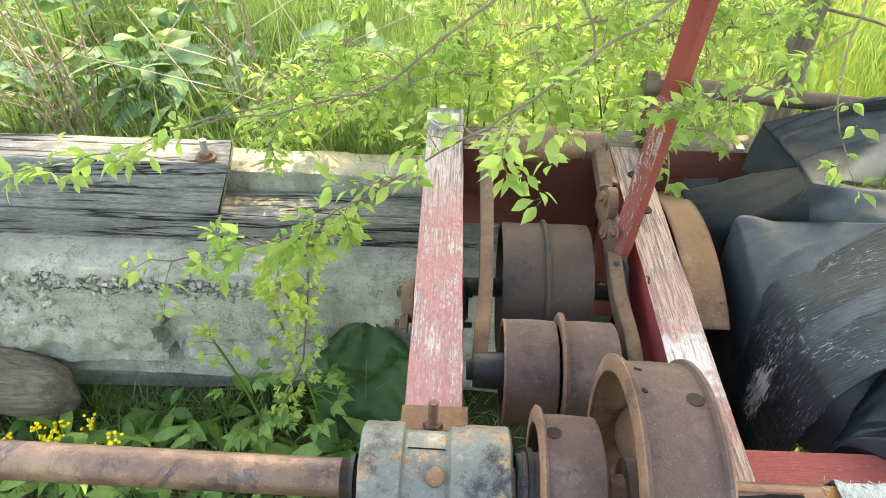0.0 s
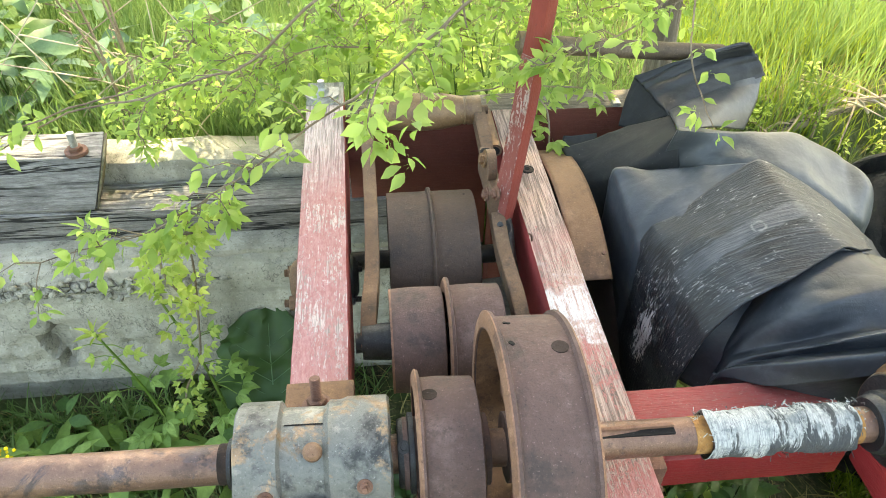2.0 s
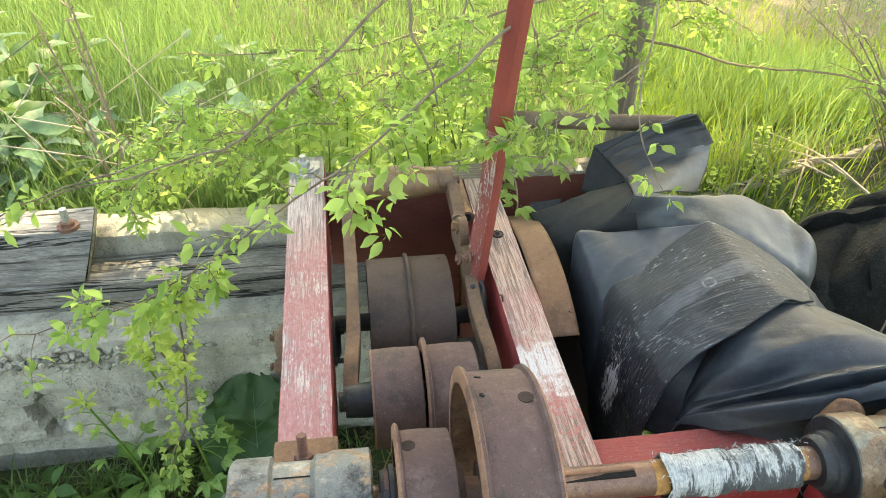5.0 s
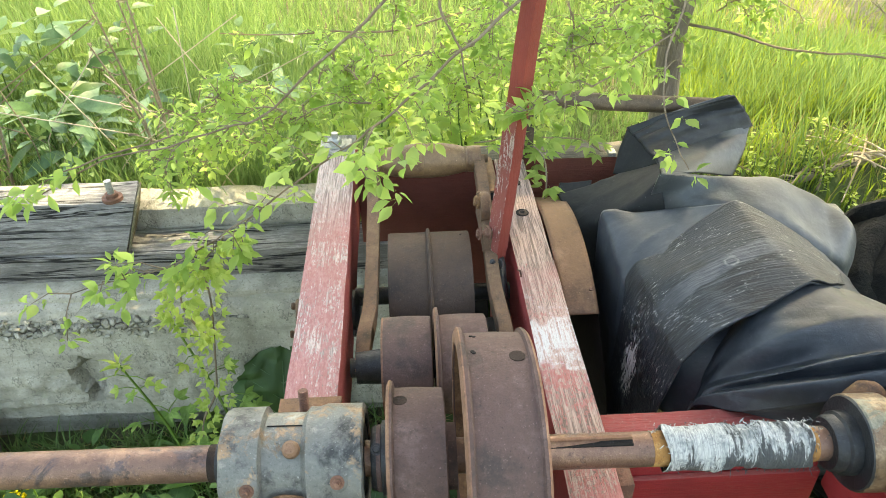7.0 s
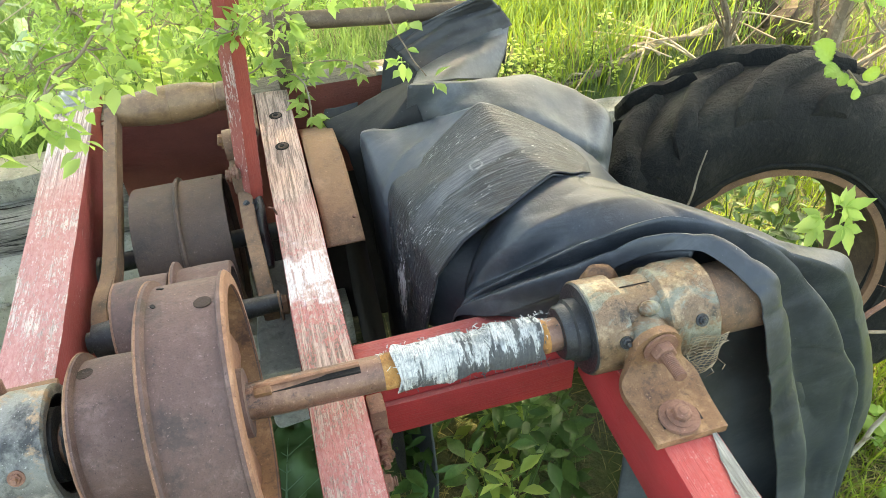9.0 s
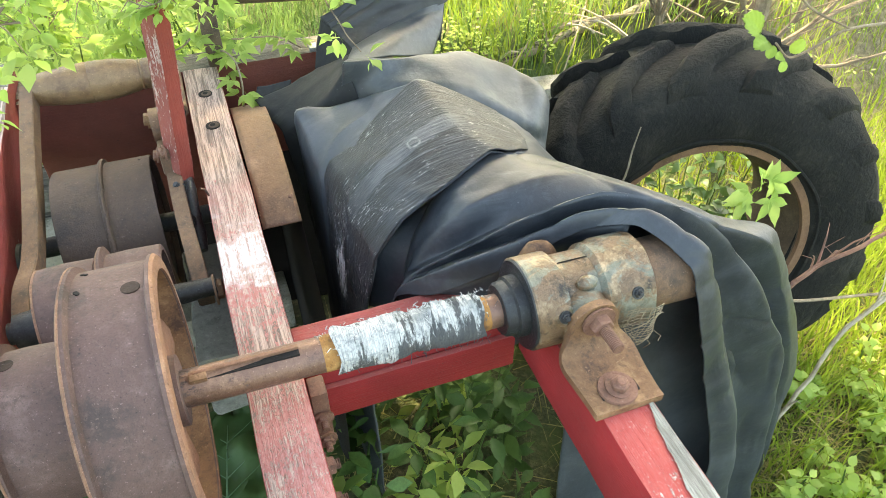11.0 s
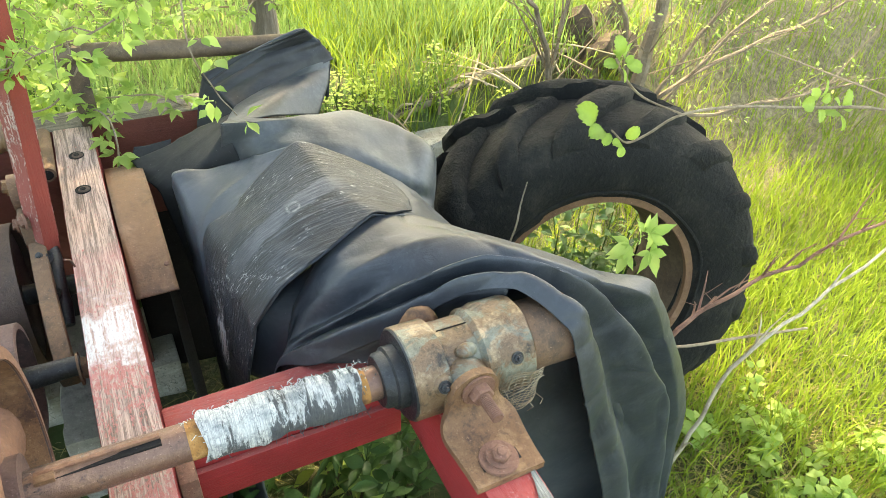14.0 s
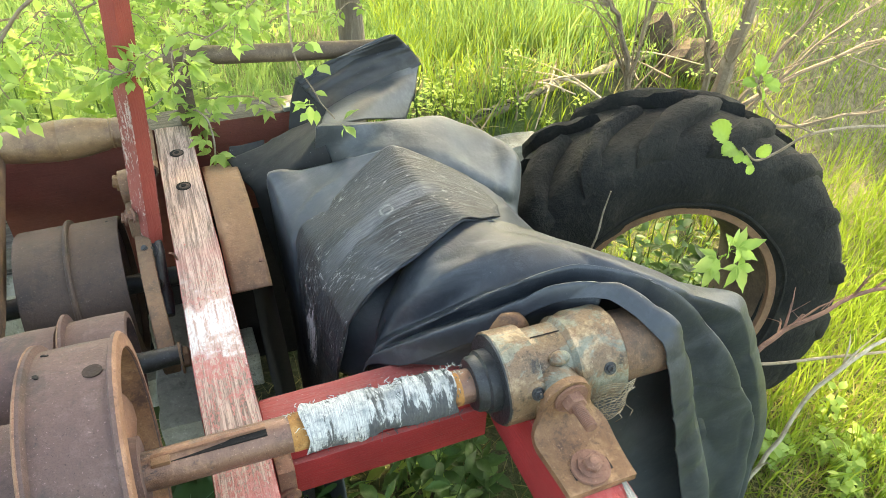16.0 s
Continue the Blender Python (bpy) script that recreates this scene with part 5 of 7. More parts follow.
# folds gathered at the cross beam and falling over the bearing's end: hem, ridge, valley, ridge, valley, ridge, brow, back
n0 = [(0.715, 1.075, 0.60), (0.745, 1.065, 0.735), (0.80, 1.0, 0.785), (0.915, 0.95, 0.86), (1.03, 0.92, 0.935), (1.10, 0.87, 0.965), (1.155, 0.785, 0.93), (1.185, 0.752, 0.80), (1.235, 0.74, 0.65), (1.33, 0.73, 0.35), (1.42, 0.71, -0.25)]
n1 = [(0.720, 1.075, 0.61), (0.750, 1.065, 0.755), (0.83, 1.0, 0.845), (0.933, 0.96, 0.905), (1.03, 0.935, 0.96), (1.12, 0.885, 0.985), (1.195, 0.80, 0.945), (1.24, 0.765, 0.80), (1.30, 0.745, 0.62), (1.40, 0.735, 0.33), (1.50, 0.72, -0.25)]
n2 = [(0.725, 1.08, 0.6), (0.755, 1.07, 0.75), (0.84, 1.034, 0.822), (0.945, 0.989, 0.884), (1.05, 0.959, 0.927), (1.155, 0.914, 0.924), (1.245, 0.879, 0.859), (1.31, 0.859, 0.734), (1.385, 0.839, 0.554), (1.47, 0.815, 0.31), (1.57, 0.78, -0.25)]
n3 = [(0.735, 1.085, 0.62), (0.765, 1.075, 0.765), (0.862, 1.02, 0.862), (0.968, 0.975, 0.945), (1.085, 0.95, 0.978), (1.215, 0.90, 0.95), (1.305, 0.87, 0.872), (1.388, 0.84, 0.764), (1.46, 0.825, 0.64), (1.53, 0.815, 0.5), (1.66, 0.78, -0.25)]
n4 = [(0.745, 1.1, 0.61), (0.775, 1.09, 0.765), (0.87, 1.056, 0.836), (0.98, 1.026, 0.894), (1.1, 1.001, 0.899), (1.225, 0.961, 0.864), (1.34, 0.946, 0.789), (1.43, 0.936, 0.694), (1.52, 0.926, 0.524), (1.62, 0.9, 0.3), (1.71, 0.87, -0.25)]
n5 = [(0.765, 1.12, 0.64), (0.795, 1.11, 0.795), (0.885, 1.071, 0.907), (1.01, 1.086, 0.931), (1.13, 1.076, 0.916), (1.25, 0.996, 0.884), (1.385, 0.951, 0.816), (1.49, 0.921, 0.758), (1.59, 0.906, 0.566), (1.7, 0.895, 0.28), (1.8, 0.88, -0.25)]
n6 = [(0.78, 1.15, 0.65), (0.80, 1.14, 0.80), (0.875, 1.165, 0.888), (0.975, 1.205, 0.915), (1.08, 1.205, 0.890), (1.178, 1.15, 0.860), (1.325, 1.06, 0.820), (1.44, 1.015, 0.770), (1.545, 0.975, 0.742), (1.641, 0.97, 0.565), (1.80, 0.965, 0.23), (1.86, 0.95, -0.25)]
n7 = [(0.85, 1.3, 0.65), (0.90, 1.28, 0.80), (0.98, 1.28, 0.84), (1.05, 1.29, 0.84), (1.15, 1.28, 0.80), (1.25, 1.2, 0.76), (1.38, 1.12, 0.68), (1.48, 1.06, 0.62), (1.55, 1.03, 0.5), (1.62, 1.02, 0.35), (1.70, 1.01, 0.1), (1.76, 1.0, -0.25)]
plain = crumple(0.006)


def pleats(u, v, p):
    """Hanging folds that grow towards the ground."""
    k = blend(0.86, 0.55, p.z) * blend(1.0, 1.2, p.x)
    w = u * 21 + 1.2 * noise.noise(p * 1.5) + (0.9 - p.z) * 1.5
    crease = max(0.0, 1 - 3.2 * abs(noise.noise(Vector((p.x * 2.6, p.y * 7, p.z * 2.6 + 4))))) ** 3
    calm = blend(0.8, 1.05, p.x)
    return plain(u, v, p) * (0.35 + 0.65 * calm) + 0.006 * crease * calm + k * 0.004 * math.sin(w)


sheet("folded_run", [n0, n1, n2, n3, n4, n5, n6, n7], 130, 160, pleats, "rubber", thick=0.0015, crisp=0.4)
sheet("lining", [[(x, y + 0.06, z - 0.07) for x, y, z in top_near[3:]], [(x, y + 0.02, z - 0.1) for x, y, z in n2[1:6]]], 12, 40, crumple(0.004), "rubber")
sheet("under_fold", [[(x, y + 0.02, z - 0.015) for x, y, z in n0[1:6]], [(x + 0.01, y + 0.05, z - 0.3) for x, y, z in n0[1:6]]], 12, 40, crumple(0.004), "rubber")
inner = [[(1.02, 0.97, 0.925), (1.12, 0.945, 0.93), (1.26, 0.91, 0.865)], [(1.04, 0.88, 0.5), (1.2, 0.86, 0.5), (1.42, 0.84, 0.5)], [(1.04, 0.8, -0.25), (1.26, 0.78, -0.25), (1.56, 0.82, -0.25)]]
sheet("inner_fall", inner, 30, 30, crumple(0.012), "rubber")
s0 = [(0.79, 1.60, 0.80), (0.785, 1.585, 0.89), (0.787, 1.55, 0.972), (0.83, 1.64, 0.93)]
s1 = [(0.90, 1.44, 0.87), (0.925, 1.50, 0.925), (1.0, 1.58, 0.932), (1.01, 1.70, 0.85)]
s2 = [(1.05, 1.40, 0.85), (1.065, 1.47, 0.89), (1.10, 1.60, 0.907), (1.14, 1.7, 0.78)]
s3 = [(1.15, 1.36, 0.77), (1.165, 1.42, 0.83), (1.205, 1.57, 0.868), (1.25, 1.63, 0.7)]
s4 = [(1.2, 1.33, 0.6), (1.225, 1.40, 0.74), (1.268, 1.5, 0.806), (1.3, 1.57, 0.55)]
s5 = [(1.21, 1.32, 0.1), (1.25, 1.37, 0.1), (1.3, 1.46, 0.1), (1.31, 1.54, 0.1)]


def dented(u, v, p):
    """Broad soft dents and one pinched crease running down from the ridge."""
    c = (p.x - 1.05) * 0.55 + (p.z - 0.87) * 0.9
    pinch = math.exp(-(c / 0.014) ** 2) * blend(1.0, 1.1, p.x) * blend(1.26, 1.2, p.x)
    return 0.016 * noise.noise(p * 6 + Vector((3, 0, 0))) - 0.016 * pinch + 0.003 * noise.noise(p * 18)


sheet("back_fold", [s0, s1, s2, s3, s4, s5], 90, 60, dented, "rubber_pale", "weathered grey fold with painted sky sheen", crisp=0.5)


def fan(u, v, p):
    """Creases that spread from the gathered corner along the flap."""
    w = u * 24 + 3.0 * noise.noise(Vector((v * 2.5, u * 3, 1.0)))
    return (0.003 + 0.004 * noise.noise(Vector((v * 3, u * 5, 7.0)))) * math.sin(w) * (1 - 0.5 * v) + 0.003 * noise.noise(p * 12)


# pale and black pieces of the same rubber: light and shade by material
sheet("bright_flap", [[(0.80, 1.575, 0.952), (0.93, 1.67, 0.90), (1.057, 1.75, 0.838)], [(0.83, 1.67, 0.92), (0.985, 1.76, 0.91), (1.11, 1.82, 0.88)], [(0.862, 1.768, 0.884), (1.0, 1.84, 0.907), (1.147, 1.892, 0.93)]], 40, 40, crumple(0.004), "rubber_pale", "weathered grey flap with painted sky sheen", crisp=0.75)
sheet("dark_flap", [[(0.864, 1.755, 0.874), (1.0, 1.82, 0.895), (1.148, 1.88, 0.918)], [(0.835, 1.85, 0.895), (0.97, 1.885, 0.955), (1.115, 1.895, 0.972)], [(0.817, 1.92, 0.903), (0.94, 1.9, 0.962), (1.075, 1.875, 1.016)]], 70, 40, fan, "rubber_flap", crisp=0.75)
sheet("flap_back", [[(0.817, 1.925, 0.90), (0.94, 1.905, 0.958), (1.068, 1.88, 1.012), (1.148, 1.892, 0.93)], [(0.83, 1.95, 0.78), (0.95, 1.95, 0.82), (1.08, 1.93, 0.82), (1.14, 1.9, 0.80)]], 16, 30, crumple(0.004), "rubber")
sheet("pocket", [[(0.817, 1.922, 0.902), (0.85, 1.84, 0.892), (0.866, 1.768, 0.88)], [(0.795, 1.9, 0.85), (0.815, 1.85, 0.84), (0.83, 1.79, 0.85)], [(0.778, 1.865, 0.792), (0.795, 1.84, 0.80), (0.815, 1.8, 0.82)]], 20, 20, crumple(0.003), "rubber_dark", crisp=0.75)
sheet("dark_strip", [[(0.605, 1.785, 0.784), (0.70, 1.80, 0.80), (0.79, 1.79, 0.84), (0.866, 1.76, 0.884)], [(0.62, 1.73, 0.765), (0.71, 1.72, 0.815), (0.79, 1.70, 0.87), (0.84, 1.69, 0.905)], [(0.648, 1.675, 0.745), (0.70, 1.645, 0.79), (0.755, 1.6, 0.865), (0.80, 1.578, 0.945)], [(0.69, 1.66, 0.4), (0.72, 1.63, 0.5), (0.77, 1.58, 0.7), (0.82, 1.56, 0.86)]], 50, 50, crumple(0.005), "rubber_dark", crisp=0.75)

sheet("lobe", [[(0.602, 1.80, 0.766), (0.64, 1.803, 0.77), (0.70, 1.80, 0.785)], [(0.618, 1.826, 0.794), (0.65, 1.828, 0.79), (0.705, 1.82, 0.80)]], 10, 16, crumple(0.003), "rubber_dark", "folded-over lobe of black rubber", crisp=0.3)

# ---- tractor tyre ----
tw = thing("tractor_wheel", (1.9, 1.5, -0.25), "old black tractor tyre with rusty open rim in weeds", "tyre")
RIM = Vector((1.765, 1.38, 0.30))
NRM = Vector((math.cos(radians(-107.5)) * math.cos(radians(11)), math.sin(radians(-107.5)) * math.cos(radians(11)), math.sin(radians(11))))
TM = Matrix.Translation(RIM - NRM * 0.15) @ NRM.to_track_quat("X", "Z").to_matrix().to_4x4()
prof = [(0.15, 0.295), (0.17, 0.31), (0.195, 0.36), (0.205, 0.41), (0.2, 0.46), (0.178, 0.51), (0.15, 0.532), (0.08, 0.546), (0, 0.55), (-0.08, 0.546), (-0.15, 0.532), (-0.175, 0.51), (-0.198, 0.48), (-0.205, 0.42), (-0.195, 0.36), (-0.17, 0.31), (-0.15, 0.295), (-0.13, 0.31), (-0.16, 0.36), (-0.17, 0.45), (-0.13, 0.52), (0, 0.54), (0.13, 0.52), (0.17, 0.45), (0.16, 0.36), (0.13, 0.31)]
bm = lathe(prof, 0, 0, 110, close=True)
for v in bm.verts:
    v.co += noise.noise_vector(v.co * 6) * 0.009 + noise.noise_vector(v.co * 15) * 0.005
bmesh.ops.transform(bm, matrix=TM, verts=bm.verts)
carc = part("carcass", bm, "tyre", tw, smooth=50)
for r, x in ((0.338, 0.188),):
    bm = lathe([(x - 0.006, r - 0.008), (x + 0.003, r - 0.003), (x + 0.003, r + 0.003), (x - 0.006, r + 0.008)], 0, 0, 110, close=True)
    for v in bm.verts:
        v.co += noise.noise_vector(v.co * 6) * 0.008
    bmesh.ops.transform(bm, matrix=TM, verts=bm.verts)
    part("sidewall_rib", bm, "tyre", carc, smooth=50)
for side in (1, -1):
    for i in range(16):
        a0 = 2 * math.pi * (i + (0.5 if side < 0 else 0)) / 16 - 0.1
        bm = bmesh.new()
        rings = []
        rngl = random.Random(i + 50 * side)
        wob = rngl.uniform(-0.012, 0.012)
        worn = 0.4 + 0.6 * max(0.0, math.cos(a0 + 0.3 - 2.3))          # one stretch of the tread is less worn
        for s in range(12):
            f = s / 11
            x = side * (0.012 + 0.178 * f)
            a = a0 + 0.36 * f + 0.02 * math.sin(5 * f + i)
            shell = float(np.interp(abs(x), (0, 0.08, 0.15, 0.178, 0.2), (0.55, 0.546, 0.532, 0.51, 0.46)))
            rb = shell - 0.02
            rt = shell + (0.038 * worn + wob * 0.5) * (1 - 0.9 * f ** 4)
            out = side * (0.02 * worn * math.sin(math.pi * max(0.0, f - 0.5) * 1.7))
            w = (0.044 + 0.012 * f + wob) / 0.58
            rings.append([bm.verts.new((x + out * g, r * math.cos(a + d), r * math.sin(a + d))) for r, d, g in ((rb, -w, 0), (rt - 0.012, -w * 0.9, 0.8), (rt, -w * 0.6, 1), (rt + 0.002, 0, 1), (rt, w * 0.6, 1), (rt - 0.012, w * 0.9, 0.8), (rb, w, 0))])
        for p, q in zip(rings, rings[1:]):
            for s in range(6):
                bm.faces.new((p[s], p[s + 1], q[s + 1], q[s]))
        bm.faces.new(rings[0])
        bm.faces.new(rings[-1][::-1])
        bmesh.ops.recalc_face_normals(bm, faces=bm.faces[:])
        for v in bm.verts:
            v.co += noise.noise_vector(v.co * 9) * 0.012 + noise.noise_vector(v.co * 30) * 0.008
        bmesh.ops.transform(bm, matrix=TM, verts=bm.verts)
        part("tread_lug", bm, "tyre", carc, smooth=45)
bm = lathe([(0.155, 0.312), (0.165, 0.322), (0.175, 0.318), (0.172, 0.30), (0.15, 0.295), (0.12, 0.28), (0.03, 0.262), (-0.03, 0.262), (-0.12, 0.28), (-0.15, 0.295), (-0.172, 0.30), (-0.175, 0.318), (-0.15, 0.305), (-0.12, 0.29), (-0.03, 0.272), (0.03, 0.272), (0.12, 0.29)], 0, 0, 96, close=True)
bmesh.ops.transform(bm, matrix=TM, verts=bm.verts)
rim = part("rim", bm, "pipe", tw, "rusty brown steel rim")
bm = lathe([(0.1565, 0.311), (0.165, 0.3235), (0.1765, 0.319), (0.1735, 0.299), (0.16, 0.297)], 0, 0, 96, close=True)
bmesh.ops.transform(bm, matrix=TM, verts=bm.verts)
part("rim_lip", bm, "tank", rim, "orange rusted rim lip")

# ---- leaves and plants ----
LEAF_T = (0.1, 0.2, 0.32, 0.44, 0.56, 0.68, 0.8, 0.91)


def leaf_shape(wide=0.5, fold=0.12, curl=0.1, peak=0.8):
    """Verts and faces of one pointed, toothed leaf of length 1 along +y, face up."""
    v, f = [(0, 0, 0)], []
    for i, t in enumerate(LEAF_T):
        w = wide * 0.5 * math.sin(math.pi * t ** peak) ** 0.9
        w *= 1.07 if i % 2 else 0.95
        z = -curl * t * t
        v += [(-w, t, z + fold * w * 1.6 + 0.02 * math.sin(5 * t)), (0, t, z), (w, t, z + fold * w * 1.6 - 0.02 * math.sin(4 * t))]
    m = len(v)
    v += [(0, 1.08, -curl * 1.15), (-0.012, -0.3, 0.02), (0.012, -0.3, 0.02)]
    f += [(m + 1, m + 2, 0), (0, 2, 1), (0, 3, 2)]
    for i in range(1, m - 3, 3):
        f += [(i, i + 1, i + 4, i + 3), (i + 1, i + 2, i + 5, i + 4)]
    f += [(m - 3, m - 2, m), (m - 2, m - 1, m)]
    return np.array(v), f


def compound(fingers, wide=0.42):
    """Several pointed leaflets spread like fingers, as one leaf."""
    vs, fs, base = [], [], 0
    for deg, size in fingers:
        v, f = leaf_shape(wide, 0.2, 0.18)
        v = v[:-2] * size
        f = [q for q in f if max(q) < len(v)]
        c, d = math.cos(radians(deg)), math.sin(radians(deg))
        v = np.stack([v[:, 0] * c + v[:, 1] * d, v[:, 1] * c - v[:, 0] * d, v[:, 2]], 1)
        vs.append(v)
        fs += [tuple(k + base for k in q) for q in f]
        base += len(v)
    vs.append(np.array([(-0.012, -0.3, 0.02), (0.012, -0.3, 0.02)]))
    fs.append((base, base + 1, 0))
    return np.concatenate(vs), fs


def crinkled_leaf(wide=0.8, ruffle=0.05):
    """A rounded young leaf of length 1 with sunken veins and a wavy rim."""
    v, f = [], []
    nu, nv = 15, 11
    for i in range(nu):
        t = i / (nu - 1)
        w = wide * 0.5 * max(0.02, 1 - abs(2 * t - 1) ** 2.3) ** 0.55
        for j in range(nv):
            g = 2 * j / (nv - 1) - 1
            vein = ruffle * math.cos(2 * math.pi * (5 * t - 1.6 * abs(g))) * (0.3 + 0.7 * abs(g))
            v.append((g * w * (1 + 0.02 * math.sin(31 * t)), t + 0.08 * abs(g), 0.22 * abs(g) * w + vein - 0.3 * (t - 0.4) ** 2))
    for i in range(nu - 1):
        for j in range(nv - 1):
            a = i * nv + j
            f.append((a, a + nv, a + nv + 1, a + 1))
    return np.array(v), f


class Leaves:
    """Leaves gathered by pose: the first ones become parts, the rest one joined part."""

    def __init__(self, seed=1):
        self.rng = random.Random(seed)
        self.poses = []

    def add(self, p, d, size, up=None, tilt=0.5):
        d = Vector(d).normalized()
        u = Vector(up or (0, 0, 1)) + Vector((self.rng.gauss(0, tilt), self.rng.gauss(0, tilt), self.rng.gauss(0, tilt * 0.5)))
        x = d.cross(u)
        if x.length < 1e-3:
            x = d.orthogonal()
        x.normalize()
        z = x.cross(d)
        m = Matrix((x, d, z)).transposed().to_4x4()
        self.poses.append(Matrix.Translation(Vector(p) + d * size * 0.28) @ m @ Matrix.Diagonal((size, size, size, 1)))

    def rosette(self, p, d, size, n=5, droop=0.12):
        d = Vector(d).normalized()
        a0 = self.rng.uniform(0, 6.28)
        s = d.orthogonal().normalized()
        t = d.cross(s)
        for i in range(n):
            a = a0 + 6.28 * i / n + self.rng.uniform(-0.3, 0.3)
            o = (s * math.cos(a) + t * math.sin(a)) * 0.9 + d * self.rng.uniform(0.1, 0.8)
            o.z = o.z * 0.6 - droop + self.rng.uniform(-0.25, 0.3)
            self.add(Vector(p) + d * self.rng.uniform(-0.012, 0.012), o, size * self.rng.uniform(0.5, 1.25), tilt=0.55)

    def build(self, parent, material, shapes, parts=300, name="leaf", rest="foliage"):
        meshes = []
        for s in shapes:
            me = bpy.data.meshes.new(name)
            me.from_pydata([tuple(c) for c in s[0]], [], s[1])
            me.materials.append(M[material])
            me.polygons.foreach_set("use_smooth", [True] * len(me.polygons))
            meshes.append(me)
        order = self.poses[:]
        self.rng.shuffle(order)
        inv = Matrix.Translation(parent.location).inverted()
        for i, m in enumerate(order[:parts]):
            ob = new(name, meshes[i % len(meshes)])
            ob.parent = parent
            ob.matrix_parent_inverse = inv
            ob.matrix_basis = m
        vs, fs, base = [], [], 0
        for i, m in enumerate(order[parts:]):
            v, f = shapes[i % len(shapes)]
            a = np.array(m)
            vs.append(v @ a[:3, :3].T + a[:3, 3])
            fs += [tuple(k + base for k in q) for q in f]
            base += len(v)
        if vs:
            ob = mesh_stuff(rest, np.concatenate(vs).tolist(), fs, material, parent, True)
            ob["kind"] = "stuff"


OVATE = [leaf_shape(0.5, 0.25, 0.15, 1.0), leaf_shape(0.56, 0.1, 0.3, 1.15), leaf_shape(0.44, 0.4, 0.05, 1.1)]
LONG = [leaf_shape(0.26, 0.3, 0.3), leaf_shape(0.3, 0.2, 0.45), leaf_shape(0.22, 0.4, 0.15)]
DOCK = [leaf_shape(0.32, 0.15, 0.35, 1.0), leaf_shape(0.38, 0.2, 0.5, 1.1)]
BROAD = [leaf_shape(0.75, 0.15, 0.2), leaf_shape(0.85, 0.05, 0.35)]
MAPLE = [compound(((0, 1.0), (52, 0.8), (-52, 0.8), (105, 0.5), (-105, 0.5))), compound(((0, 0.95), (48, 0.7), (-55, 0.78)), 0.5)]

# ---- tree with low branches over the machine ----
tree = thing("tree", (1.12, 2.5, 0.3), "young spring tree with low leafy branches over the machine", "tree")
trunk_path = smooth_path([(1.1, 2.5, 0.2), (1.125, 2.5, 0.5), (1.13, 2.5, 0.72), (1.12, 2.5, 0.95), (1.145, 2.5, 1.15), (1.2, 2.52, 1.8), (1.25, 2.6, 3.0)], 40)
part("trunk", tube(trunk_path, [0.052 - 0.02 * i / 39 for i in range(40)], 16), "bark", tree)
rng = random.Random(21)
lv1 = Leaves(3)


def branch(pts, r0, r1, n=24, name="branch"):
    path = smooth_path(pts, n)
    path = [p + noise.noise_vector(p * 6) * 0.014 + noise.noise_vector(p * 17) * 0.006 for p in path]
    part(name, tube(path, [r0 + (r1 - r0) * i / (n - 1) for i in range(n)], 7), "twig", tree)
    return path


def twigs(path, start, every, length, size, spread=0.8, leafy=1.0, n_leaf=5):
    """Side shoots with leaf clusters along a branch, joined into one part."""
    bm = bmesh.new()
    for i in range(int(start * len(path)), len(path)):
        if rng.random() > every:
            continue
        p = path[i]
        d = (path[min(i + 1, len(path) - 1)] - path[max(i - 1, 0)]).normalized()
        o = (d + Vector((rng.gauss(0, spread), rng.gauss(0, spread), rng.gauss(0.05, spread * 0.7)))).normalized()
        L = length * rng.uniform(0.4, 1.2)
        k = [p, p + o * L * 0.5 + Vector((0, 0, 0.01)), p + o * L + Vector((0, 0, -0.02 * rng.random()))]
        tube(k, [0.0018, 0.0013, 0.0008], 4, bm, False)
        for f in (0.45, 0.75, 1.0):
            if rng.random() < leafy:
                q = k[0].lerp(k[2], f)
                lv1.rosette(q, o, size * rng.uniform(0.75, 1.15), n_leaf if f == 1.0 else 3)
    if len(bm.verts):
        ob = part("shoot", bm, "twig", tree)
        ob["kind"] = "stuff"
    else:
        bm.free()


pa = branch([(1.16, 2.5, 1.5), (0.8, 2.0, 1.55), (0.44, 1.5, 1.39), (0.284, 1.5, 1.262), (0.159, 1.5, 1.167), (0.067, 1.5, 1.09), (-0.165, 1.5, 0.92), (-0.374, 1.5, 0.80), (-0.6, 1.49, 0.745)], 0.004, 0.0014, 60)
twigs(pa, 0.35, 0.42, 0.085, 0.036)
twigs(pa, 0.72, 0.6, 0.1, 0.04)
pb = branch([(1.12, 2.5, 1.12), (0.7, 2.2, 1.36), (0.3, 1.9, 1.36), (0.094, 1.75, 1.262), (-0.11, 1.75, 1.083), (-0.242, 1.75, 1.021), (-0.486, 1.75, 0.967), (-0.75, 1.76, 0.86)], 0.0048, 0.0018, 50)
twigs(pb, 0.5, 0.3, 0.1, 0.036)
# spray reaching over the timber
pt = branch([(-0.38, 1.8, 1.0), (-0.6, 1.74, 0.94), (-0.82, 1.72, 0.88), (-1.06, 1.71, 0.82)], 0.0024, 0.001, 24)
for i, q in enumerate(pt[9:]):
    for k in range(2):
        lv1.rosette(q + Vector((rng.gauss(0, 0.02), rng.gauss(0, 0.015), rng.gauss(-0.01, 0.018))), (rng.gauss(0, 0.6), -0.4, rng.gauss(-0.2, 0.4)), 0.046, 3)
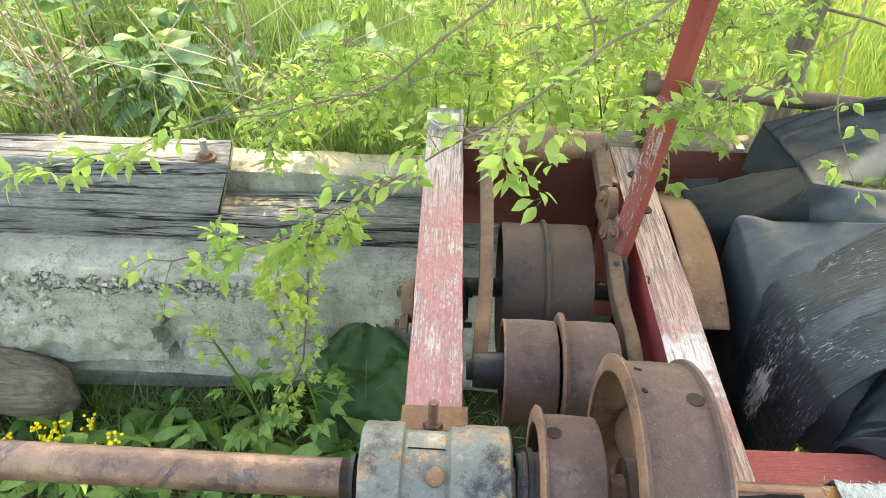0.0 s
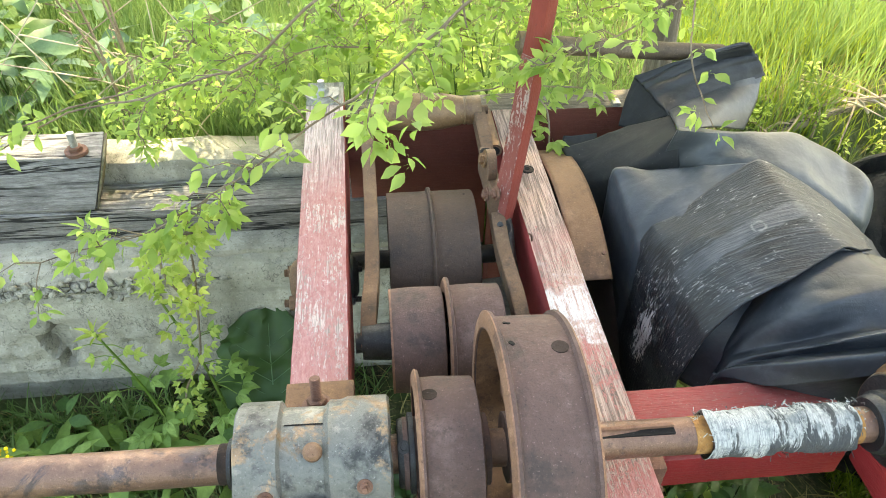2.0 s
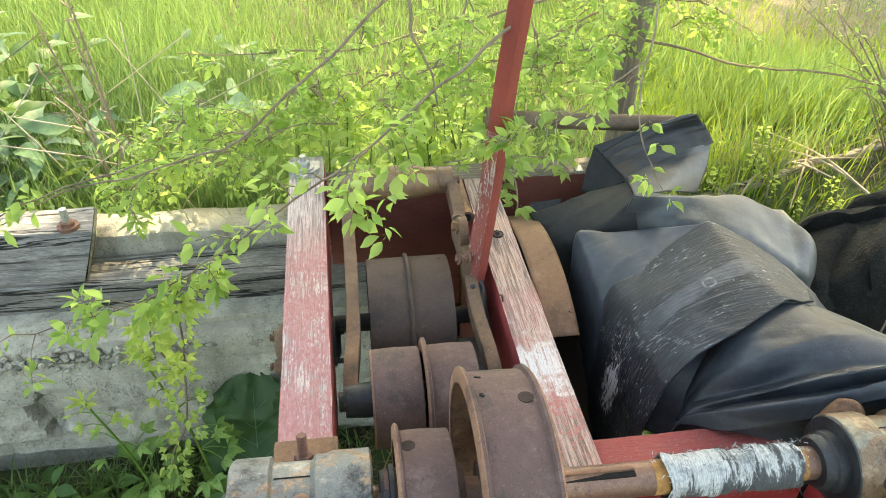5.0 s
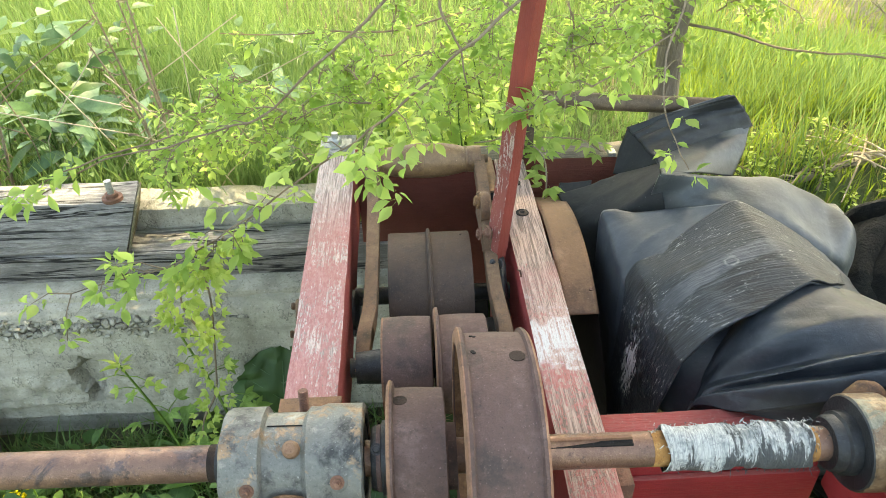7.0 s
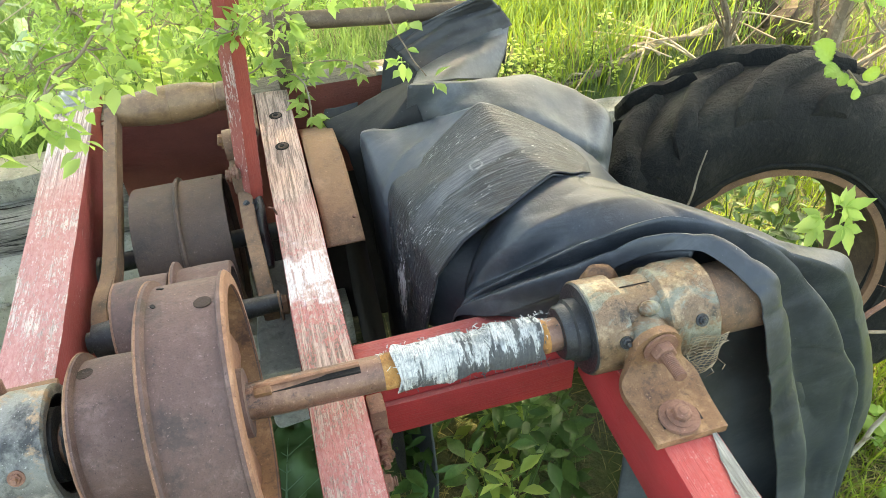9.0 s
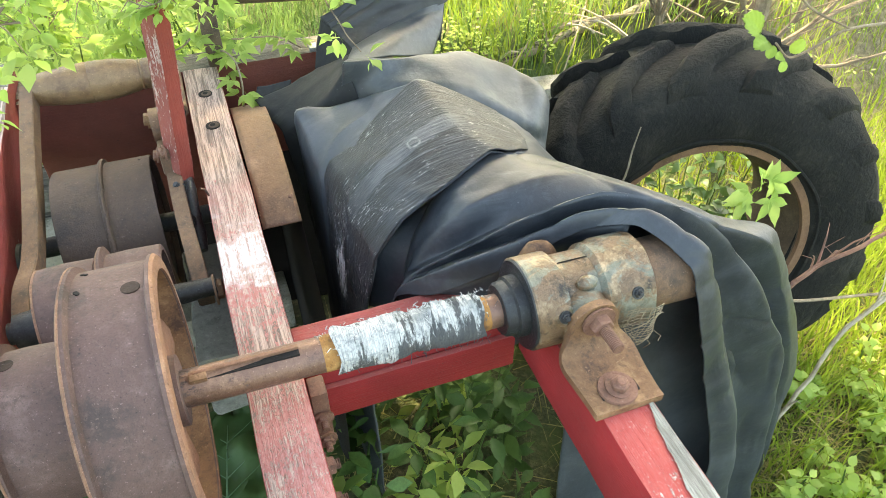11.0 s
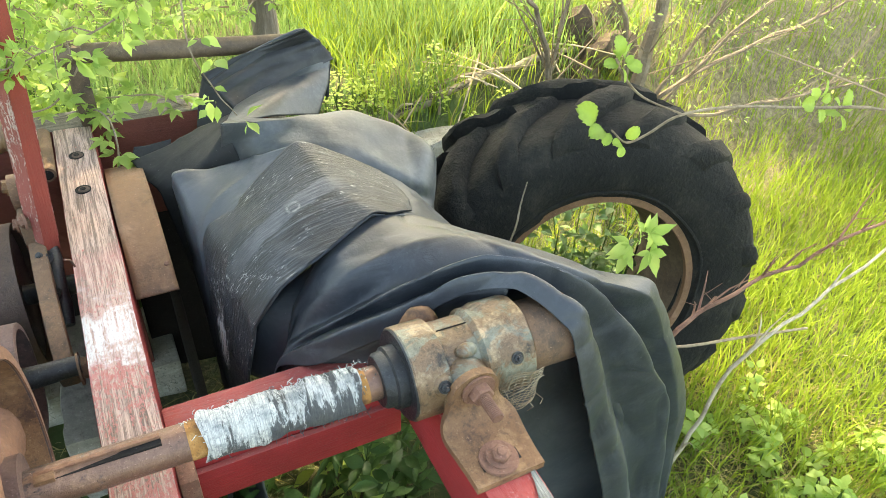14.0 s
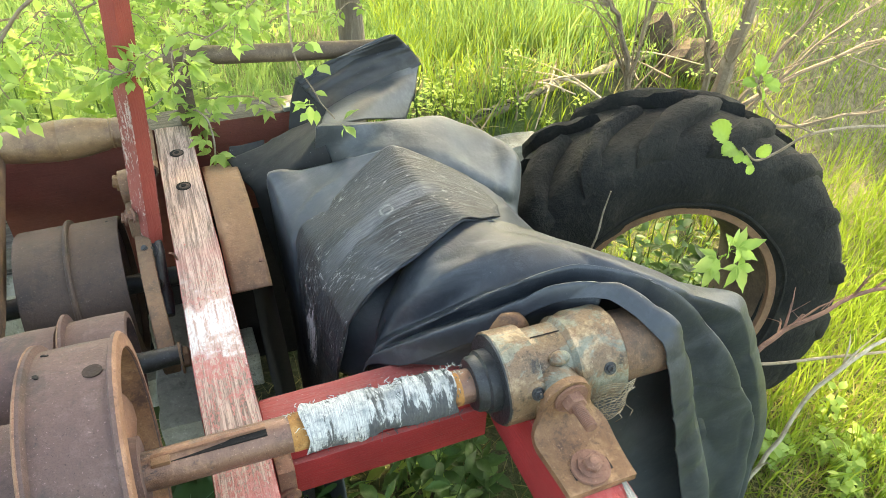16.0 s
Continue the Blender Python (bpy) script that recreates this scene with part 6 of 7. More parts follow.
# hanging spray at the middle of branch A
ph = branch([(0.159, 1.5, 1.167), (0.14, 1.42, 1.18), (0.12, 1.34, 1.15), (0.13, 1.32, 1.12)], 0.0025, 0.0012, 12)
for q in ph[4:]:
    lv1.rosette(q, (0.1, -0.4, -0.6), 0.036, 3)
for k in range(9):
    lv1.rosette(Vector((0.115, 1.34, 1.145)) + Vector((rng.gauss(0, 0.055), rng.gauss(0, 0.03), rng.gauss(0, 0.02))), (rng.gauss(0, 0.5), -0.3, -0.5), 0.036, 5)
# drooping spray on the right beyond the lever
pc = branch([(1.15, 2.5, 1.3), (0.95, 2.0, 1.4), (0.78, 1.6, 1.28), (0.74, 1.5, 1.18), (0.76, 1.45, 1.10), (0.8, 1.44, 1.04)], 0.003, 0.001, 30)
for q in pc[14::3]:
    lv1.rosette(q + Vector((rng.gauss(0, 0.03), 0, rng.gauss(0, 0.02))), (rng.gauss(0, 0.6), -0.3, -0.3), 0.034, 4)
# many leafy side branches between machine and field
for k in range(62):
    f = rng.random()
    s = Vector((0.98 - 1.35 * f, 2.3 - 0.2 * f + rng.gauss(0, 0.12), 1.1 - 0.24 * f + rng.gauss(0, 0.1)))
    d = Vector((rng.uniform(-0.8, 0.3), rng.uniform(-0.5, 0.25), rng.uniform(-0.5, 0.1)))
    L = rng.uniform(0.25, 0.5)
    pts = [s, s + d * L * 0.5 + Vector((0, 0, 0.03)), s + d * L]
    if min(p.y for p in pts) < (2.1 if max(p.x for p in pts) > -0.15 else 1.75):
        continue
    p = branch(pts, 0.0032, 0.0012, 16)
    twigs(p, 0.1, 0.5, 0.085, 0.029, n_leaf=4)
for k in range(18):
    s = Vector((1.12 + rng.gauss(0, 0.12), 2.48, 1.12 + rng.gauss(0, 0.12)))
    d = Vector((rng.uniform(-0.8, 0.5), rng.uniform(-0.6, 0.1), rng.uniform(-0.25, 0.35)))
    L = rng.uniform(0.25, 0.5)
    p = branch([s, s + d * L * 0.5 + Vector((0, 0, 0.03)), s + d * L], 0.003, 0.0012, 16)
    twigs(p, 0.2, 0.5, 0.08, 0.03)
for pts in ([(1.1, 2.5, 1.05), (0.95, 2.42, 1.12), (0.8, 2.38, 1.05), (0.62, 2.3, 1.0)], [(1.0, 2.45, 1.2), (0.55, 2.4, 1.12), (0.1, 2.35, 1.05), (-0.35, 2.3, 1.08)], [(0.3, 2.0, 1.33), (0.31, 1.95, 1.23), (0.35, 1.92, 1.15), (0.37, 1.9, 1.06)], [(1.15, 2.48, 1.0), (1.4, 2.3, 0.98), (1.7, 2.1, 1.0), (2.0, 1.95, 0.97)]):
    p = branch(pts, 0.005, 0.002, 20)
    twigs(p, 0.3, 0.3, 0.07, 0.034)
for k in range(40):
    f = rng.random()
    s = Vector((0.95 - 1.5 * f + rng.gauss(0, 0.08), 2.12 - 0.22 * f + rng.gauss(0, 0.1), 1.14 - 0.2 * f + rng.gauss(0, 0.1)))
    if s.y < 1.85 or (s.y < 2.1 and s.z < 1.0 and s.x > -0.1) or (s.x > 0.62 and s.z < 1.1):
        continue
    d = Vector((rng.uniform(-0.7, 0.4), rng.uniform(-0.35, 0.2), rng.uniform(-0.28, 0.25)))
    L = rng.uniform(0.14, 0.3)
    p = branch([s, s + d * L * 0.5 + Vector((0, 0, 0.02)), s + d * L], 0.0024, 0.001, 12)
    twigs(p, 0.1, 0.6, 0.06, 0.028, n_leaf=4)
pl = branch([(0.78, 1.6, 1.28), (0.62, 1.52, 1.23), (0.5, 1.46, 1.2), (0.41, 1.44, 1.19)], 0.002, 0.001, 20)
twigs(pl, 0.15, 0.7, 0.05, 0.032, n_leaf=5)
lv1.build(tree, "leaf", OVATE, 300)
# crown high above, out of view: added to give the shade
cv, cf = [], []
for k in range(13500):
    a, r, h = rng.uniform(0, 6.283), 3.0 * math.sqrt(rng.random()), rng.uniform(-1, 1)
    c = Vector((1.75 + r * math.cos(a), 3.7 + r * math.sin(a), 5.2 + h * 1.0 * math.sqrt(max(0.05, 1 - (r / 3.1) ** 2))))
    if (r > 2.4 and noise.noise(c * 1.3) < -0.1) or (c.y > 4.7 and c.x < 3.5 and rng.random() < 0.9):
        continue
    u = Vector((rng.gauss(0, 1), rng.gauss(0, 1), rng.gauss(0, 1))).normalized()
    w = u.orthogonal().normalized()
    x = u.cross(w)
    s = rng.uniform(0.1, 0.18)
    b = len(cv)
    cv += [c - w * s, c + x * s * 0.6, c + w * s, c - x * s * 0.6]
    cf.append((b, b + 1, b + 2, b + 3))
crown = mesh_stuff("crown", cv, cf, "leaf", tree)
crown["kind"] = "stuff"
for k in range(9):
    a = k * 0.7
    tip_ = Vector((1.75 + 2.2 * math.cos(a), 3.7 + 2.2 * math.sin(a), 5.2))
    part("limb", tube(smooth_path([(1.24, 2.58, 2.4 + 0.08 * k), (1.25 + 0.9 * math.cos(a), 3.1 + 0.9 * math.sin(a), 4.0), tip_], 12), [0.035 - 0.0025 * i for i in range(12)], 7), "bark", tree)



def shade_tree(sx, sy, reach, label):
    """A tall tree out of view, well to the side, added so that its shade falls over the far yard."""
    shade = thing("tree", (sx, sy, 0.0), label, "tree")
    part("trunk", tube(smooth_path([(sx, sy, -0.1), (sx + 0.05, sy, 1.5), (sx - 0.05, sy + 0.05, 3.4), (sx, sy, 5.4)], 20), [0.22 - 0.007 * i for i in range(20)], 14), "bark", shade)
    for k in range(8):
        a = k * 0.8
        part("limb", tube(smooth_path([(sx - 0.02, sy + 0.02, 2.8 + 0.15 * k), (sx + 1.1 * math.cos(a), sy + 1.1 * math.sin(a), 4.2), (sx + 0.76 * reach * math.cos(a), sy + 0.76 * reach * math.sin(a), 5.2)], 12), [0.07 - 0.005 * i for i in range(12)], 7), "bark", shade)
    cv, cf = [], []
    for k in range(int(950 * reach * reach)):
        a, r, h = rng.uniform(0, 6.283), reach * math.sqrt(rng.random()), rng.uniform(-1, 1)
        c = Vector((sx + r * math.cos(a), sy + r * math.sin(a), 5.2 + h * 1.2 * math.sqrt(max(0.05, 1 - (r / (reach + 0.1)) ** 2))))
        if r > 0.47 * reach and noise.noise(c * 1.1) < -0.05:
            continue
        u = Vector((rng.gauss(0, 1), rng.gauss(0, 1), rng.gauss(0, 1))).normalized()
        w = u.orthogonal().normalized()
        x = u.cross(w)
        s = rng.uniform(0.1, 0.18)
        b = len(cv)
        cv += [c - w * s, c + x * s * 0.6, c + w * s, c - x * s * 0.6]
        cf.append((b, b + 1, b + 2, b + 3))
    mesh_stuff("crown", cv, cf, "leaf", shade)["kind"] = "stuff"


# both trees are unseen and placed for their shadows
shade_tree(7.8, 9.8, 3.4, "large leafy tree, unseen, added to shade the far yard")
shade_tree(8.7, 7.6, 2.9, "smaller leafy tree beside the large one, unseen, added for shade")

# ---- grass ----


def grass(name, n, spot, height, width, material, label, lean=0.5, seed=1):
    """Curved three-segment blades, joined into one object."""
    g = np.random.default_rng(seed)
    P = []
    while len(P) < n:
        for x, y in spot(g, n):
            P.append((x, y))
    P = np.array(P[:n])
    Z = np.array([ground_z(x, y) for x, y in P]) - 0.02
    H = height(P, g) * g.uniform(0.55, 1.25, n)
    A = g.uniform(0, 2 * np.pi, n)
    B = g.uniform(0, 2 * np.pi, n)
    W = width * g.uniform(0.6, 1.3, n)
    K = lean * g.uniform(0.15, 1.2, n)
    out = np.zeros((n, 7, 3))
    for i, t in enumerate((0, 0.4, 0.75, 1.0)):
        c = np.stack([P[:, 0] + np.cos(A) * K * H * t * t, P[:, 1] + np.sin(A) * K * H * t * t, Z + H * t * (1 - 0.28 * K * t)], 1)
        s = np.stack([np.cos(B), np.sin(B), np.zeros(n)], 1) * (W * (1 - 0.75 * t * t))[:, None]
        if i < 3:
            out[:, 2 * i], out[:, 2 * i + 1] = c - s, c + s
        else:
            out[:, 6] = c
    base = (np.arange(n) * 7)[:, None]
    quads = np.concatenate([base + [0, 1, 3, 2], base + [2, 3, 5, 4]]).tolist()
    tris = (base + [4, 5, 6]).tolist()
    ob = mesh_stuff(name, out.reshape(-1, 3).tolist(), quads + tris, material)
    return tagged(ob, label, "grass", kind="stuff")


def back_spot(g, n):
    y = 2.12 + 7.5 * g.random(n) ** 2.0
    x = -0.5 + (y * 0.95 + 0.9) * g.uniform(-1, 1.25, n)
    for a, b in zip(x, y):
        if a > 0.95 and b < 2.75 and not (1.2 < a < 1.5 and b > 2.3):
            if b < 2.2 + 0.55 * blend(1.2, 2.4, a):
                continue
        if a < -0.03 and b < 2.2:
            continue
        if 1.35 < a < 2.9 and b < 2.95 and g.random() < 0.75:
            continue
        bare = max(blend(1.7, 2.5, a) * blend(3.5, 4.1, b), 0.75 * blend(2.8, 3.4, a) * blend(1.8, 2.4, b))
        if g.random() < 0.93 * bare or (b > 5 and a > 1 and g.random() < 0.5):
            continue
        if -1.9 < a < -0.4 and 2.2 < b < 3.1 and g.random() < 0.55:
            continue
        yield a, b


grass("tall_grass", 80000, back_spot, lambda P, g: np.where(P[:, 0] > 0.9, 0.23, 0.36) * (0.8 + 0.4 * np.sin(P[:, 0] * 2.1 + P[:, 1])), 0.0032, "grass", "tall bright green spring grass behind the wall", 0.45, 2)


def right_spot(g, n):
    x, y = 1.5 + 5.5 * g.random(n) ** 1.3, 1.8 + g.normal(0, 1.25, n)
    for a, b in zip(x, y):
        if 1.4 < a < 2.7 and 1.5 < b < 2.95 and g.random() < 0.75:
            continue
        if (a - 1.9) ** 2 + (b - 1.5) ** 2 > 0.12 and not (a < 2.3 and b < 1.0 and g.random() < 0.4) and g.random() > 0.65 * blend(2.7, 3.3, a) * blend(1.7, 2.3, b):
            yield a, b


grass("yard_grass", 38000, right_spot, lambda P, g: 0.2 * np.ones(len(P)), 0.0028, "grass_yard", "bright yellow-green grass round the tyre, sunlight in its colour", 0.6, 3)
grass("dry_grass", 6000, lambda g, n: zip(g.uniform(1.5, 7, n), g.uniform(0.2, 7.5, n)), lambda P, g: np.where(P[:, 0] > 3.0, 0.12, 0.2), 0.003, "hay", "straw-coloured dry grass among the green", 1.1, 4)
grass("dry_litter", 5000, lambda g, n: zip(g.uniform(-1.5, 2.6, n), g.uniform(0.2, 1.8, n)), lambda P, g: 0.08 * np.ones(len(P)), 0.0025, "hay", "dry straw litter on the soil", 1.8, 5)
grass("wall_grass", 4200, lambda g, n: zip(g.uniform(-1.7, 0.1, n), 1.74 - 0.9 * g.random(n) ** 1.5), lambda P, g: 0.14 * np.ones(len(P)), 0.0035, "grass", "grass tufts at the foot of the wall", 0.7, 6)

grass("straw_litter", 5000, lambda g, n: zip(g.uniform(1.3, 2.7, n), g.uniform(0.1, 1.3, n)), lambda P, g: 0.09 * np.ones(len(P)), 0.0022, "hay", "straw litter beside the rubber sheet", 1.6, 8)

# ---- weeds ----


def weed(name, x, y, h, leaves, size, material, shapes, label, seed, stem="leaf_deep", droop=0.2, parts=60, spread=0.12):
    z = ground_z(x, y)
    t = thing(name, (x, y, z), label, "plant", "weeds")
    L = Leaves(seed)
    r = random.Random(seed)
    bm = bmesh.new()
    top = Vector((x + r.gauss(0, h * 0.12), y + r.gauss(0, h * 0.08), z + h))
    path = smooth_path([(x, y, z - 0.02), ((x + top.x) / 2 + r.gauss(0, 0.01), (y + top.y) / 2, z + h * 0.5), top], 10)
    tube(path, [0.005 - 0.00035 * i for i in range(10)], 5, bm, False)
    for i in range(leaves):
        p = path[min(9, int(10 * (i / leaves) ** 0.8))]
        a = i * 2.4 + r.uniform(-0.4, 0.4)
        d = Vector((math.cos(a), math.sin(a), r.uniform(-droop, 0.6)))
        q = p + d * 0.006
        L.add(q, d, size * r.uniform(0.6, 1.2) + spread * 0.25, tilt=0.4)
    part("stem", bm, stem, t)
    L.build(t, material, shapes, parts)
    return t


rng = random.Random(5)


def stem_weed(foot, tip, label, seed):
    """An upright weed: a whorl of young leaves at the tip, pairs up the stem and broad three-part leaves low down."""
    t = thing("stem_weed", (foot[0], foot[1], ground_z(*foot)), label, "plant", "weeds")
    r = random.Random(seed)
    tip = Vector(tip)
    base = Vector((foot[0], foot[1], ground_z(*foot) - 0.02))
    path = smooth_path([base, base.lerp(tip, 0.5) + Vector((0.015, 0, 0.01)), tip], 30)
    part("stem", tube(path, [0.0062 - 0.00012 * i for i in range(30)], 8), "leaf_dock", t)
    young, old = Leaves(seed), Leaves(seed + 1)
    for i in range(13):
        a = i * 2.4
        o = Vector((math.cos(a) * 0.9, math.sin(a) * 0.7 - 0.15, 0.25 + 0.9 * i / 13))
        young.add(tip - Vector((0, 0, 0.02 * (1 - i / 13))), o, r.uniform(0.03, 0.045), tilt=0.3)
    for f, n in ((0.9, 2), (0.8, 2), (0.68, 2), (0.55, 2), (0.4, 3), (0.28, 3)):
        p = path[int(29 * f)]
        for i in range(n):
            a = r.uniform(0, 6.28)
            o = Vector((math.cos(a), math.sin(a) * 0.6 - 0.3, r.uniform(-0.1, 0.5))).normalized()
            L_ = 0.05 + 0.05 * (1 - f)
            q = p + o * L_
            part("leaf_stalk", tube([p, p + o * L_ * 0.5 + Vector((0, 0, 0.008)), q], [0.0018, 0.0014, 0.001], 5), "leaf_dock", t)
            (young if f > 0.75 else old).add(q - o * 0.01, o - Vector((0, 0, 0.35)), 0.028 + 0.035 * (1 - f), up=(0, -0.5, 0.8), tilt=0.3)
    young.build(t, "leaf_vine", LONG[1:] + MAPLE[1:], 40)
    old.build(t, "leaf_fresh", MAPLE, 40)


stem_weed((-0.51, 1.6), (-0.62, 1.6, 0.405), "upright light green weed with a leafy tip at the wall foot", 31)
stem_weed((-0.34, 1.62), (-0.44, 1.6, 0.55), "tall green weed with a whorled tip by the wall", 32)
for i in range(14):
    weed("dock_weed", -1.45 + 0.1 * i + rng.gauss(0, 0.03), 1.5 + rng.gauss(0, 0.08), 0.12, 11, 0.13, "leaf_fresh", DOCK, "rosette of long fresh green dock leaves", 40 + i, spread=0.03, droop=0.0)
for i in range(22):
    weed("low_weed", rng.uniform(-1.3, 0.1), rng.uniform(0.75, 1.68), rng.uniform(0.08, 0.2), 16, 0.055, "leaf_deep", OVATE, "low dark green weed under the shaft", 60 + i, parts=16, spread=0.08)
for i in range(34):
    weed("low_weed", rng.uniform(0.54, 1.1), rng.uniform(0.7, 1.55), rng.uniform(0.1, 0.34), 18, 0.045, "leaf_deep" if i % 4 else "leaf", OVATE + LONG, "green weed growing under the frame", 90 + i, parts=16, spread=0.1)
for i in range(85):
    weed("bramble", 1.55 + 1.1 * rng.random(), 0.2 + 0.9 * rng.random(), rng.uniform(0.06, 0.18), 30, 0.018, "leaf", BROAD, "bright green leafy weed beside the rubber sheet", 120 + i, parts=18, spread=0.06)
for i in range(26):
    weed("bramble", 1.3 + 0.9 * rng.random(), 2.42 + 0.35 * rng.random(), rng.uniform(0.06, 0.14), 26, 0.012, "leaf_vine", OVATE, "yellow-green leafy weed by the fallen log", 160 + i, parts=18, spread=0.05)
for i in range(24):
    weed("bramble", -0.02 + 0.65 * rng.random(), 2.12 + 0.25 * rng.random(), rng.uniform(0.38, 0.72), 34, 0.035, "leaf", OVATE, "light green sapling behind the cross beam", 180 + i, parts=20, spread=0.1)
# deep leaf tones here also carry the shade in and behind the tyre
for i in range(26):
    weed("low_weed", rng.uniform(1.65, 2.3), rng.uniform(1.6, 1.95), rng.uniform(0.15, 0.5), 22, 0.03, "leaf_deep", OVATE, "dark green weed behind the tyre", 260 + i, parts=10, spread=0.1)
for i in range(8):
    weed("wheel_weed", 1.85 + rng.gauss(0, 0.13), 1.5 + rng.gauss(0, 0.06), rng.uniform(0.2, 0.55), 12, 0.05 if i else 0.07, "burdock", MAPLE, "lobed deep green weed inside the tyre", 200 + i, parts=10)
# leafy vine hanging over the wall
vine = thing("vine", (-0.4, 1.6, 0), "yellow-green leafy vine climbing at the wall", "vine")
L = Leaves(77)
for pts in ([(-0.47, 1.62, 0.0), (-0.44, 1.6, 0.15), (-0.38, 1.6, 0.27), (-0.354, 1.6, 0.405), (-0.325, 1.6, 0.606), (-0.317, 1.6, 0.731), (-0.24, 1.56, 0.84)], [(-0.36, 1.62, 0.45), (-0.4, 1.6, 0.6), (-0.36, 1.58, 0.72), (-0.28, 1.52, 0.78)]):
    path = smooth_path(pts, 40)
    part("vine_stem", tube(path, 0.003, 6), "twig", vine)
    for i, p in enumerate(path):
        for k in range(3):
            a = rng.uniform(0, 6.28)
            d = Vector((math.cos(a), -0.6 + 0.5 * math.sin(a), rng.uniform(-0.5, 0.3)))
            L.add(p + d * rng.uniform(0.008, 0.045), d, rng.uniform(0.018, 0.03), up=(0, -0.8, 0.6), tilt=0.3)
L.build(vine, "leaf_vine", MAPLE[1:] + OVATE[:1], 240)
ivy = thing("vine", (0.6, 1.98, 0.8), "lobed green vine trailing over the cross beam", "vine")
L = Leaves(78)
for pts in ([(0.54, 2.0, 0.7), (0.55, 1.95, 0.84), (0.58, 1.9, 0.84), (0.585, 1.85, 0.80), (0.575, 1.8, 0.76)], [(0.5, 2.02, 0.85), (0.6, 1.97, 0.86), (0.7, 1.97, 0.85), (0.76, 1.95, 0.82)], [(0.4, 2.03, 0.82), (0.47, 1.98, 0.86), (0.54, 1.95, 0.95), (0.56, 1.94, 1.0)]):
    path = smooth_path(pts, 16)
    part("vine_stem", tube(path, 0.0025, 6), "dead", ivy)
    for p in path[2::2]:
        for k in range(2):
            a = rng.uniform(0, 6.28)
            d = Vector((math.cos(a), math.sin(a) - 0.3, rng.uniform(-0.3, 0.3)))
            L.add(p + d * 0.02, d, rng.uniform(0.035, 0.055), up=(0, -0.4, 0.9), tilt=0.25)
L.build(ivy, "leaf", MAPLE, 80)


def burdock(x, y, z, length, wide, lean, face, label):
    """One huge ruffled leaf with pale veins on a stalk."""
    t = thing("burdock_plant", (x, y, ground_z(x, y)), label, "plant", "weeds")
    m = Matrix.Translation((x, y, z)) @ pose(0, 0, 0, lean, 0, face)
    bm = bmesh.new()
    vs = []
    for i in range(25):
        f = 0.93 * i / 24
        w = wide * 0.5 * math.sqrt(max(0.0, 1 - abs(1.94 * f - 0.92) ** 2.4)) + 0.002
        row = []
        for j in range(17):
            g = j / 8 - 1
            ruf = 0.014 * abs(g) ** 2 * math.sin(f * 30 + g * 5 + 3 * noise.noise(Vector((f * 3, g, x)))) + 0.03 * noise.noise(Vector((f * 4, g * 3, x))) + 0.012 * noise.noise(Vector((f * 13, g * 9, x)))
            row.append(bm.verts.new(m @ Vector((g * w * (1 + 0.05 * abs(g) * math.sin(f * 61) + 0.04 * math.sin(f * 31 + g) + 0.05 * noise.noise(Vector((f * 5, g * 0.5, x + 3)))), f * length - 0.06 * length * abs(g) ** 2, 0.09 * length * abs(g) - 0.15 * length * f * f + ruf))))
        vs.append(row)
    for i in range(24):
        for j in range(16):
            bm.faces.new((vs[i][j], vs[i + 1][j], vs[i + 1][j + 1], vs[i][j + 1]))
    lf = part("leaf_blade", bm, "burdock", t, smooth=60)
    bm = bmesh.new()
    mid_ = [m @ Vector((0, f * length, 0.006 - 0.15 * length * f * f)) for f in (0, 0.3, 0.6, 0.9)]
    tube(mid_, [0.003, 0.0022, 0.0014, 0.0006], 5, bm, False)
    for s in (-1, 1):
        for f in (0.15, 0.3, 0.45, 0.6):
            a = m @ Vector((0, f * length, 0.006 - 0.15 * length * f * f))
            b = m @ Vector((s * wide * 0.3, (f + 0.2) * length, 0.055 * length - 0.15 * length * (f + 0.2) ** 2 + 0.006))
            tube([a, (a + b) / 2, b], [0.0013, 0.0009, 0.0005], 4, bm, False)
    part("vein", bm, "leaf_pale", lf, "pale leaf vein")
    part("stalk", tube(smooth_path([(x, y, ground_z(x, y) - 0.02), (x, y - 0.02, (z + ground_z(x, y)) / 2), (x, y, z)], 8), 0.006, 6), "leaf", t)


burdock(-0.215, 1.62, -0.02, 0.36, 0.3, 66, 0, "huge dark green burdock leaf against the wall")
burdock(0.33, 1.0, 0.26, 0.3, 0.26, 8, -8, "broad blue-green burdock leaf under the frame")
burdock(0.12, 1.15, 0.2, 0.25, 0.2, 20, 40, "green burdock leaf between the beams")
burdock(-0.2, 0.95, 0.05, 0.3, 0.24, 10, 60, "broad green burdock leaf under the shaft")
for i in range(30):
    weed("broad_weed", rng.uniform(-2.0, 0.0) if i < 16 else rng.uniform(-1.9, -0.7), rng.uniform(2.4, 3.7), rng.uniform(0.25, 0.45), 12, 0.12, "leaf_deep" if i % 3 else "leaf_pale", [leaf_shape(0.42, 0.15, 0.25), leaf_shape(0.34, 0.2, 0.4)], "broad-leaved green weed in the tall grass", 300 + i, spread=0.06, droop=0.0, parts=14)
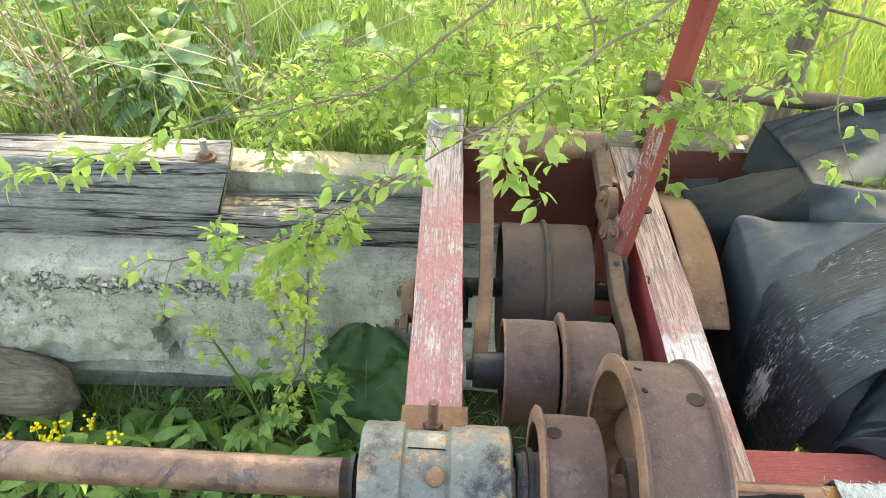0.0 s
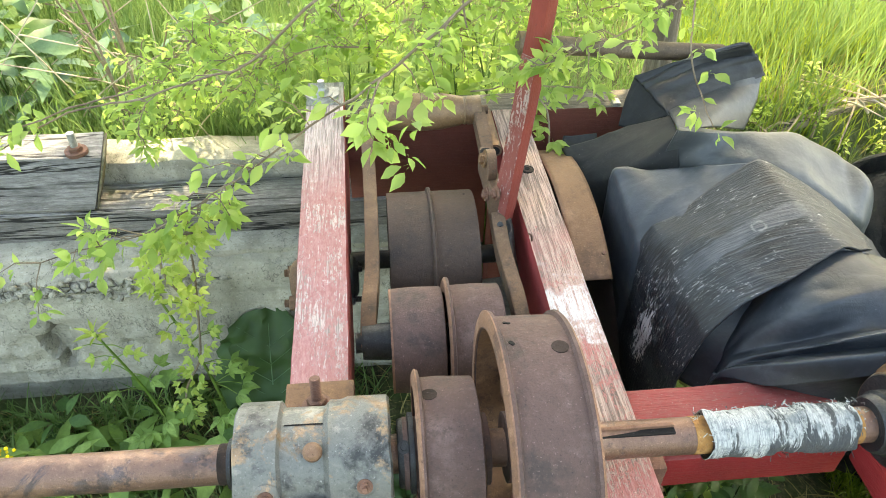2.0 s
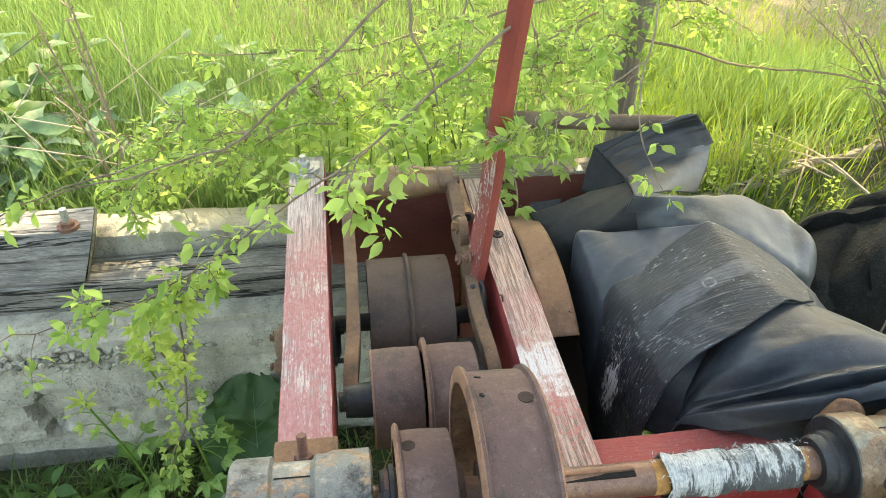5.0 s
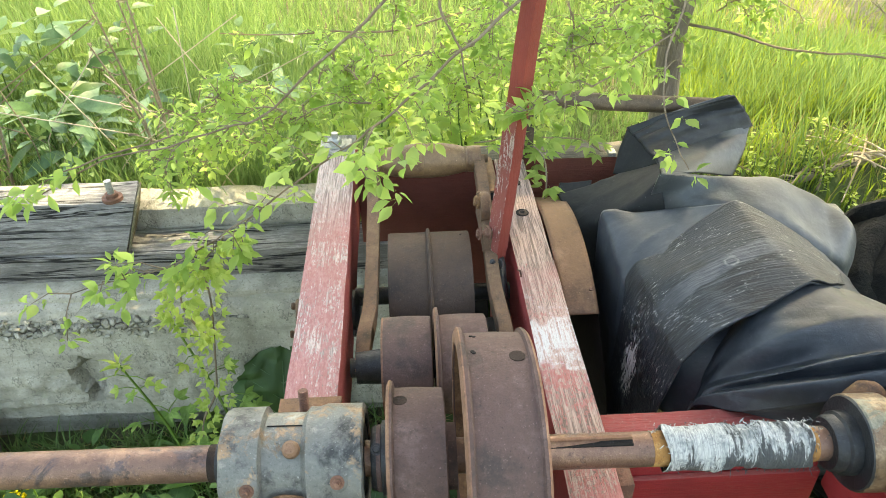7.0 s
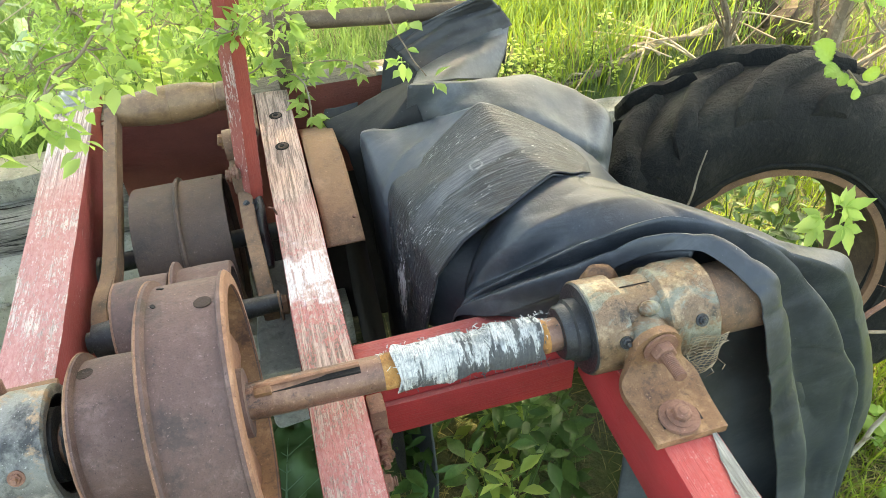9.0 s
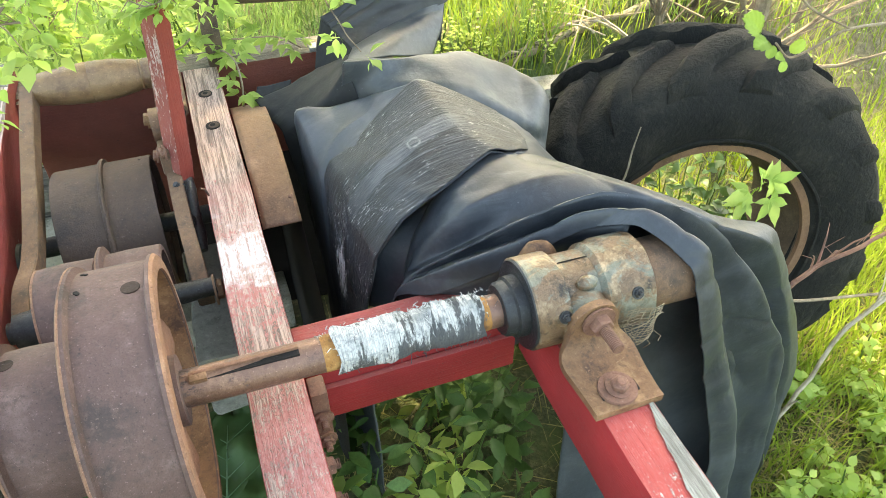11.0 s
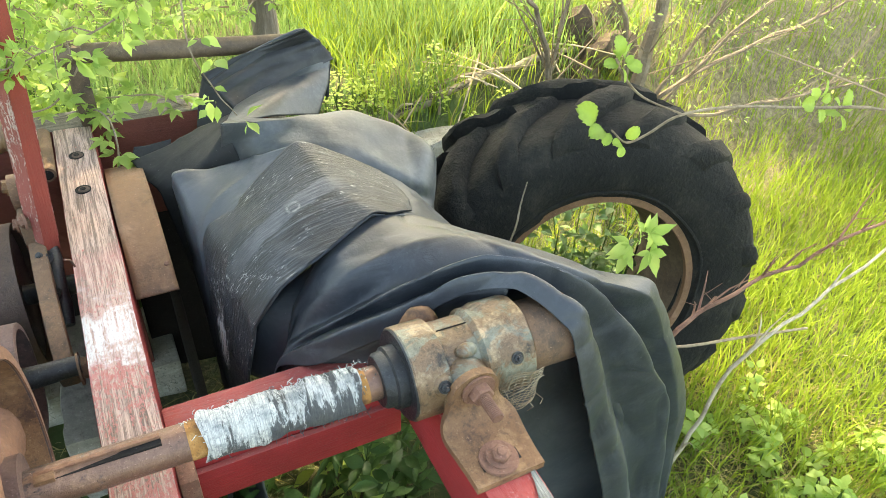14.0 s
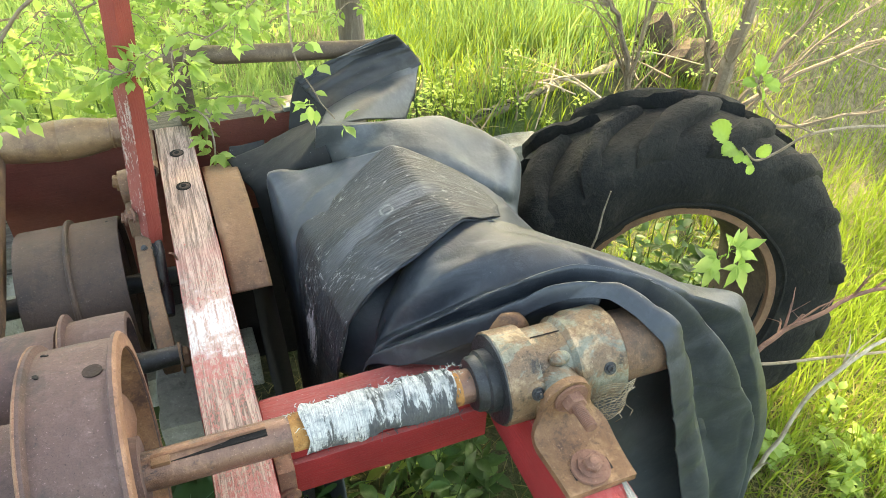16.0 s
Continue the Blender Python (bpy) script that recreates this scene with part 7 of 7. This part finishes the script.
# yellow flower heads
for i in range(11):
    x, y = -1.24 + 0.028 * i + rng.gauss(0, 0.02), 1.47 + rng.gauss(0, 0.03)
    h = rng.uniform(0.12, 0.23)
    t = thing("yellow_flower", (x, y, ground_z(x, y)), "small yellow flower head on a green stalk", "flower", "flowers by the wall")
    part("stalk", tube([(x, y, ground_z(x, y) - 0.01), (x + 0.01, y, ground_z(x, y) + h)], 0.0018, 5), "leaf", t)
    for k in range(12):
        bm = bmesh.new()
        bmesh.ops.create_icosphere(bm, subdivisions=1, radius=rng.uniform(0.004, 0.0065))
        bmesh.ops.translate(bm, vec=(x + 0.01 + rng.gauss(0, 0.012), y + rng.gauss(0, 0.01), ground_z(x, y) + h + rng.gauss(0.005, 0.012)), verts=bm.verts)
        part("bloom", bm, "flower", t)
# pale broad weeds and dead stalks behind the wall
for i, (x, y) in enumerate(((-1.0, 2.55), (-1.15, 2.62), (-0.9, 2.5), (-0.45, 2.75), (-0.3, 2.8), (-1.75, 2.6), (-0.75, 2.6))):
    weed("broad_weed", x, y, 0.36, 13, 0.13, "leaf_pale", [leaf_shape(0.42, 0.15, 0.25), leaf_shape(0.5, 0.2, 0.4)], "pale broad-leaved weed behind the timber", 230 + i, spread=0.06, droop=0.0)
for i in range(11):
    x, y = (-1.27, 2.42) if i < 5 else (-0.66, 2.45)
    if i > 8:
        x = -1.7
    x, y = x + rng.gauss(0, 0.05), y + rng.gauss(0, 0.06)
    z = ground_z(x, y)
    t = thing("dead_stalk", (x, y, z), "dry brown seed stalk from last year", "dead stalk", "dry stalks")
    h = rng.uniform(0.65, 1.0)
    top = Vector((x + rng.gauss(-0.05, 0.05), y + rng.gauss(0, 0.06), z + h))
    part("stalk", tube(smooth_path([(x, y, z), ((x + top.x) / 2 + 0.02, y, z + h / 2), top], 12), [0.0068 - 0.0004 * k for k in range(12)], 6), "dead", t)
    bm = bmesh.new()
    for k in range(34):
        f = rng.uniform(0.15, 1.0)
        p = Vector((x, y, z)).lerp(top, f)
        d = Vector((rng.gauss(0, 1), rng.gauss(0, 1), rng.gauss(0.3, 0.6))).normalized() * rng.uniform(0.008, 0.035)
        tube([p, p + d], [0.0015, 0.003], 4, bm, False)
    part("seed_head", bm, "dead", t)["kind"] = "stuff"
for i in range(40):
    x, y = rng.uniform(-2.0, -0.3), rng.uniform(2.25, 2.8)
    z = ground_z(x, y)
    t = thing("dry_stem", (x, y, z), "thin pale dry stem leaning in the grass", "dead stalk", "dry stalks")
    part("stem", tube(smooth_path([(x, y, z), (x + rng.gauss(0, 0.15), y - 0.03, z + 0.25), (x + rng.gauss(0, 0.45), y + rng.gauss(0, 0.1), z + rng.uniform(0.4, 0.7))], 10), 0.0022, 5), "straw" if i % 3 else "twig", t)

# ---- round the tyre ----
far_t = thing("fallen_log", (2.0, 2.6, 0.36), "grey weathered fallen log with dry brushwood behind the tyre", "log")
path = smooth_path([(1.46, 2.39, 0.385), (1.552, 2.416, 0.39), (1.779, 2.493, 0.395), (2.017, 2.592, 0.39), (2.257, 2.705, 0.36), (2.519, 2.805, 0.33), (2.9, 2.9, 0.3)], 30)
bm = tube([p + noise.noise_vector(p * 5) * 0.012 for p in path], [0.021 + 0.004 * math.sin(i * 0.9) - 0.0002 * i for i in range(30)], 12)
part("log_body", bm, "log", far_t)
for i in range(16):
    p = path[rng.randrange(3, 28)]
    d = Vector((rng.gauss(0, 0.5), rng.gauss(-0.1, 0.3), rng.uniform(0.0, 0.14)))
    part("brushwood", tube(smooth_path([p - d * 0.35, p + Vector((0, -0.02, 0.045)), p + d * 0.45], 8), [0.006 - 0.0005 * j for j in range(8)], 5), "dead" if i % 3 else "straw", far_t)
blk = thing("concrete_block", (1.72, 2.36, 0.1), "pale concrete block in the weeds", "block")
bm = timber((1.5, 2.27, 0.05), (1.84, 2.4, 0.325), "x", 10, 0.015, 0.012, 15)
part("block_body", bm, "concrete", blk)
st = thing("stump", (2.85, 2.95, 0), "brown crumbling stump heap with dry twigs", "stump")
bm = bmesh.new()
bmesh.ops.create_icosphere(bm, subdivisions=4, radius=1.0)
for v in bm.verts:
    d = v.co.normalized()
    v.co = Vector((d.x * 0.4, d.y * 0.25, d.z * 0.3)) * (1 + 0.35 * noise.noise(d * 2.2) + 0.2 * noise.noise(d * 6) + 0.12 * noise.noise(d * 15)) + Vector((2.85, 3.0, 0.12))
part("stump_body", bm, "stump", st)


def bare_branch(parent, pts, r0, r1, forks, seed, depth=2, mat="twig", reach=1.0):
    r = random.Random(seed)
    path = smooth_path(pts, 22)
    path = [p + noise.noise_vector(p * 7) * 0.016 + noise.noise_vector(p * 25) * 0.005 for p in path]
    part("stem", tube(path, [r0 + (r1 - r0) * i / 21 for i in range(22)], 7), mat, parent)
    bm = bmesh.new()
    for k in range(forks):
        i = r.randrange(5, 21)
        d = (path[i] - path[i - 3]).normalized() + Vector((r.gauss(0, 0.6), r.gauss(0, 0.5), r.gauss(0.1, 0.5)))
        L = r.uniform(0.12, 0.4) * reach
        q = [path[i], path[i] + d * L * 0.5 + Vector((0, 0, 0.02)), path[i] + d * L]
        tube(q, [min(r1, 0.003) + 0.0008, min(r1, 0.002) * 0.8 + 0.0006, 0.0006], 5, bm, False)
        for s in range(depth):
            e = q[0].lerp(q[2], r.uniform(0.3, 0.9))
            o = d + Vector((r.gauss(0, 0.7), r.gauss(0, 0.7), r.gauss(0, 0.6)))
            tube([e, e + o * L * 0.3], [0.0012, 0.0005], 4, bm, False)
            lv2.rosette(e + o * L * 0.3, o, 0.022, 3)
    ob = part("twig", bm, mat, parent)
    ob["kind"] = "stuff"


lv2 = Leaves(9)
bush = thing("shrub", (2.3, 2.3, 0.2), "bare-stemmed shrub with sparse young leaves behind the tyre", "shrub")
for i, (pts, r0, r1, forks) in enumerate((
        ([(2.3, 2.42, 0.15), (2.25, 2.4, 0.48), (2.15, 2.4, 0.73), (2.08, 2.4, 0.85), (1.98, 2.42, 1.3)], 0.013, 0.006, 18),
        ([(2.3, 2.42, 0.15), (2.27, 2.4, 0.5), (2.3, 2.4, 0.8), (2.36, 2.4, 1.3)], 0.009, 0.003, 14),
        ([(2.75, 2.42, 0.05), (2.754, 2.4, 0.38), (2.766, 2.4, 0.56), (2.79, 2.4, 0.76), (2.86, 2.45, 1.4)], 0.036, 0.022, 14),
        ([(2.72, 2.42, 0.1), (2.66, 2.4, 0.45), (2.60, 2.4, 0.64), (2.53, 2.4, 0.78), (2.42, 2.42, 1.2)], 0.016, 0.008, 12),
        ([(2.82, 2.4, 0.12), (2.92, 2.38, 0.36), (3.034, 2.38, 0.52), (3.14, 2.38, 0.72), (3.3, 2.4, 1.1)], 0.013, 0.005, 16),
        ([(2.8, 2.4, 0.15), (2.96, 2.38, 0.29), (3.305, 2.38, 0.41), (3.667, 2.38, 0.50), (4.2, 2.4, 0.62)], 0.014, 0.005, 18),
        ([(2.8, 2.38, 0.2), (3.0, 2.2, 0.24), (3.35, 2.1, 0.3), (3.8, 2.05, 0.33)], 0.011, 0.004, 12),
        ([(2.85, 2.4, 0.1), (3.2, 2.36, 0.52), (3.55, 2.36, 0.72), (4.0, 2.36, 0.95)], 0.009, 0.003, 16))):
    bare_branch(bush, pts, r0, r1, forks, i + 1)
lv2.build(bush, "leaf", OVATE, 200)
fb = thing("fallen_branch", (1.7, 1.05, 0.3), "thin dry forked branch leaning before the tyre", "branch")
lv2 = Leaves(10)
bare_branch(fb, [(1.62, 0.98, 0.40), (1.717, 1.0, 0.478), (1.783, 1.0, 0.533), (1.907, 1.0, 0.579), (2.14, 1.0, 0.603), (2.5, 1.02, 0.64)], 0.0075, 0.004, 12, 7, 2, "bolt", 0.4)
fb2 = thing("fallen_branch", (1.9, 1.0, -0.15), "long pale dry stick leaning over the weeds", "branch")
bare_branch(fb2, [(1.84, 0.97, -0.22), (1.87, 0.95, 0.0), (1.942, 0.95, 0.33), (2.156, 0.95, 0.46), (2.5, 1.0, 0.54)], 0.0075, 0.004, 4, 8, 0, "straw", 0.6)
fb3 = thing("fallen_branch", (1.75, 1.02, 0.4), "thin pale stick lying across the tyre foot", "branch")
part("stem", tube(smooth_path([(1.62, 1.05, 0.435), (1.757, 1.0, 0.421), (2.0, 1.0, 0.355), (2.3, 1.0, 0.27)], 12), 0.004, 6), "dead", fb3)
tw1 = thing("twig", (1.45, 1.38, 0.55), "small white dry twig standing before the tyre", "twig")
part("stem", tube(smooth_path([(1.42, 1.38, 0.5), (1.47, 1.4, 0.6), (1.49, 1.42, 0.66), (1.5, 1.42, 0.73)], 10), [0.0035, 0.0035, 0.003, 0.003, 0.003, 0.0028, 0.0025, 0.0022, 0.002, 0.0018], 6), "dead", tw1)
# near leaf spray reaching in from the side
sp = thing("leaf_spray", (1.3, 0.75, 1.2), "fresh crinkled leaf pair on a thin twig", "branch")
part("stem", tube(smooth_path([(0.968, 0.6, 1.431), (0.989, 0.6, 1.414), (1.012, 0.6, 1.418), (1.048, 0.6, 1.431), (1.12, 0.6, 1.426), (1.227, 0.6, 1.405), (1.316, 0.6, 1.39), (1.7, 0.75, 1.25), (2.4, 1.6, 0.9)], 40), [0.0009 + 0.00003 * i for i in range(40)], 6), "dead", sp)
part("stem", tube(smooth_path([(1.05, 0.6, 1.431), (1.0, 0.605, 1.455), (0.965, 0.6, 1.485), (0.955, 0.6, 1.5)], 16), 0.0011, 6), "dead", sp)
L = Leaves(12)
for p, d, size in (((0.955, 0.6, 1.44), (-0.8, 0.0, 0.6), 0.026), ((0.962, 0.6, 1.436), (-0.75, -0.3, 0.05), 0.02), ((0.965, 0.598, 1.434), (-0.4, -0.3, -0.4), 0.012), ((0.985, 0.6, 1.415), (0.2, -0.2, 0.5), 0.015), ((0.985, 0.6, 1.415), (-0.6, -0.2, 0.2), 0.013), ((0.985, 0.6, 1.415), (-0.3, -0.3, -0.6), 0.01)):
    L.add(p, d, size, up=(-0.2, -0.7, 0.7), tilt=0.15)
for p, n, size in (((0.962, 0.6, 1.495), 7, 0.013), ((1.245, 0.6, 1.408), 5, 0.018), ((1.29, 0.6, 1.39), 5, 0.018)):
    for i in range(n):
        L.add(p, (math.cos(i * 2.4), 0.4 * math.sin(i * 2.4), math.sin(i * 2.4) + 0.3), size * (0.7 + 0.1 * i), up=(0.1, -0.7, 0.6), tilt=0.4)
L.build(sp, "leaf_young", [crinkled_leaf(0.85, 0.05), crinkled_leaf(0.75, 0.07)], 30)

# lobed sprig rising between the sheet and the tyre
sg = thing("lobed_sprig", (1.66, 1.2, -0.2), "bright green sprig of lobed leaves before the rim", "plant")
path = smooth_path([(1.68, 1.22, -0.22), (1.68, 1.2, 0.3), (1.63, 1.14, 0.66), (1.6, 1.1, 0.745)], 24)
part("stem", tube(path, [0.003 - 0.00006 * i for i in range(24)], 6), "leaf", sg)
L = Leaves(14)
for d, r, o in (((-0.9, -0.1, -0.1), 0.062, (-0.01, 0, 0.0)), ((0.7, -0.3, 0.35), 0.06, (0.01, 0, 0.01)), ((0.25, -0.5, -0.8), 0.07, (0.02, -0.01, -0.01)), ((0.9, -0.2, -0.3), 0.055, (0.02, 0, 0.0)), ((-0.3, -0.3, 0.6), 0.045, (0, 0, 0.01)), ((-0.6, -0.5, -0.6), 0.055, (-0.03, 0, -0.01)), ((0.4, 0.2, 0.8), 0.04, (0.01, 0, 0.01))):
    L.add(Vector((1.6, 1.1, 0.745)) + Vector(o), d, r, up=(0, -0.7, 0.6), tilt=0.2)
L.build(sg, "leaf", MAPLE, 10)
